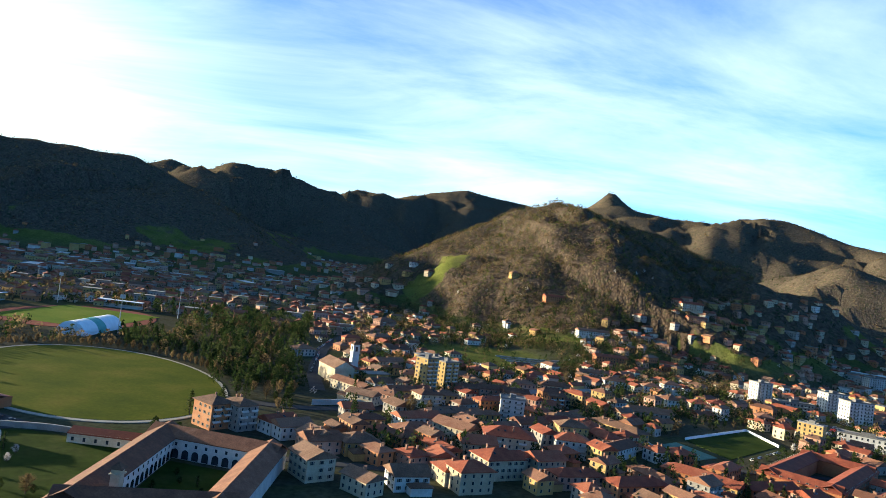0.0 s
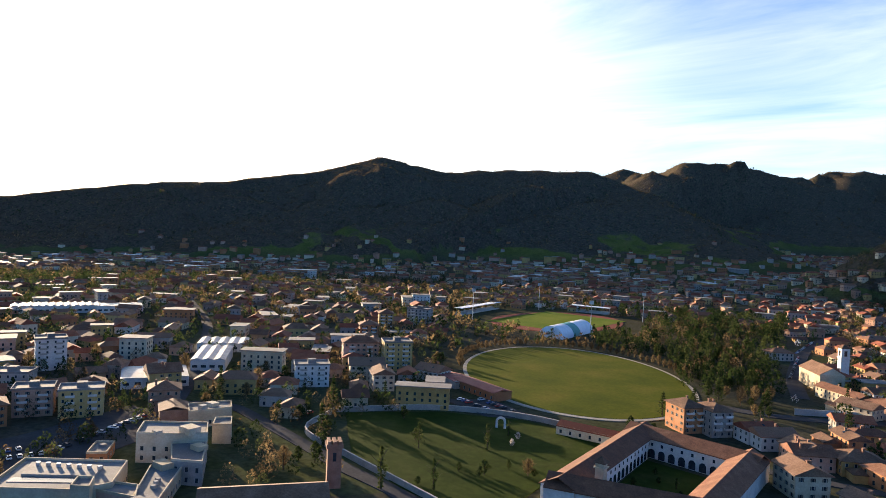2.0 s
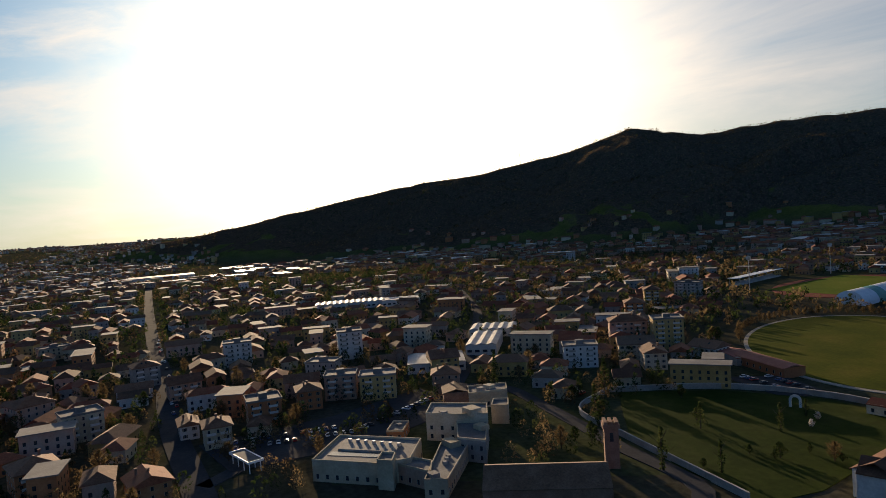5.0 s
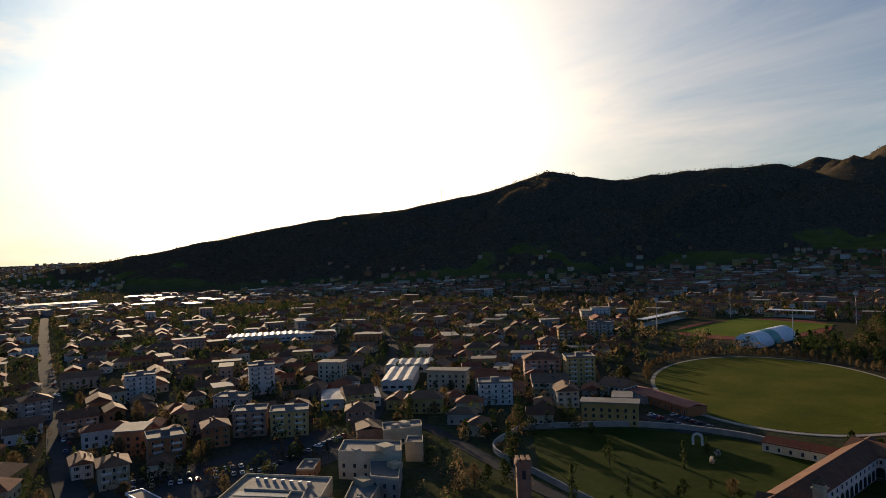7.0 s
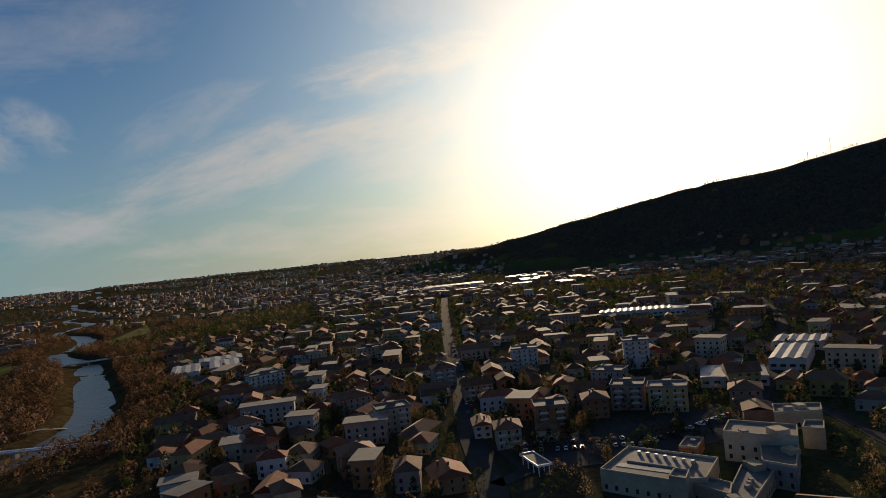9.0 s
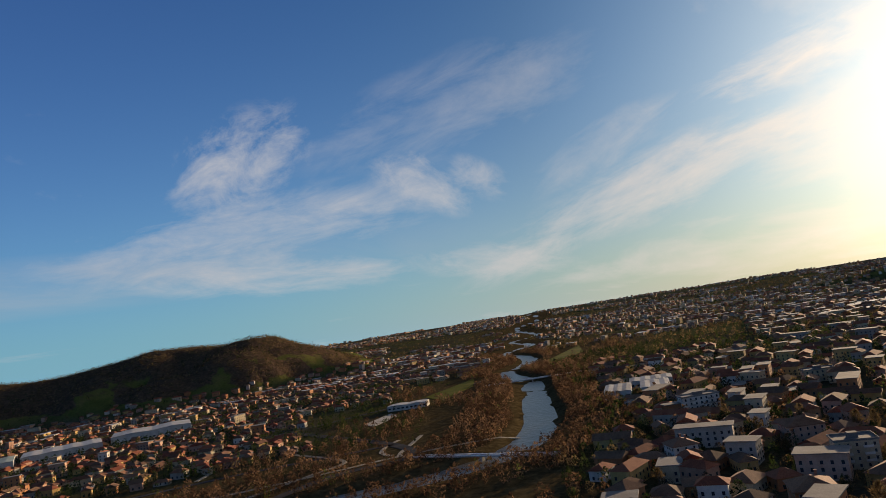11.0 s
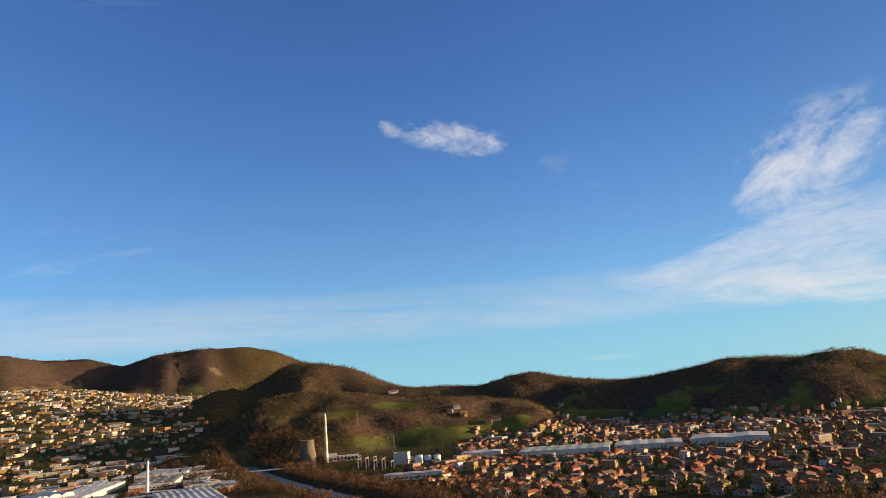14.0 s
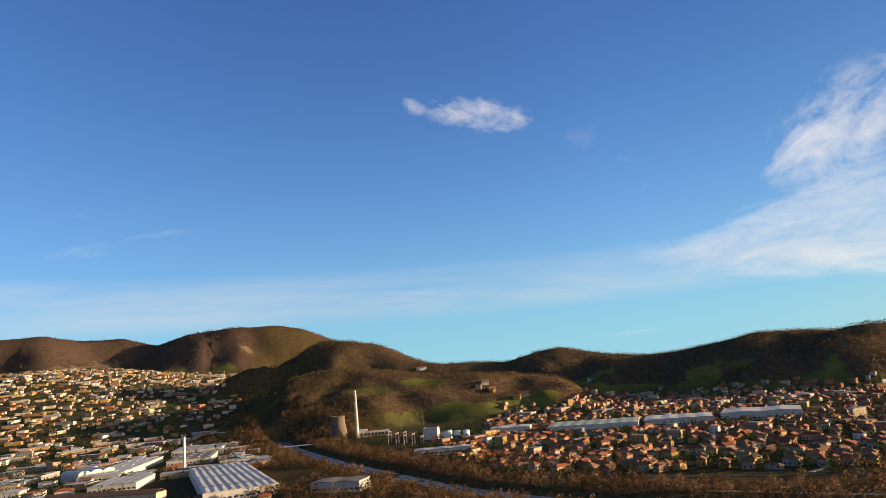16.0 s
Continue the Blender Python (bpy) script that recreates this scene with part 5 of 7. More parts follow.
def brick_church():
    root = empty("brick_hall", pose(0, 0, 0), "long brick hall with a weathered tile roof", "building")
    bw, br = bmesh.new(), bmesh.new()
    wing(bw, br, -174, 119, -150, 149, 20, 8, 3.5)
    part("body", bw, BRICK, root)
    part("roof", br, TILE_BROWN, root)
    t = empty("brick_tower", pose(-168, 169, -3, 0, 0, 50), "square old brick tower with a corbelled top", "tower")
    bm = bmesh.new()
    box(bm, -2.4, 2.4, -2.4, 2.4, -2, 17)
    box(bm, -2.9, 2.9, -2.9, 2.9, 17, 18.4)
    for sx in (-2.5, -0.6, 1.3):
        box(bm, sx, sx + 1.1, -2.95, 2.95, 18.4, 19.4)
    part("shaft", bm, BRICK, t)
    for turn in (0, 90, 180, 270):
        bm = bmesh.new()
        box(bm, -0.6, 0.6, -2.46, -2.2, 12.5, 15.5)
        ob = part("opening", bm, GLASS, t)
        ob.matrix_basis = pose(0, 0, 0, 0, 0, turn)
    taken.extend([(-170, 124, 15), (-154, 144, 15), (-168, 169, 6)])


brick_church()


def saw_shed(x, y, rot, w, l, h, bays, mat, label):
    """A factory hall with a row of shallow ridged bays."""
    root = empty("factory_hall", pose(x, y, ground_z(x, y), 0, 0, rot), label, "factory", "factory halls")
    bm = bmesh.new()
    box(bm, -w / 2, w / 2, -l / 2, l / 2, -3, h)
    part("body", bm, WHITE, root)
    bay = w / bays
    for i in range(bays):
        bm = bmesh.new()
        x0 = -w / 2 + i * bay
        p = [(x0 - 0.01, h), (x0 + bay / 2, h + bay * (0.14 if bay < 7 else 0.07 if bay < 11 else 0.03)), (x0 + bay + 0.01, h)]
        a = [bm.verts.new((q[0], -l / 2 - 0.6, q[1])) for q in p]
        b = [bm.verts.new((q[0], l / 2 + 0.6, q[1])) for q in p]
        bm.faces.new((a[0], a[1], b[1], b[0]))
        bm.faces.new((a[1], a[2], b[2], b[1]))
        bm.faces.new(a[::-1])
        bm.faces.new(b)
        bm.faces.new((a[0], b[0], b[2], a[2]))
        bay_roof = part("roof_bay", bm, mat, root)
        if l > 100 and w < 90:
            # low roof lights along the middle of the bay
            for k in range(3):
                bm = bmesh.new()
                cy, zz = (k + 0.5) / 3 * l - l / 2, h + bay * (0.045 if bay < 11 else 0.02)
                box(bm, x0 + bay * 0.62, x0 + bay * 0.84, cy - l * 0.035, cy + l * 0.035, zz - 0.6, zz + 0.35)
                part("roof_light", bm, SHEET if mat == LIGHT_SHEET else LIGHT_SHEET, bay_roof)
    n = int(w / 5)
    for i in range(n):
        bm = bmesh.new()
        cx = -w / 2 + (i + 0.5) * w / n
        box(bm, cx - 1.5, cx + 1.5, -l / 2 - 0.06, -l / 2 + 0.1, 2.0, 3.6)
        part("window_band", bm, GLASS, root)
    taken.append((x, y, math.hypot(w, l) / 2 * 0.8))


saw_shed(-374, 264, 48, 20, 48, 7, 3, SHEET, "white factory hall with ridged sheet roof bays")
saw_shed(-412, 300, 48, 34, 26, 6, 5, SHEET, "pale factory hall with a saw-toothed roof")
saw_shed(-350, 210, 60, 34, 30, 6, 3, SHEET, "grey workshop with ridged sheet roof")
saw_shed(-668, 300, 66, 74, 26, 7, 12, SHEET, "long white factory hall with a glinting roof")
saw_shed(-640, 345, 66, 40, 22, 7, 3, SHEET, "white factory hall with a shallow roof")
saw_shed(-1480, 250, 80, 130, 60, 9, 8, SHEET, "large grey factory hall at the edge of the plain")
saw_shed(-650, -110, 100, 26, 52, 7, 3, SHEET, "pale blue-roofed shed near the river")
saw_shed(-640, -142, 100, 24, 52, 7, 3, SHEET, "white warehouse with ridged roof near the river")
saw_shed(-690, -120, 100, 40, 30, 7, 4, SHEET, "grey warehouse with glazed roof near the river")
saw_shed(10, -790, 186, 66, 250, 9, 9, LIGHT_SHEET, "huge white warehouse with a ridged sheet roof")
saw_shed(124, -880, 172, 50, 80, 8, 5, SHEET, "white works halls with ridged roofs")
saw_shed(150, -1080, 172, 50, 220, 8, 4, LIGHT_SHEET, "row of long white works halls")
saw_shed(62, -1130, 176, 60, 110, 8, 4, FLATROOF, "long grey works hall with roof lights")
saw_shed(60, -1290, 176, 80, 90, 8, 5, SHEET, "white works hall among trees")
saw_shed(-490, -905, 146, 125, 80, 10, 8, GREEN_SHEET, "long factory hall with a green ribbed roof")
saw_shed(-592, -850, 144, 90, 70, 10, 4, LIGHT_SHEET, "long white factory hall")
saw_shed(-690, -800, 138, 100, 70, 11, 2, LIGHT_SHEET, "white factory hall with a sloping roof")
saw_shed(-400, -1000, 152, 60, 40, 9, 2, LIGHT_SHEET, "white works hall below the hillside")
saw_shed(-240, -830, 164, 70, 24, 7, 3, SHEET, "white office and works building by the river")
saw_shed(-88, -640, 148, 46, 26, 9, 2, FLATROOF, "office building with dark panels on its flat roof")
saw_shed(-702, -398, 108, 46, 20, 6, 2, LIGHT_SHEET, "white barn on the river meadow")
sheet("river_field", [(-1044, -335), (-1140, -362), (-1440, -385), (-1240, -325)], LAWN, 0.5, 0.8, "green field beside the river", "grass")
sheet("river_lawn", [(-743, -376), (-788, -421), (-965, -428), (-862, -384)], LAWN, 0.5, 0.8, "green strip of meadow beside the river", "grass")
sheet("gravel_lot", [(-590, -377), (-606, -399), (-670, -404), (-646, -380)], CONCRETE, 0.45, 0.8, "pale empty lot beside the barn", "car park")
taken += [(-630, -390, 26), (-655, -392, 20), (-800, -400, 30), (-860, -405, 35), (-920, -412, 30), (-1120, -350, 50), (-1220, -350, 50), (-1320, -365, 50)]


def power_station():
    root = empty("power_chimney", pose(-200, -1215, ground_z(-200, -1215)), "very tall pale concrete chimney with faint bands", "chimney")
    h = 82
    for i in range(8):
        bm = bmesh.new()
        r0, r1 = 3.6 - 1.5 * i / 8, 3.6 - 1.5 * (i + 1) / 8
        prism(bm, circle(r0, 20), h * i / 8 - (3 if i == 0 else 0), h * (i + 1) / 8, 0, circle(r1, 20))
        part("band", bm, WHITE if i % 2 else CREAM, root)
    tower = empty("cooling_tower", pose(-172, -1240, ground_z(-172, -1240)), "tapered brown concrete cooling tower", "cooling tower")
    bm = bmesh.new()
    n = 28
    prof = [(17, -3), (15.2, 8), (13.0, 18), (11.8, 27), (11.6, 32), (12.0, 38)]
    rings = [[bm.verts.new((x, y, z)) for x, y in circle(r, n)] for r, z in prof] + [[bm.verts.new((x, y, z)) for x, y in circle(r - 0.6, n)] for r, z in prof[::-1]]
    for a, b in zip(rings[:-1], rings[1:]):
        for i in range(n):
            bm.faces.new((a[i], a[(i + 1) % n], b[(i + 1) % n], b[i]))
    part("shell", bm, COOLING, tower)
    hall = empty("turbine_hall", pose(-232, -1225, ground_z(-232, -1225), 0, 0, 168), "white power station hall beside the chimney", "building")
    bm = bmesh.new()
    box(bm, -26, 26, -8, 8, -3, 9)
    box(bm, -26, -12, -8, 8, 9, 13)
    part("body", bm, WHITE, hall)
    for i in range(8):
        bm = bmesh.new()
        box(bm, -24 + i * 6.2, -20 + i * 6.2, -8.08, -7.8, 2.5, 6.5)
        part("window_band", bm, GLASS, hall)


power_station()


def bridge(x0, y0, x1, y1, w):
    root = empty("bridge", pose(0, 0, 0), "white concrete road bridge over the river", "bridge")
    d = Vector((x1 - x0, y1 - y0, 0))
    yaw = math.atan2(d.y, d.x)
    bm = bmesh.new()
    box(bm, 0, d.length, -w / 2, w / 2, 0.1, 0.9)
    deck = part("deck", bm, CONCRETE, root)
    for s in (-w / 2, w / 2 - 0.3):
        bm = bmesh.new()
        box(bm, 0, d.length, s, s + 0.25, 0.9, 1.5)
        ob = part("railing", bm, WHITE_PAINT, root)
        ob.matrix_basis = pose(x0, y0, 0, 0, 0, math.degrees(yaw))
    deck.matrix_basis = pose(x0, y0, 0, 0, 0, math.degrees(yaw))
    for k in (0.25, 0.5, 0.75):
        bm = bmesh.new()
        box(bm, d.length * k - 0.8, d.length * k + 0.8, -w / 2 + 0.5, w / 2 - 0.5, -8, 0.1)
        ob = part("pier", bm, CONCRETE, root)
        ob.matrix_basis = pose(x0, y0, 0, 0, 0, math.degrees(yaw))


bridge(-432, -246, -412, -134, 5)
bridge(-838, -360, -890, -240, 8)
bridge(-150, -1180, -40, -1205, 9)

long_building("works_office", 176, -770, 68, -712, 16, 9.5, CREAM, TILE_BROWN, "long cream works office with a brown tile roof", "building", 3.0)
long_building("works_store", 150, -690, 60, -640, 18, 8, BRICK, TILE_RED, "long brick works store with a red tile roof", "building", 3.4, False)


long_building("works_store", 128, -652, 40, -604, 18, 8, BRICK, TILE_RED, "long brick works store with a red tile roof and low eaves", "building", 3.4, False)


def barrel_hall(x, y, rot, w, l, h):
    """A works hall under a row of three white barrel vaults."""
    root = empty("barrel_hall", pose(x, y, ground_z(x, y), 0, 0, rot), "white works hall under ribbed barrel vaults", "factory", "factory halls")
    bm = bmesh.new()
    box(bm, -w / 2, w / 2, -l / 2, l / 2, -3, h)
    part("body", bm, WHITE, root)
    n = 10
    for k in range(3):
        bm = bmesh.new()
        c, r = -w / 2 + (k + 0.5) * w / 3, w / 6
        rings = [[bm.verts.new((c - r * math.cos(math.pi * i / n), yy, h + 0.02 + r * 0.55 * math.sin(math.pi * i / n))) for i in range(n + 1)] for yy in (-l / 2 - 0.5, l / 2 + 0.5)]
        for i in range(n):
            bm.faces.new((rings[0][i], rings[0][i + 1], rings[1][i + 1], rings[1][i]))
        bm.faces.new(rings[0])
        bm.faces.new(rings[1][::-1])
        part("vault", bm, LIGHT_SHEET, root)
    taken.append((x, y, math.hypot(w, l) / 2 * 0.8))


barrel_hall(186, -1024, 38, 48, 44, 9)


def slim_chimney(x, y, h):
    root = empty("works_chimney", pose(x, y, ground_z(x, y)), "slim white works chimney with a dark rim", "chimney")
    bm = bmesh.new()
    prism(bm, circle(2.1, 14), -3, h, 0, circle(1.3, 14))
    part("shaft", bm, WHITE_PAINT, root)
    bm = bmesh.new()
    prism(bm, circle(1.55, 14), h + 0.004, h + 1.2)
    part("rim", bm, COOLING, root)


slim_chimney(64, -962, 44)


def storage_tank(x, y, r, h):
    root = empty("storage_tank", pose(x, y, ground_z(x, y)), "white cylindrical storage tank with a domed lid", "tank", "storage tanks")
    bm = bmesh.new()
    prism(bm, circle(r, 20), -2, h)
    part("drum", bm, WHITE_PAINT, root)
    bm = bmesh.new()
    prism(bm, circle(r + 0.1, 20), h + 0.004, h + r * 0.22, 0, circle(r * 0.3, 20))
    part("lid", bm, METAL, root)
    taken.append((x, y, r + 1))


for tank_x, tank_y in ((-300, -1004), (-312, -996), (-324, -988), (-306, -1018)):
    storage_tank(tank_x, tank_y, 5.0, 12)


def gantry(x, y, rot, w, h):
    root = empty("substation_gantry", pose(x, y, ground_z(x, y), 0, 0, rot), "grey steel portal of an electrical substation", "gantry", "substation gantries")
    for sx in (-w / 2, w / 2):
        bm = bmesh.new()
        prism(bm, [(sx - 0.5, -0.5), (sx + 0.5, -0.5), (sx + 0.5, 0.5), (sx - 0.5, 0.5)], -1, h, 0, [(sx - 0.3, -0.3), (sx + 0.3, -0.3), (sx + 0.3, 0.3), (sx - 0.3, 0.3)])
        part("post", bm, METAL, root)
    bm = bmesh.new()
    box(bm, -w / 2 - 1, w / 2 + 1, -0.4, 0.4, h + 0.004, h + 1.0)
    beam = part("beam", bm, METAL, root)
    for k in (-0.3, 0.0, 0.3):
        bm = bmesh.new()
        prism(bm, circle(0.25, 6, k * w, 0), h - 2.2, h - 0.004)
        part("insulator", bm, COOLING, beam)


for k in range(9):
    gantry(-222 - 7 * (k % 5) - 6 * (k // 5), -1052 + 22 * (k % 5) - 26 * (k // 5), 62, 16, 12 + (k % 2) * 3)
taken.append((-240, -1005, 34))


def pylon(x, y, h):
    root = empty("power_pylon", pose(x, y, ground_z(x, y), 0, 0, 40), "tall lattice power pylon on the wooded slope", "pylon", "power pylons")
    bm = bmesh.new()
    feet = [(2.6, 2.6), (-2.6, 2.6), (-2.6, -2.6), (2.6, -2.6)]
    for cx, cy in feet:
        tube(bm, [(cx, cy, -2), (cx * 0.35, cy * 0.35, h * 0.62), (0, 0, h)], [0.20, 0.15, 0.10], 4)
    for k in range(1, 7):
        z = h * 0.62 * k / 7
        q = 1 - 0.65 * k / 7
        for (ax, ay), (bx, by) in zip(feet, feet[1:] + feet[:1]):
            tube(bm, [(ax * q, ay * q, z), (bx * q * 0.9, by * q * 0.9, z + h * 0.08)], [0.08, 0.08], 4)
    part("lattice", bm, COOLING, root)
    for z, reach in ((0.66, 5.5), (0.78, 4.6), (0.90, 3.6)):
        bm = bmesh.new()
        tube(bm, [(-reach, 0, h * z), (0, 0, h * z + 0.8), (reach, 0, h * z)], [0.08, 0.16, 0.08], 4)
        part("crossarm", bm, COOLING, root)


def works_block(x, y, rot, w, l, h):
    root = empty("works_block", pose(x, y, ground_z(x, y), 0, 0, rot), "white windowless works block with a flat roof", "building")
    flat_block(root, "body", [(-w / 2, -l / 2), (w / 2, -l / 2), (w / 2, l / 2), (-w / 2, l / 2)], h, WHITE)
    taken.append((x, y, math.hypot(w, l) / 2))


works_block(-285, -1040, 150, 22, 16, 17)
works_block(-300, -1068, 150, 40, 14, 7)


def court_block(cx, cy, w, l, rot, h):
    """Four red-roofed wings round a narrow court."""
    root = empty("court_building", pose(cx, cy, ground_z(cx, cy), 0, 0, rot), "large ochre building with red tile wings round a court", "building")
    ring = [(-w / 2, -l / 2), (w / 2, -l / 2), (w / 2, l / 2), (-w / 2, l / 2)]
    for a, b in zip(ring, ring[1:] + ring[:1]):
        bw, br = bmesh.new(), bmesh.new()
        d = (Vector(b) - Vector(a)).normalized() * 5
        wing(bw, br, a[0] - d.x, a[1] - d.y, b[0] + d.x, b[1] + d.y, 11, h, 2.8)
        part("wing", bw, ORANGE, root)
        part("wing_roof", br, TILE_RED, root)
        s = Vector((d.y, -d.x)).normalized() * 5.5
        n = int((Vector(b) - Vector(a)).length / 4)
        yaw = math.degrees(math.atan2(d.y, d.x))
        for i in range(n):
            for lvl in range(3):
                p = Vector(a) + (Vector(b) - Vector(a)) * ((i + 0.5) / n) + s
                ob = new("window", WINDOW)
                ob.parent = root
                ob.matrix_basis = pose(p.x, p.y, 2 + lvl * 3, 0, 0, yaw)
    for k in (-0.4, 0, 0.4):
        taken.append((cx + k * w * math.cos(radians(rot)), cy + k * w * math.sin(radians(rot)), l / 2 + 9))


court_block(224, 374, 76, 29, 47, 8)

# playing fields beside the old town
sheet("playing_field", [(178, 448), (246, 508), (246, 464), (190, 408)], MEADOW, 0.3, 0.5, "fenced green playing field", "pitch")
sheet("hard_court", [(148, 420), (168, 438), (182, 408), (150, 384)], COURT, 0.3, 0.5, "green hard court beside the playing field", "pitch")
taken += [(215, 457, 36), (240, 484, 24), (190, 432, 26), (163, 412, 26), (176, 392, 16), (206, 404, 12), (236, 438, 12)]
for wall_run in (((178, 449.5), (246, 509.5), (247.5, 464)), ((144, 421), (147, 383))):
    for (ax, ay), (bx, by) in zip(wall_run, wall_run[1:]):
        bm = bmesh.new()
        side = Vector((-(by - ay), bx - ax)).normalized() * 0.3
        prism(bm, [(ax, ay), (bx, by), (bx + side.x, by + side.y), (ax + side.x, ay + side.y)], -1, 1.8)
        tagged(part("wall", bm, WHITE_PAINT), "long white wall round the playing field", "wall", kind="structure")


sheet("car_park", [(300, 532), (316, 520), (368, 584), (338, 598)], ASPHALT, 0.32, 0.5, "asphalt car park between the apartment blocks", "car park")
taken += [(315, 540, 16), (330, 558, 18), (345, 576, 18)]


# ---- the rest of the town: houses too many to count ----
class Lot:
    """Collects many small solids into one mesh."""

    def __init__(self):
        self.v, self.f, self.s = [], [], []

    def solid(self, pts, faces, slots):
        o = len(self.v)
        self.v += pts
        self.f += [[o + i for i in f] for f in faces]
        self.s += slots

    def house(self, x, y, z, w, l, h, rot, wall, roof, hip, panes=True):
        c, s = math.cos(rot), math.sin(rot)

        def T(px, py, pz):
            return (x + px * c - py * s, y + px * s + py * c, z + pz)
        a, b = w / 2, l / 2
        self.solid([T(*p) for p in ((-a, -b, -4), (a, -b, -4), (a, b, -4), (-a, b, -4), (-a, -b, h), (a, -b, h), (a, b, h), (-a, b, h))], [(0, 1, 5, 4), (1, 2, 6, 5), (2, 3, 7, 6), (3, 0, 4, 7)], [wall] * 4)
        A, B = a + 0.9, b + 0.9
        if hip is None:
            self.solid([T(*p) for p in ((-A, -B, h), (A, -B, h), (A, B, h), (-A, B, h), (-A, -B, h + 0.5), (A, -B, h + 0.5), (A, B, h + 0.5), (-A, B, h + 0.5))], [(4, 5, 6, 7), (0, 1, 5, 4), (1, 2, 6, 5), (2, 3, 7, 6), (3, 0, 4, 7)], [roof] * 5)
        else:
            r = h + B * 0.45
            e = A - B * hip if A > B else 0.5
            self.solid([T(*p) for p in ((-A, -B, h - 0.2), (A, -B, h - 0.2), (A, B, h - 0.2), (-A, B, h - 0.2), (-e, 0, r), (e, 0, r))], [(0, 1, 5, 4), (2, 3, 4, 5), (1, 2, 5), (3, 0, 4)], [roof] * 4)
        if panes:
            for side, length, depth in ((0, w, b), (1, l, a), (2, w, b), (3, l, a)):
                n = max(1, int(length / 3.6))
                for lvl in range(max(1, int(h / 3.1))):
                    for i in range(n):
                        u, zz = (i + 0.5) / n * length - length / 2, 1.7 + lvl * 3.0
                        cc, ss = ((1, 0), (0, 1), (-1, 0), (0, -1))[side]
                        pts = []
                        for dx, dz in ((-0.6, -0.8), (0.6, -0.8), (0.6, 0.8), (-0.6, 0.8)):
                            px, py = u + dx, -depth - 0.05
                            pts.append(T(px * cc - py * ss, px * ss + py * cc, zz + dz))
                        self.solid(pts, [(0, 1, 2, 3)], [9])

    def build(self, name, label, category):
        mats = PLASTER + [TILE, TILE_RED, TILE_BROWN, GLASS, FLATROOF, SHEET, LIGHT_SHEET]
        return tagged(raw(name, self.v, self.f, mats, None, self.s), label, category, kind="stuff")


def clear_of_ways(x, y, gap):
    return float(way_gap(x, y)) > gap and float(sample(BED_MAP, x, y)) > 75


rnd = random.Random(7)
QUARTERS = []
# bearings, distances, spacing, house size, turn, share of flat roofs
QUARTERS.append((-40, 6, 290, 470, 11, 11, 33, 0.02))
QUARTERS.append((-42, 8, 470, 720, 23, 9.5, 33, 0.06))
QUARTERS.append((-45, -13, 680, 1900, 25, 9.5, 33, 0.05))
QUARTERS.append((-12, 0, 640, 1000, 50, 10, 33, 0.0))
QUARTERS.append((-1, 9, 640, 1300, 21, 9.5, 33, 0.0))
QUARTERS.append((4, 34, 760, 2300, 28, 11, 15, 0.12))
QUARTERS.append((36, 62, 330, 1050, 23, 11.5, 40, 0.12))
QUARTERS.append((14, 66, 1050, 2000, 40, 10, 30, 0.12))
QUARTERS.append((62, 105, 235, 1000, 23, 11, 75, 0.16))
QUARTERS.append((62, 92, 1000, 1700, 30, 11, 80, 0.2))
QUARTERS.append((76, 132, 1500, 4850, 38, 8.5, 90, 0.25))
QUARTERS.append((86, 104, 260, 520, 20, 10, 110, 0.15))
QUARTERS.append((121, 164, 600, 1020, 17.5, 8.2, 118, 0.05))
QUARTERS.append((120, 160, 1020, 1750, 24, 8.5, 118, 0.05))
QUARTERS.append((108, 128, 1100, 3200, 30, 11, 120, 0.2))
QUARTERS.append((174, 200, 1200, 3800, 47, 9.6, 175, 0.22))
QUARTERS.append((178, 205, 560, 1200, 40, 9.5, 175, 0.16))
QUARTERS.append((14, 62, 1450, 2150, 46, 9, 30, 0.04))
cells = {}
for bx, by, br in taken:
    for i in range(int((bx - br) // 40), int((bx + br) // 40) + 1):
        for j in range(int((by - br) // 40), int((by + br) // 40) + 1):
            cells.setdefault((i, j), []).append((bx, by, br))


def spot_free(x, y, r):
    i, j = int(x // 40), int(y // 40)
    for di in (-1, 0, 1):
        for dj in (-1, 0, 1):
            for a, b, c in cells.get((i + di, j + dj), ()):
                if (x - a) ** 2 + (y - b) ** 2 < (r + c) ** 2:
                    return False
    return True


def claim(x, y, r):
    for i in range(int((x - r) // 40), int((x + r) // 40) + 1):
        for j in range(int((y - r) // 40), int((y + r) // 40) + 1):
            cells.setdefault((i, j), []).append((x, y, r))


def open_land(x, y):
    """Ground kept free of houses: the park behind the oval, the river meadows, the far side of the yard."""
    d, az = math.hypot(x, y), math.degrees(math.atan2(-x, y)) % 360
    for cx, cy, rx, ry, turn in CLEARINGS[:3]:
        c, s = math.cos(radians(turn)), math.sin(radians(turn))
        if math.hypot(((x - cx) * c + (y - cy) * s) / rx, ((y - cy) * c - (x - cx) * s) / ry) < 1.05:
            return True
    if 9 < az < 24 and 455 < d < 800:
        return True
    if 24 < az < 36 and 420 < d < 780:
        return True
    if 88 < az < 128 and d < 900 and y < -60 - 0.25 * abs(x) and x > -1000:
        return True
    if 76 < az < 132 and d > 1300 and fbm(np.array([x]), np.array([y]), 420, 3, 61)[0] > 0.09:
        return True
    if 62 < az < 76 and 640 < d < 1300 and fbm(np.array([x]), np.array([y]), 300, 2, 50)[0] > -0.05:
        return True
    return False


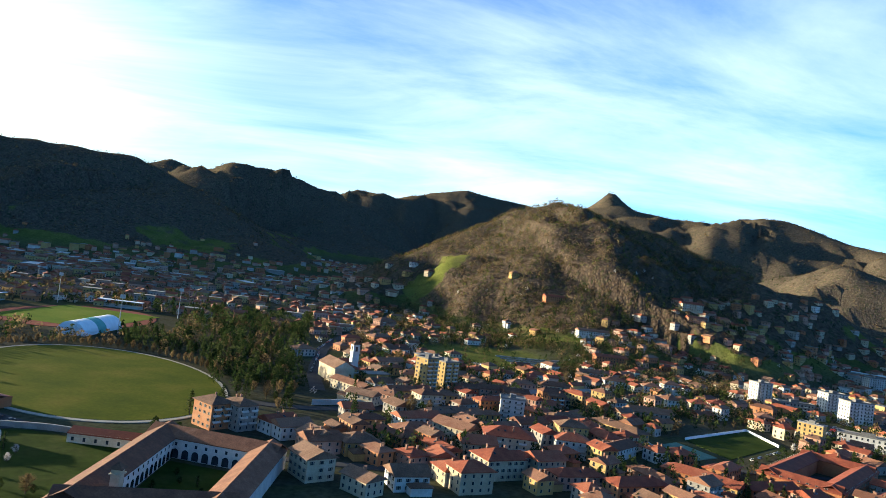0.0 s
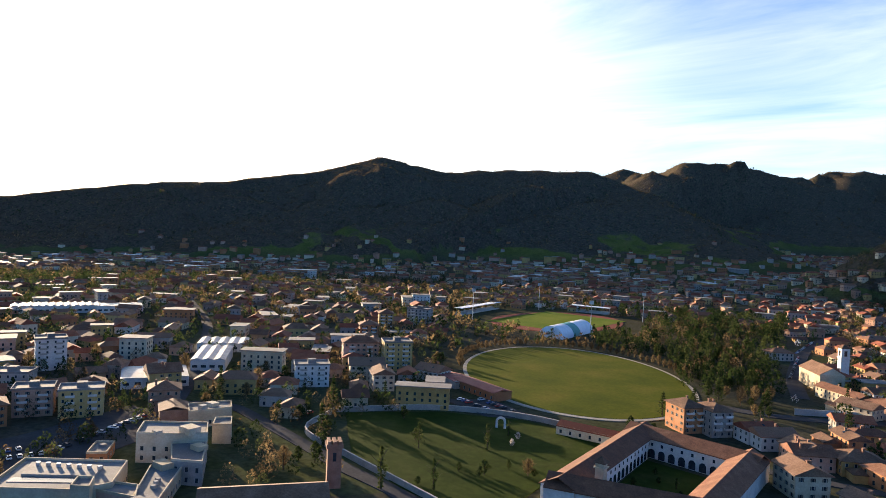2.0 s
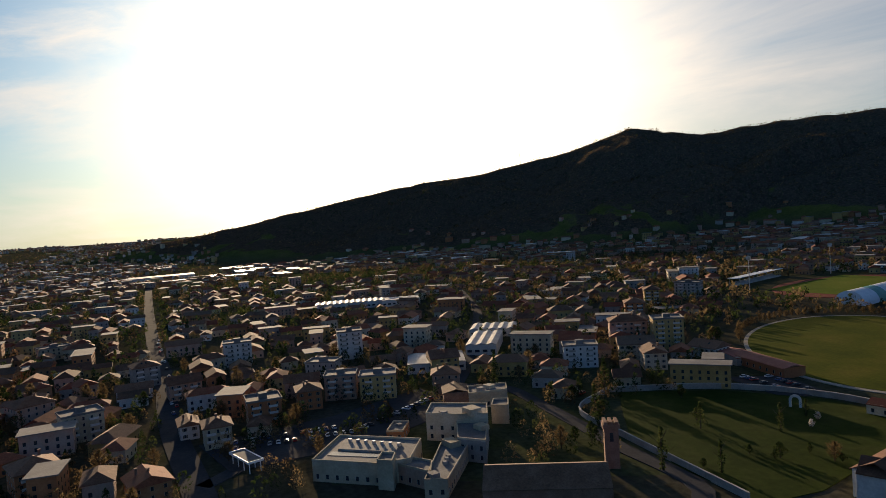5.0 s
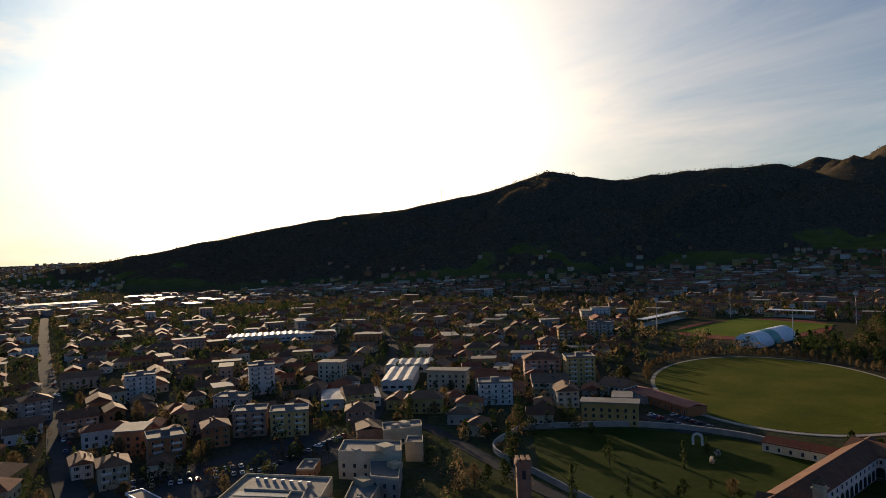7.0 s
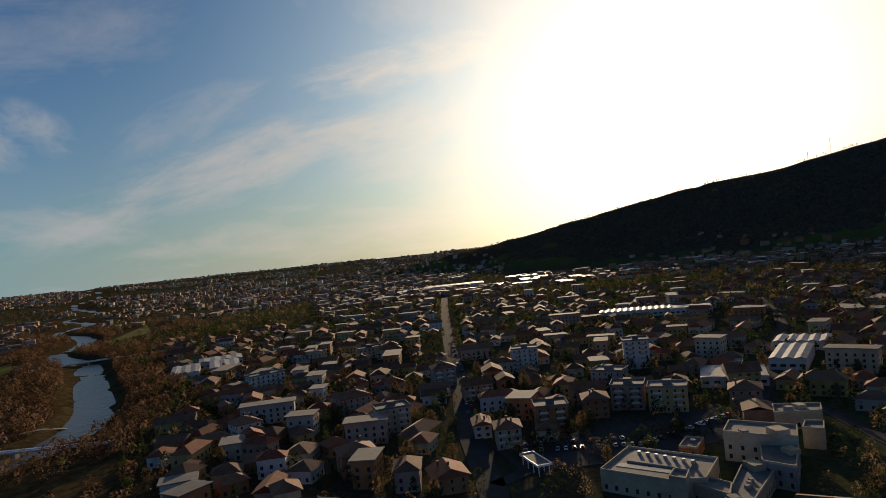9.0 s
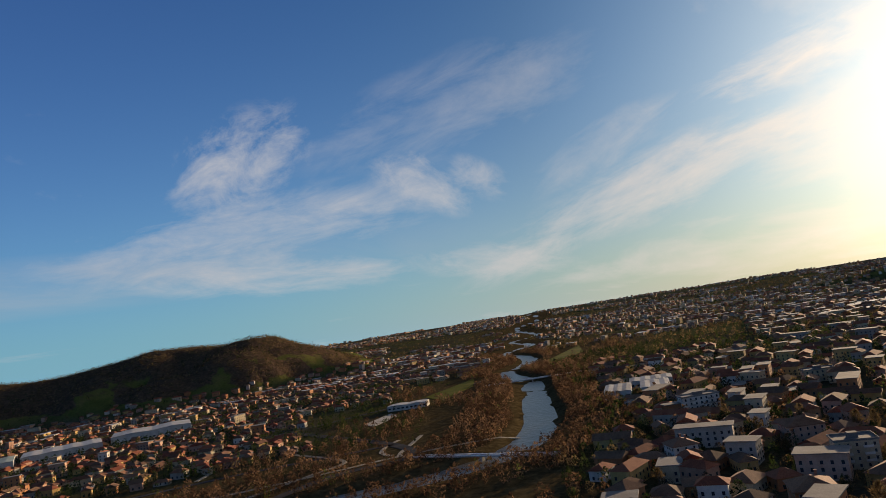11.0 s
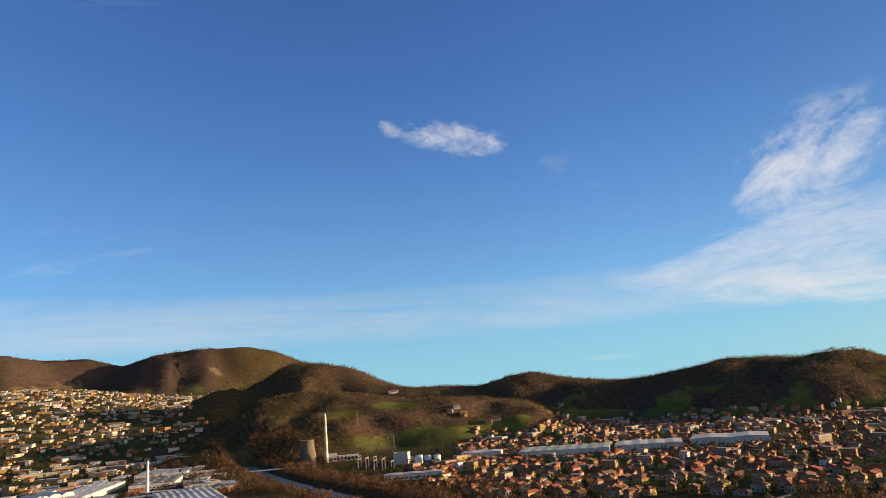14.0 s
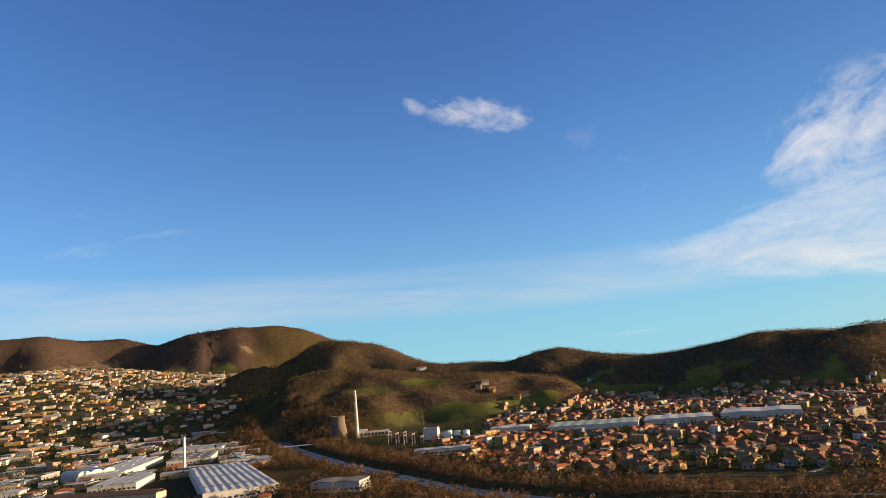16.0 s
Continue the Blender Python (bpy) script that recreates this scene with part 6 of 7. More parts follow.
town = Lot()
things_left = 130
placed = 0
for a0, a1, d0, d1, gap, size, turn, flat_share in QUARTERS:
    area = radians(a1 - a0) * (d1 ** 2 - d0 ** 2) / 2
    for k in range(int(area / gap ** 2 * 1.5)):
        az = radians(rnd.uniform(a0, a1))
        d = math.sqrt(rnd.uniform(d0 ** 2, d1 ** 2))
        x, y = -math.sin(az) * d, math.cos(az) * d
        w, l = size * rnd.choice((rnd.uniform(0.85, 1.5), rnd.uniform(1.0, 2.3))), size * rnd.uniform(0.75, 1.15)
        if gap == 11 and rnd.random() < 0.45:
            w, l = size * rnd.uniform(2.0, 3.6), size * rnd.uniform(0.8, 1.05)      # long rows of the old town
        r = math.hypot(w, l) / 2 * (0.68 if d < 470 and -40 < math.degrees(az) < 6 else 0.80)
        if open_land(x, y) or not spot_free(x, y, r):
            continue
        hill = float(sample(HILL_MAP, x, y))
        hamlet = math.degrees(az) < -12 and d < 1500
        reach = min(95, 30 + 5.5 * max(0, -12 - math.degrees(az))) + 50 * value_noise(np.array([x / 130]), np.array([y / 130]), 8)[0]
        if hill > (reach if hamlet else 26 if az > 2.0 and az < 2.95 else 70) or rnd.random() < hill / (260 if hamlet else 25 if 9 < math.degrees(az) < 70 and gap != 46 else 60) or not clear_of_ways(x, y, r + 1.0):
            continue
        claim(x, y, r)
        storeys = rnd.choice((2, 2, 2, 3) if d < 560 else (1, 2, 2) if az > 2.0 else (1, 2, 2, 2, 3))
        flat = rnd.random() < flat_share
        if flat:
            storeys += rnd.choice((0, 1, 2))
            w *= 1.3
        rot = turn + rnd.choice((0, 90)) + rnd.gauss(0, 9)
        wall = rnd.choices(range(6), (4, 5, 1.6, 5, 2.5, 6) if 2.0 < az < 2.97 else (6, 3, 4, 3, 4, 2) if az >= 2.97 else (4, 5, 1.4, 5, 2, 5))[0]
        roof = rnd.choices((TILE, TILE_RED, TILE_BROWN), (5, 5, 2))[0]
        if d < 620 and things_left > 0 and not (88 < math.degrees(az) < 170):
            things_left -= 1
            house(round(x), round(y), round(w), round(l), storeys, round(rot), PLASTER[wall], FLATROOF if flat else roof, "flat" if flat else rnd.choice(("hip", "gable")))
            continue
        h = storeys * 2.8
        south = az > radians(170)
        big = d > (700 if south else 1300) and hill < 6 and rnd.random() < (0.42 if south and d < 1600 else 0.28 if south else 0.08)
        if big:
            w, l, h, flat = w * 2.8, l * 2.0, 6, True
        town.house(x, y, ground_z(x, y), max(w, l), min(w, l), h, radians(rot), wall, (rnd.choice((11, 12)) if big else 10) if flat else {TILE: 6, TILE_RED: 7, TILE_BROWN: 8}[roof], None if flat else rnd.choice((0.0, 0.9)), d < 1600)
        placed += 1
town.build("far_houses", "crowd of plastered houses with clay tile roofs", "houses")


# ---- trees ----
class Grove:
    """Many small crowns of loose leaf clumps, joined."""

    def __init__(self):
        self.v, self.f, self.tone = [], [], []

    def crowns(self, x, y, z, r, h, blades, rng, spread=0.8, conic=None):
        """Crowns at the given places: each a cloud of small triangles in an egg-shaped shell."""
        n = len(x)
        u = rng.random((n, blades))
        phi = rng.random((n, blades)) * 2 * np.pi
        t = rng.random((n, blades)) ** 0.8
        prof = np.sin(np.pi * np.clip(0.12 + 0.85 * t, 0, 1)) ** 0.8
        if conic is not None:
            prof = np.where(conic[:, None], 1.02 - t, prof)
        rad = prof * (0.45 + 0.55 * np.sqrt(u)) * r[:, None]
        cx, cy = x[:, None] + np.cos(phi) * rad, y[:, None] + np.sin(phi) * rad
        cz = z[:, None] + h[:, None] * (0.04 + 0.96 * t)
        size = (r[:, None] * spread * (0.5 + 0.6 * rng.random((n, blades))))
        pts = []
        for k in range(3):
            off = rng.normal(size=(n, blades, 3))
            off /= np.linalg.norm(off, axis=2, keepdims=True)
            off[..., 2] *= 1.1
            pts.append(np.stack([cx, cy, cz], 2) + off * size[..., None])
        v = np.stack(pts, 2).reshape(-1, 3)
        base = sum(len(a) for a in self.v)
        self.v.append(v)
        self.tone.append(np.repeat(rng.random(n) - 0.5, blades * 3))
        self.f.append(base + np.arange(len(v)).reshape(-1, 3))

    def build(self, name, mat, label, category, parent=None, kind="stuff"):
        v, f = np.concatenate(self.v), np.concatenate(self.f)
        me = bpy.data.meshes.new(name)
        me.vertices.add(len(v))
        me.vertices.foreach_set("co", v.astype(np.float32).ravel())
        me.loops.add(f.size)
        me.loops.foreach_set("vertex_index", f.astype(np.int32).ravel())
        me.polygons.add(len(f))
        me.polygons.foreach_set("loop_start", np.arange(0, f.size, 3, dtype=np.int32))
        me.update(calc_edges=True)
        me.attributes.new("tone", "FLOAT", "POINT").data.foreach_set("value", np.concatenate(self.tone).astype(np.float32))
        me.materials.append(mat)
        ob = new(name, me)
        ob.parent = parent
        if label:
            tagged(ob, label, category, kind=kind)
        return ob


def scatter(n, a0, a1, d0, d1, seed, power=2.0):
    rng = np.random.default_rng(seed)
    az = np.radians(rng.uniform(a0, a1, n))
    d = (d0 ** power + (d1 ** power - d0 ** power) * rng.random(n)) ** (1 / power)
    return -np.sin(az) * d, np.cos(az) * d, rng


bare, green, light = Grove(), Grove(), Grove()
# woods on the slopes: bare, with evergreens among them
for a0, a1, d0, d1, n in ((-40, 80, 650, 4700, 60000), (118, 205, 1200, 4700, 42000)):
    x, y, rng = scatter(n, a0, a1, d0, d1, 11 + n, 1.3)
    near_hill = (np.arctan2(-x, y) < 0.1) & (np.arctan2(-x, y) > -0.44) & (np.hypot(x, y) < 2050)
    keep = (rng.random(n) < wood_cover(x, y) * 0.95) & ~near_hill
    x, y = x[keep], y[keep]
    z, d = sample(HEIGHT_MAP, x, y), np.hypot(x, y)
    r = (2.0 + 1.9 * rng.random(len(x))) * (0.65 + d / 4600)
    ever = (fbm(x, y, 160, 2, 77) + 0.35 * (rng.random(len(x)) - 0.5) > 0.24) & (d < 2600)
    bare.crowns(x[~ever], y[~ever], z[~ever] - 2.0, r[~ever], r[~ever] * 1.15, 9, rng, 0.6)
    green.crowns(x[ever], y[ever], z[ever], r[ever] * 0.8, r[ever] * 2.6, 9, rng, 0.65, rng.random(ever.sum()) < 0.5)


def grow(grove, n, a0, a1, d0, d1, seed, rmin, rmax, tall, blades, conic=0.0, houses=True, gap=3.0, near_river=None, high=1e9, spread=0.5, wooded=False):
    x, y, rng = scatter(n, a0, a1, d0, d1, seed)
    ok = []
    bed, ways, rise = sample(BED_MAP, x, y), way_gap(x, y), sample(HILL_MAP, x, y)
    for i in range(n):
        if near_river is not None:
            good = near_river[0] < bed[i] < near_river[1]
        else:
            good = bed[i] > 40
        good = good and spot_free(x[i], y[i], gap * 0.6)
        good = good and ways[i] > 1.5 and rise[i] < high
        ok.append(good)
    ok = np.array(ok)
    ok &= (in_clearing(x, y, 0.0, 3) < 0.3) | (rng.random(n) < 0.07)
    if wooded:
        ok &= wood_cover(x, y) > 0.45
    x, y = x[ok], y[ok]
    r = rng.uniform(rmin, rmax, len(x))
    grove.crowns(x, y, sample(HEIGHT_MAP, x, y), r, r * tall, blades, rng, spread, rng.random(len(x)) < conic)


grow(green, 330, 9.5, 24, 440, 900, 101, 3.4, 6.2, 2.4, 130, 0.35, spread=0.26)
grow(green, 380, 4, 26, 450, 1000, 181, 1.8, 3.6, 2.4, 80, 0.5, spread=0.30)
grow(bare, 230, 11, 27, 460, 800, 102, 2.6, 4.6, 2.5, 90, spread=0.26)
grow(green, 260, 24, 40, 500, 1000, 121, 2.0, 4.2, 2.6, 30, 0.4)
grow(bare, 420, 22, 44, 480, 1100, 122, 2.6, 4.6, 2.3, 30)
grow(bare, 600, -40, 5, 320, 800, 123, 1.8, 3.4, 2.3, 30)
grow(green, 2000, -40, 5, 300, 800, 124, 1.4, 3.2, 2.6, 30, 0.5)
grow(green, 420, -38, 6, 320, 660, 151, 2.4, 4.4, 2.8, 90, 0.4, spread=0.28)
grow(green, 1500, -40, 62, 480, 1300, 103, 1.8, 3.6, 2.8, 22, 0.5)
grow(bare, 900, -40, 66, 480, 1600, 104, 2.2, 4.0, 2.3, 20)
grow(green, 800, 36, 108, 230, 520, 165, 1.8, 3.8, 2.5, 110, 0.35, spread=0.24)
grow(bare, 620, 36, 108, 230, 520, 166, 1.9, 3.6, 2.4, 100, spread=0.22)
grow(green, 3600, 36, 108, 520, 1200, 105, 2.0, 4.4, 2.4, 30, 0.35, spread=0.42)
grow(bare, 3000, 36, 108, 520, 1500, 106, 2.2, 4.4, 2.2, 26, spread=0.42)
grow(bare, 11000, 76, 132, 1100, 4000, 107, 2.5, 5.5, 1.5, 6)
grow(green, 13000, 76, 132, 1000, 4000, 161, 2.0, 5.0, 1.7, 6)
def riverside(grove, n, seed, reach, rmin, rmax, tall, blades, span=(0.12, 0.80)):
    """Brush and trees along both banks."""
    rng = np.random.default_rng(seed)
    line = np.array([(p.x, p.y) for p in curve_points(RIVER, 20)])
    line = line[np.hypot(line[:, 0], line[:, 1]) < 1500]
    k = rng.integers(0, len(line), n)
    off = rng.normal(size=(n, 2))
    off /= np.linalg.norm(off, axis=1, keepdims=True)
    p = line[k] + off * rng.uniform(20, reach, (n, 1))
    ok = (sample(BED_MAP, p[:, 0], p[:, 1]) > 24) & (way_gap(p[:, 0], p[:, 1]) > 2)
    ok &= (sample(BED_MAP, p[:, 0], p[:, 1]) < 70) | (fbm(p[:, 0], p[:, 1], 90, 2, 90) > -0.05)
    ok &= np.array([spot_free(a, b, 2.0) for a, b in p])
    p = p[ok]
    r = rng.uniform(rmin, rmax, len(p))
    grove.crowns(p[:, 0], p[:, 1], sample(HEIGHT_MAP, p[:, 0], p[:, 1]), r, r * tall, blades, rng, 0.34)


brush = Grove()
riverside(brush, 12000, 108, 200, 2.2, 4.2, 2.5, 44)
riverside(brush, 7000, 118, 240, 1.0, 2.2, 1.8, 22)
row = np.linspace(0, 1, 30)
row_rng = np.random.default_rng(5)
row_x, row_y = -519 - 129 * row, -252 - 31 * row + row_rng.normal(size=30) * 2
brush.crowns(row_x, row_y, sample(HEIGHT_MAP, row_x, row_y), np.full(30, 1.7), 12 + 2 * row_rng.random(30), 60, row_rng, 0.45)
riverside(light, 380, 109, 130, 1.6, 2.8, 3.8, 40)
grow(green, 5200, 118, 200, 560, 1900, 110, 1.6, 3.4, 2.6, 16, 0.4, high=25)
grow(bare, 3600, 118, 205, 560, 2600, 111, 1.8, 3.8, 2.3, 14, high=25)
grow(green, 2600, 120, 166, 590, 1250, 143, 2.2, 4.0, 2.4, 40, 0.3, high=25, spread=0.34)
grow(green, 9000, 172, 207, 700, 3800, 141, 2.4, 5.4, 2.2, 8, 0.3, high=30)
grow(bare, 4000, 172, 207, 700, 3800, 142, 2.4, 5.0, 1.8, 8, high=30)
# woods on the hills across the river and on the flank under the sun
grow(bare, 30000, 122, 176, 1150, 2600, 171, 2.2, 4.2, 1.7, 10, spread=0.42, wooded=True)
grow(green, 1800, 122, 176, 1150, 2600, 172, 2.0, 3.6, 2.2, 12, 0.4, spread=0.42, wooded=True)
grow(bare, 9000, 14, 70, 1150, 2500, 173, 2.6, 4.8, 1.7, 8, spread=0.45, wooded=True)
grow(green, 5000, 166, 198, 2600, 4300, 183, 3.5, 6.5, 1.3, 6, spread=0.5, wooded=True)
# the sunlit hill beside the town
grow(bare, 14000, -25, 6, 690, 2050, 131, 2.4, 5.2, 1.9, 32, spread=0.27)
grow(green, 1500, -34, 6, 620, 1500, 182, 1.8, 3.8, 2.3, 34, 0.4, high=90, spread=0.34)
grow(green, 900, -18, 4, 740, 1100, 184, 2.4, 4.4, 2.9, 60, 0.6, spread=0.30)
grow(light, 2400, -25, 5, 660, 1700, 133, 2.4, 4.4, 1.8, 30, spread=0.3)
grow(green, 1300, -25, 5, 640, 1800, 132, 2.2, 4.4, 2.6, 36, 0.4, spread=0.32)
grow(green, 160, -16, -10, 1300, 1650, 134, 1.8, 3.4, 2.4, 30, 0.5, spread=0.32)
blossom = Grove()
grow(blossom, 110, -32, 9, 420, 1150, 135, 1.6, 3.0, 1.9, 30)
blossom.build("blossom_trees", BLOSSOM, "white blossoming trees scattered over the gardens", "trees")
grow(bare, 420, 24, 62, 620, 1200, 112, 3.0, 5.0, 2.3, 22)
brush.build("riverside_brush", BRUSH, "brown leafless brush and trees along the river", "trees")
bare.build("bare_woodland", BARE, "brown leafless woodland and hedges over the valley", "trees")
green.build("evergreen_trees", EVERGREEN, "dark evergreen trees among the houses and slopes", "trees")
light.build("poplar_trees", SPRING, "young pale-leaved poplars along the river", "trees")


# ---- single trees near the camera ----
def single_tree(name, kind, label, seed):
    """A tree with a tapered trunk, limbs and a loose crown, at the origin."""
    rng = random.Random(seed)
    root = empty(name, pose(0, 0, -200), label, "tree", "garden and street trees")
    tall = {"cedar": 15, "cypress": 13, "round": 9, "bare": 11, "blossom": 6}[kind]
    bm = bmesh.new()
    tube(bm, [(0, 0, -1), (0.1, 0, tall * 0.3), (-0.1, 0.1, tall * 0.62), (0, 0, tall * 0.9)], [0.34, 0.26, 0.16, 0.04])
    tips = []
    for k in range(9 if kind in ("bare", "round", "blossom") else 6):
        z0 = tall * rng.uniform(0.25, 0.7)
        a, reach = rng.uniform(0, 6.3), tall * rng.uniform(0.18, 0.34)
        tip = Vector((math.cos(a) * reach, math.sin(a) * reach, z0 + reach * (0.9 if kind != "cedar" else 0.15)))
        tube(bm, [(0, 0, z0), tip * 0.55 + Vector((0, 0, z0 * 0.45 + 0.2)), tip], [0.13, 0.08, 0.03], 5)
        tips.append(tip)
    part("trunk", bm, BARK, root)
    v, f = [], []
    blades = {"cedar": 420, "cypress": 320, "round": 420, "bare": 520, "blossom": 260}[kind]
    for k in range(blades):
        t = rng.random() ** 0.85
        if kind == "cedar":
            rad, z = (1 - t) * tall * 0.26 + 0.2, tall * (0.12 + 0.9 * t)
            z = round(z / 1.3) * 1.3 + rng.uniform(-0.2, 0.2)
        elif kind == "cypress":
            rad, z = math.sin(math.pi * min(1, 0.15 + 0.85 * t)) * tall * 0.12 + 0.1, tall * (0.06 + 0.96 * t)
        else:
            rad, z = math.sin(math.pi * (0.12 + 0.82 * t)) * tall * 0.36, tall * (0.24 + 0.80 * t)
        a = rng.uniform(0, 2 * math.pi)
        lump = 0.75 + 0.3 * math.sin(3 * a + seed) * math.sin(5 * t + seed)
        rr = rad * lump * math.sqrt(rng.uniform(0.15, 1))
        c = Vector((math.cos(a) * rr, math.sin(a) * rr, z))
        o = len(v)
        if kind == "bare":
            d = (Vector((math.cos(a), math.sin(a), rng.uniform(0.4, 1.6)))).normalized() * rng.uniform(1.2, 2.4)
            s = Vector((rng.uniform(-1, 1), rng.uniform(-1, 1), rng.uniform(-1, 1))) * 0.16
            v += [c - d * 0.5 - s, c - d * 0.5 + s, c + d * 0.5]
            f.append((o, o + 1, o + 2))
        else:
            size = rng.uniform(0.35, 0.85) * (0.8 if kind == "blossom" else 1)
            for j in range(3):
                w = Vector((rng.gauss(0, 1), rng.gauss(0, 1), rng.gauss(0, 0.8))).normalized() * size
                v.append(c + w)
            f.append((o, o + 1, o + 2))
    mat = {"cedar": EVERGREEN, "cypress": EVERGREEN, "round": EVERGREEN, "bare": BARE, "blossom": BLOSSOM}[kind]
    raw("crown", v, f, mat, root)
    return root


TREES = [
    single_tree("cedar_tree", "cedar", "tall dark cedar with layered branches", 1),
    single_tree("cypress_tree", "cypress", "slim dark green cypress", 2),
    single_tree("evergreen_tree", "round", "round dark evergreen garden tree", 3),
    single_tree("bare_tree", "bare", "leafless brown tree with fine twigs", 4),
    single_tree("blossom_tree", "blossom", "small tree in white spring blossom", 5),
    single_tree("bare_tree", "bare", "leafless spreading brown tree", 6),
]


def plant(kind, x, y, size=1.0, turn=0.0):
    m = pose(x, y, ground_z(x, y) - 0.1, 0, 0, turn) @ Matrix.Diagonal((size, size, size * (0.9 + 0.2 * math.sin(x * 3.1 + y)), 1))
    copy_thing(TREES[kind], m)


# the row of pollarded trees along the far side of the oval path
for i in range(46):
    th = math.radians(8 + i * 3.6)
    ox = OVAL_C[0] + 1.10 * (OVAL_A[0] * math.cos(th) + OVAL_B[0] * math.sin(th))
    oy = OVAL_C[1] + 1.10 * (OVAL_A[1] * math.cos(th) + OVAL_B[1] * math.sin(th))
    plant(3 if i % 2 else 5, ox, oy, 0.62 + 0.08 * math.sin(i * 2.3), i * 47)

tree_rng = random.Random(31)
GARDENS = [
    # bearings, distances, how many, kinds
    (10.8, 24, 455, 620, 70, (0, 0, 1, 2, 2)),
    (10, 20, 385, 440, 16, (0, 2, 3)),
    (-34, 6, 320, 640, 46, (1, 2, 3, 4, 0)),
    (34, 60, 300, 520, 26, (2, 3, 3, 0)),
    (60, 104, 235, 480, 44, (2, 3, 3, 5, 1)),
]
for a0, a1, d0, d1, n, kinds in GARDENS:
    made = 0
    for k in range(n * 12):
        if made >= n:
            break
        a, d = radians(tree_rng.uniform(a0, a1)), math.sqrt(tree_rng.uniform(d0 ** 2, d1 ** 2))
        x, y = -math.sin(a) * d, math.cos(a) * d
        if spot_free(x, y, 1.5) and float(way_gap(x, y)) > 2.5:
            claim(x, y, 2.0)
            plant(tree_rng.choice(kinds), x, y, tree_rng.uniform(0.7, 1.15), tree_rng.uniform(0, 360))
            made += 1
for tx, ty, tk in ((-116, 312, 2), (-106, 315, 2), (-148, 262, 4), (-150, 240, 1), (-172, 222, 0), (-180, 230, 2), (-135, 215, 2), (-122, 225, 3), (-205, 252, 2), (-226, 262, 0), (-215, 212, 2), (-196, 178, 2), (-140, 190, 1)):
    plant(tk, tx, ty, 0.8, tx * 7)
# dark conifers along the yard wall and shrubs in the meadow below the cloister
for tx, ty, tk, tsize in ((-208, 201, 0, 1.0), (-202, 197, 1, 1.05), (-236, 214, 2, 1.1), (-240, 222, 0, 0.8), (-193, 168, 5, 0.9), (-190, 181, 2, 0.9), (-154, 178, 1, 1.1), (-144, 211, 2, 0.5), (-135, 212, 2, 0.42), (-131, 226, 2, 0.4), (-120, 226, 2, 0.5), (-147, 190, 2, 0.5), (-154, 264, 1, 0.6), (-145, 252, 4, 0.7), (-114, 351, 0, 1.1), (-105, 374, 0, 1.2)):
    plant(tk, tx, ty, tsize, tx * 11)
for k in range(9):
    plant((2, 3, 2, 1, 2, 4, 3, 2, 2)[k], -90 + (k * 37 % 24), 224 + (k * 53 % 44), 0.42, k * 70)
for proto in TREES:
    for ob in (proto, *proto.children):
        bpy.data.objects.remove(ob)


# ---- parked cars ----
def car_model(paint, words):
    root = empty("car", pose(0, 0, -200), f"parked {words} car on the asphalt", "car", "parked cars")
    bm = bmesh.new()
    side = [(-2.1, 0.35), (2.1, 0.35), (2.15, 0.75), (1.2, 0.92), (-1.95, 0.95), (-2.15, 0.7)]
    a = [bm.verts.new((x, -0.86, z)) for x, z in side]
    b = [bm.verts.new((x, 0.86, z)) for x, z in side]
    bm.faces.new(a)
    bm.faces.new(b[::-1])
    for i in range(6):
        bm.faces.new((a[i], b[i], b[(i + 1) % 6], a[(i + 1) % 6]))
    part("body", bm, paint, root)
    bm = bmesh.new()
    prism(bm, [(-1.8, -0.78), (1.0, -0.78), (1.0, 0.78), (-1.8, 0.78)], 0.9, 1.38, 0, [(-1.35, -0.62), (0.35, -0.62), (0.35, 0.62), (-1.35, 0.62)])
    part("glasshouse", bm, GLASS, root)
    bm = bmesh.new()
    box(bm, -1.35, 0.35, -0.62, 0.62, 1.385, 1.44)
    part("roof_panel", bm, paint, root)
    for wx in (-1.3, 1.35):
        for wy in (-0.78, 0.78):
            bm = bmesh.new()
            tube(bm, [(wx, wy - 0.1, 0.32), (wx, wy + 0.1, 0.32)], [0.32, 0.32], 10)
            part("wheel", bm, RUBBER, root)
    return root


CARS = [car_model(p, w) for p, w in zip(CARPAINT, ("white", "silver", "black", "red", "blue"))]
car_rng = random.Random(5)


def car_row(x0, y0, x1, y1, n, turn=90):
    yaw = math.degrees(math.atan2(y1 - y0, x1 - x0)) + turn
    for i in range(n):
        if car_rng.random() < 0.15:
            continue
        t = (i + 0.5) / n
        x, y = x0 + (x1 - x0) * t, y0 + (y1 - y0) * t
        copy_thing(car_rng.choice(CARS), pose(x, y, ground_z(x, y) + 0.42, 0, 0, yaw + car_rng.gauss(0, 2)))


sheet("car_park", [(-300, 60), (-258, 62), (-250, 120), (-268, 176), (-312, 176), (-298, 120)], ASPHALT, 0.40, 0.6, "asphalt car park beside the hospital", "car park")
sheet("school_yard", [(-214, 296), (-178, 284), (-160, 300), (-196, 316)], ASPHALT, 0.36, 0.6, "asphalt yard beside the school building", "car park")
sheet("station_square", [(372, 610), (430, 590), (445, 640), (388, 660)], ASPHALT, 0.36, 0.6, "large asphalt car park among white blocks", "car park")
car_row(-284, 66, -268, 118, 16)
car_row(-268, 118, -290, 170, 15)
car_row(-292, 68, -278, 118, 15)
car_row(-208, 302, -178, 292, 9)
car_row(-200, 310, -172, 300, 8)
car_row(-82, 515, -94, 625, 16, 0)
car_row(-99, 640, -99, 740, 12, 0)
car_row(310, 535, 346, 588, 14)
car_row(320, 531, 357, 582, 14)
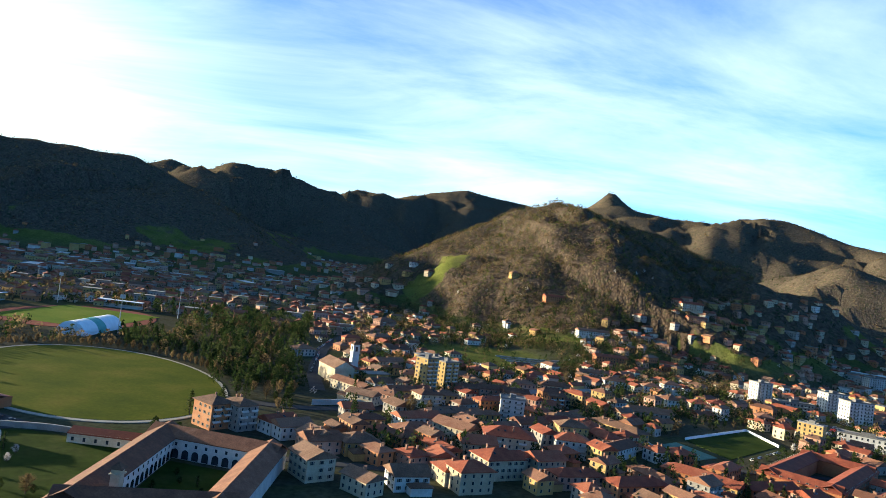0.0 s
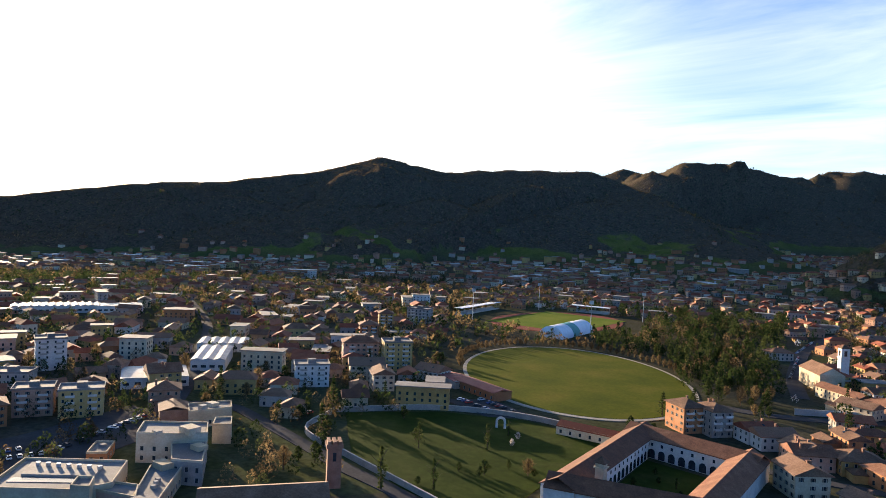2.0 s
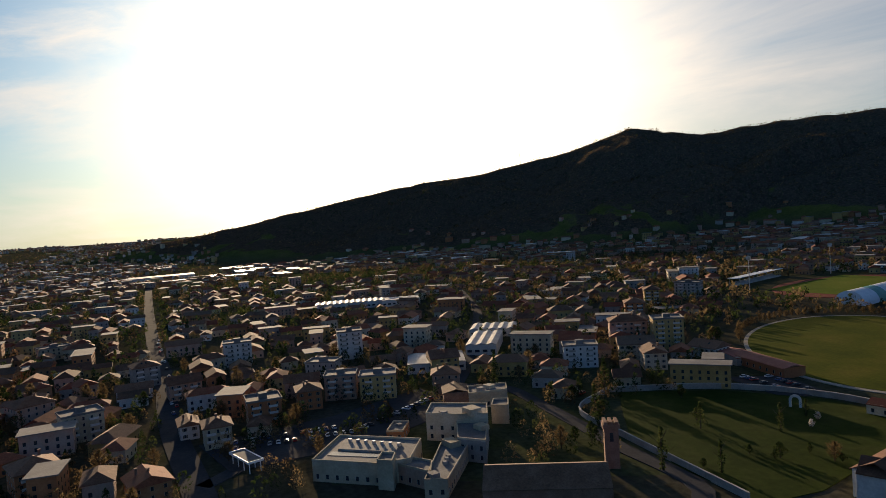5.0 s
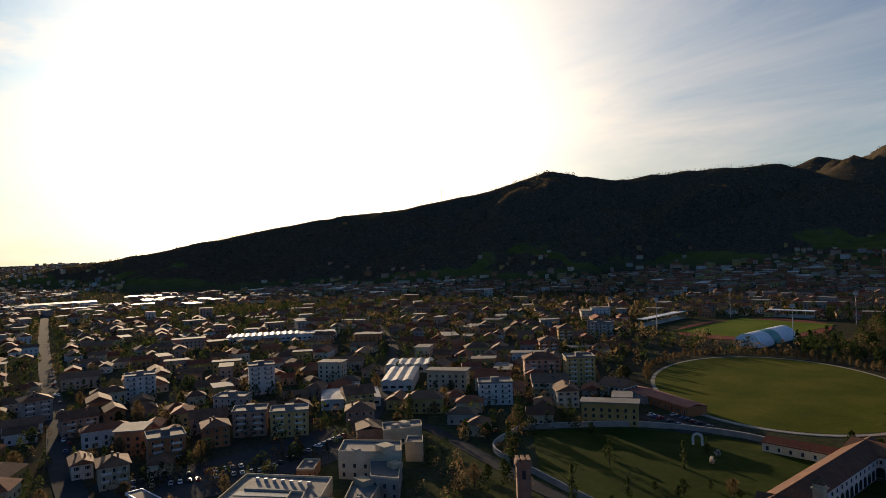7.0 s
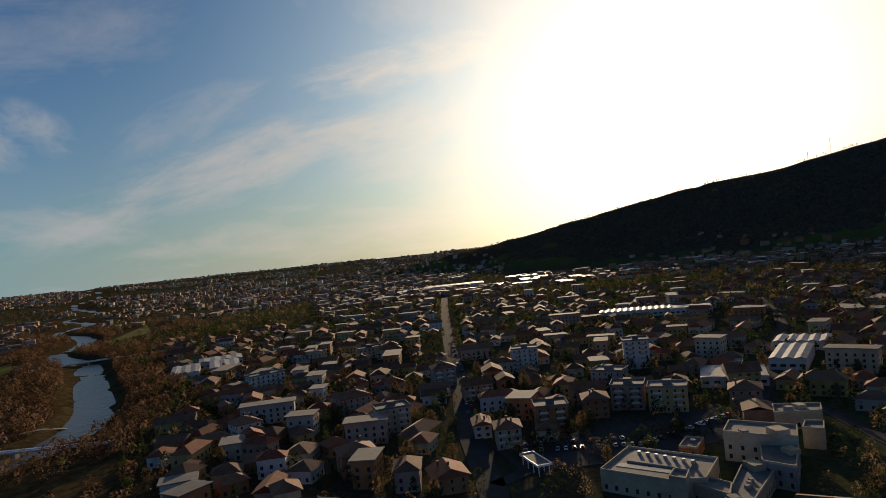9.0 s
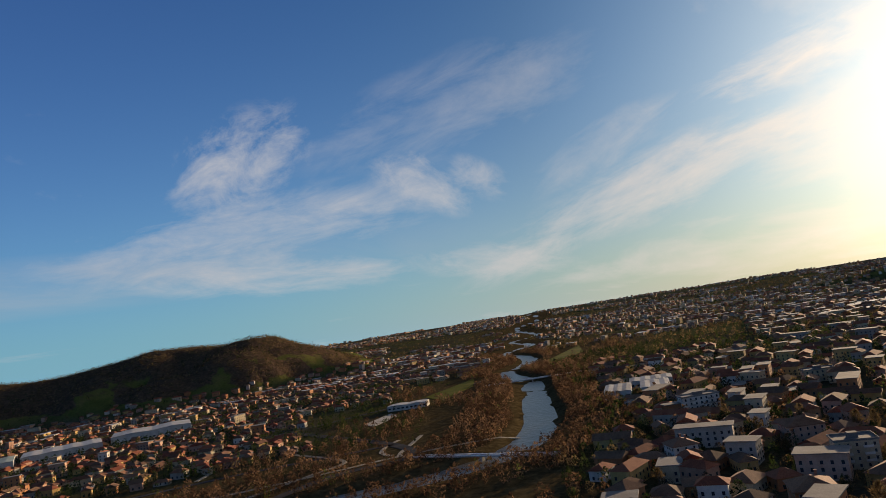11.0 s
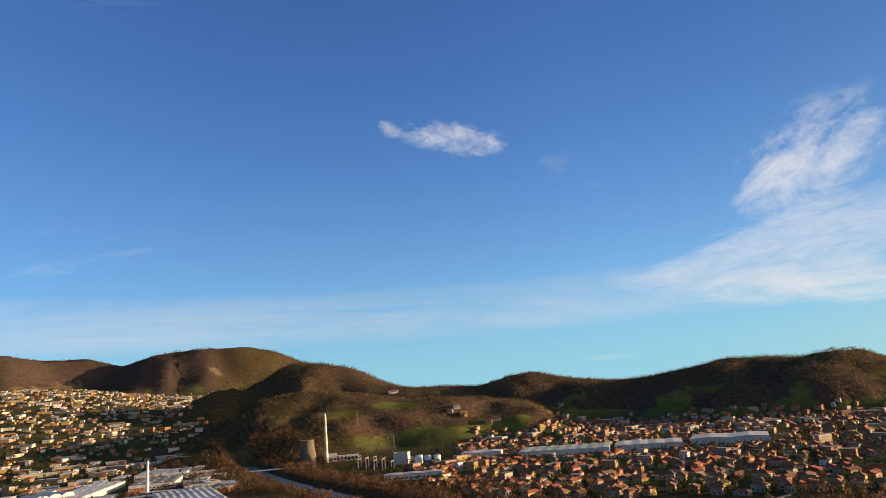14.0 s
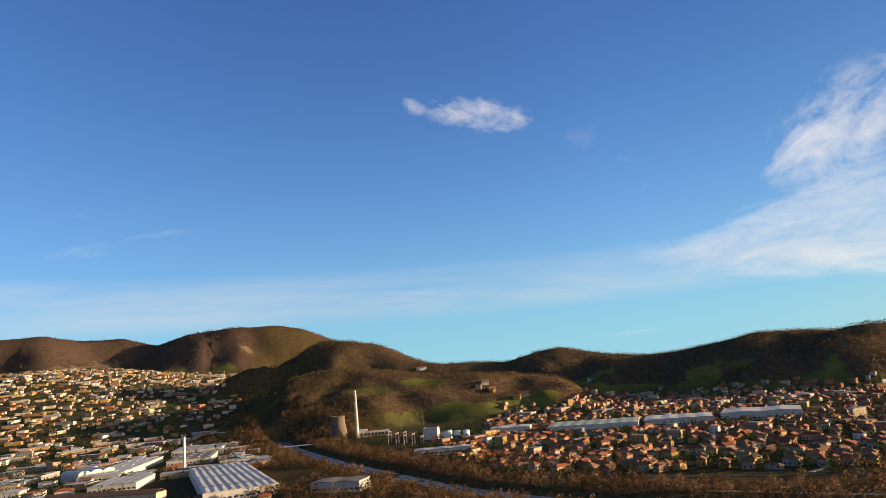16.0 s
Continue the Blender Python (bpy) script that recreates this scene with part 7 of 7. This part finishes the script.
car_row(-350, 60, -620, 98, 12, 0)
car_row(-362, 64, -640, 102, 10, 0)
car_row(-240, 226, -262, 222, 6)
car_row(198, 405, 238, 444, 9, 0)
for proto in CARS:
    for ob in (proto, *proto.children):
        bpy.data.objects.remove(ob)


# ---- walls and masts ----
def stone_wall(pts, h, thick, mat, label):
    line = curve_points(pts, 6)
    root = empty("boundary_wall", pose(0, 0, 0), label, "wall", "boundary walls")
    bm = bmesh.new()
    rows = []
    for i, p in enumerate(line):
        q, r = line[max(i - 1, 0)], line[min(i + 1, len(line) - 1)]
        s = Vector((-(r - q).y, (r - q).x, 0)).normalized() * thick / 2
        z = ground_z(p.x, p.y)
        rows.append([bm.verts.new((p.x + s.x * k, p.y + s.y * k, z + zz)) for k, zz in ((1, -1), (1, h), (-1, h), (-1, -1))])
    for a, b in zip(rows[:-1], rows[1:]):
        for k in range(3):
            bm.faces.new((a[k], a[k + 1], b[k + 1], b[k]))
    bm.faces.new(rows[0])
    bm.faces.new(rows[-1][::-1])
    part("masonry", bm, mat, root)
    bm = bmesh.new()
    rows = []
    for i, p in enumerate(line):
        q, r = line[max(i - 1, 0)], line[min(i + 1, len(line) - 1)]
        s = Vector((-(r - q).y, (r - q).x, 0)).normalized() * (thick / 2 + 0.08)
        z = ground_z(p.x, p.y) + h
        rows.append([bm.verts.new((p.x + s.x * k, p.y + s.y * k, z + zz)) for k, zz in ((1, 0.004), (1, 0.16), (-1, 0.16), (-1, 0.004))])
    for a, b in zip(rows[:-1], rows[1:]):
        for k in range(4):
            bm.faces.new((a[k], a[(k + 1) % 4], b[(k + 1) % 4], b[k]))
    part("coping", bm, CONCRETE, root)


stone_wall([(-62, 410), (-10, 444), (36, 478), (90, 552), (150, 600)], 3.2, 0.6, CONCRETE, "long pale retaining wall beside the road")
for terrace in range(5):
    stone_wall([(98 - terrace * 4, 716 + terrace * 16), (130, 722 + terrace * 17), (160 + terrace * 3, 738 + terrace * 17)], 1.3, 0.8, GREY, "low stone terrace wall across the meadow")
stone_wall([(-236, 238), (-202, 278), (-160, 295), (-122, 292)], 2.6, 0.5, GREY, "grey stone wall along the walled meadow")
stone_wall([(-236, 236), (-222, 205), (-186, 194), (-150, 185), (-122, 178)], 2.4, 0.5, GREY, "grey stone wall along the lane")

def antenna(az, d, h):
    a = radians(az)
    x, y = -math.sin(a) * d, math.cos(a) * d
    root = empty("antenna_mast", pose(x, y, ground_z(x, y)), "thin lattice antenna mast on the ridge", "antenna")
    bm = bmesh.new()
    for k in range(3):
        c = (1.6 * math.cos(2.1 * k), 1.6 * math.sin(2.1 * k))
        tube(bm, [(c[0], c[1], -2), (c[0] * 0.3, c[1] * 0.3, h)], [0.35, 0.2], 5)
    for z in range(4, int(h), 6):
        s = 1 - 0.7 * z / h
        pts = [(1.6 * s * math.cos(2.1 * k), 1.6 * s * math.sin(2.1 * k), z) for k in (0, 1, 2, 0)]
        tube(bm, pts, [0.16] * 4, 4)
    part("lattice", bm, METAL, root)
    bm = bmesh.new()
    tube(bm, [(0, 0, h * 0.6), (0.9, 0, h * 0.6)], [1.5, 1.2], 12)
    part("dish", bm, WHITE_PAINT, root)


antenna(50.9, 2400, 46)
antenna(52.4, 2400, 24)
for pylon_x, pylon_y in ((-330, -1255), (-300, -1420), (-520, -1260)):
    pylon(pylon_x, pylon_y, 34)


def archway(x, y, rot):
    root = empty("garden_arch", pose(x, y, 0, 0, 0, rot), "free-standing white plaster arch in the meadow", "arch")
    for s in (-1.9, 1.9):
        bm = bmesh.new()
        box(bm, s - 0.5, s + 0.5, -0.5, 0.5, 0, 3.4)
        part("pier", bm, WHITE, root)
    bm = bmesh.new()
    n = 10
    outer = [(2.4 * math.cos(math.pi * i / n), 3.4 + 2.2 * math.sin(math.pi * i / n)) for i in range(n + 1)]
    inner = [(1.4 * math.cos(math.pi * i / n), 3.4 + 1.3 * math.sin(math.pi * i / n)) for i in range(n + 1)]
    for i in range(n):
        for yy in (-0.5, 0.5):
            v = [bm.verts.new((p[0], yy, p[1])) for p in (outer[i], outer[i + 1], inner[i + 1], inner[i])]
            bm.faces.new(v if yy > 0 else v[::-1])
        for ring in (outer, inner):
            v = [bm.verts.new((p[0], yy, p[1])) for p, yy in ((ring[i], -0.5), (ring[i + 1], -0.5), (ring[i + 1], 0.5), (ring[i], 0.5))]
            bm.faces.new(v)
    bmesh.ops.remove_doubles(bm, verts=bm.verts, dist=0.001)
    part("arch", bm, WHITE, root)


archway(-163, 272, 25)
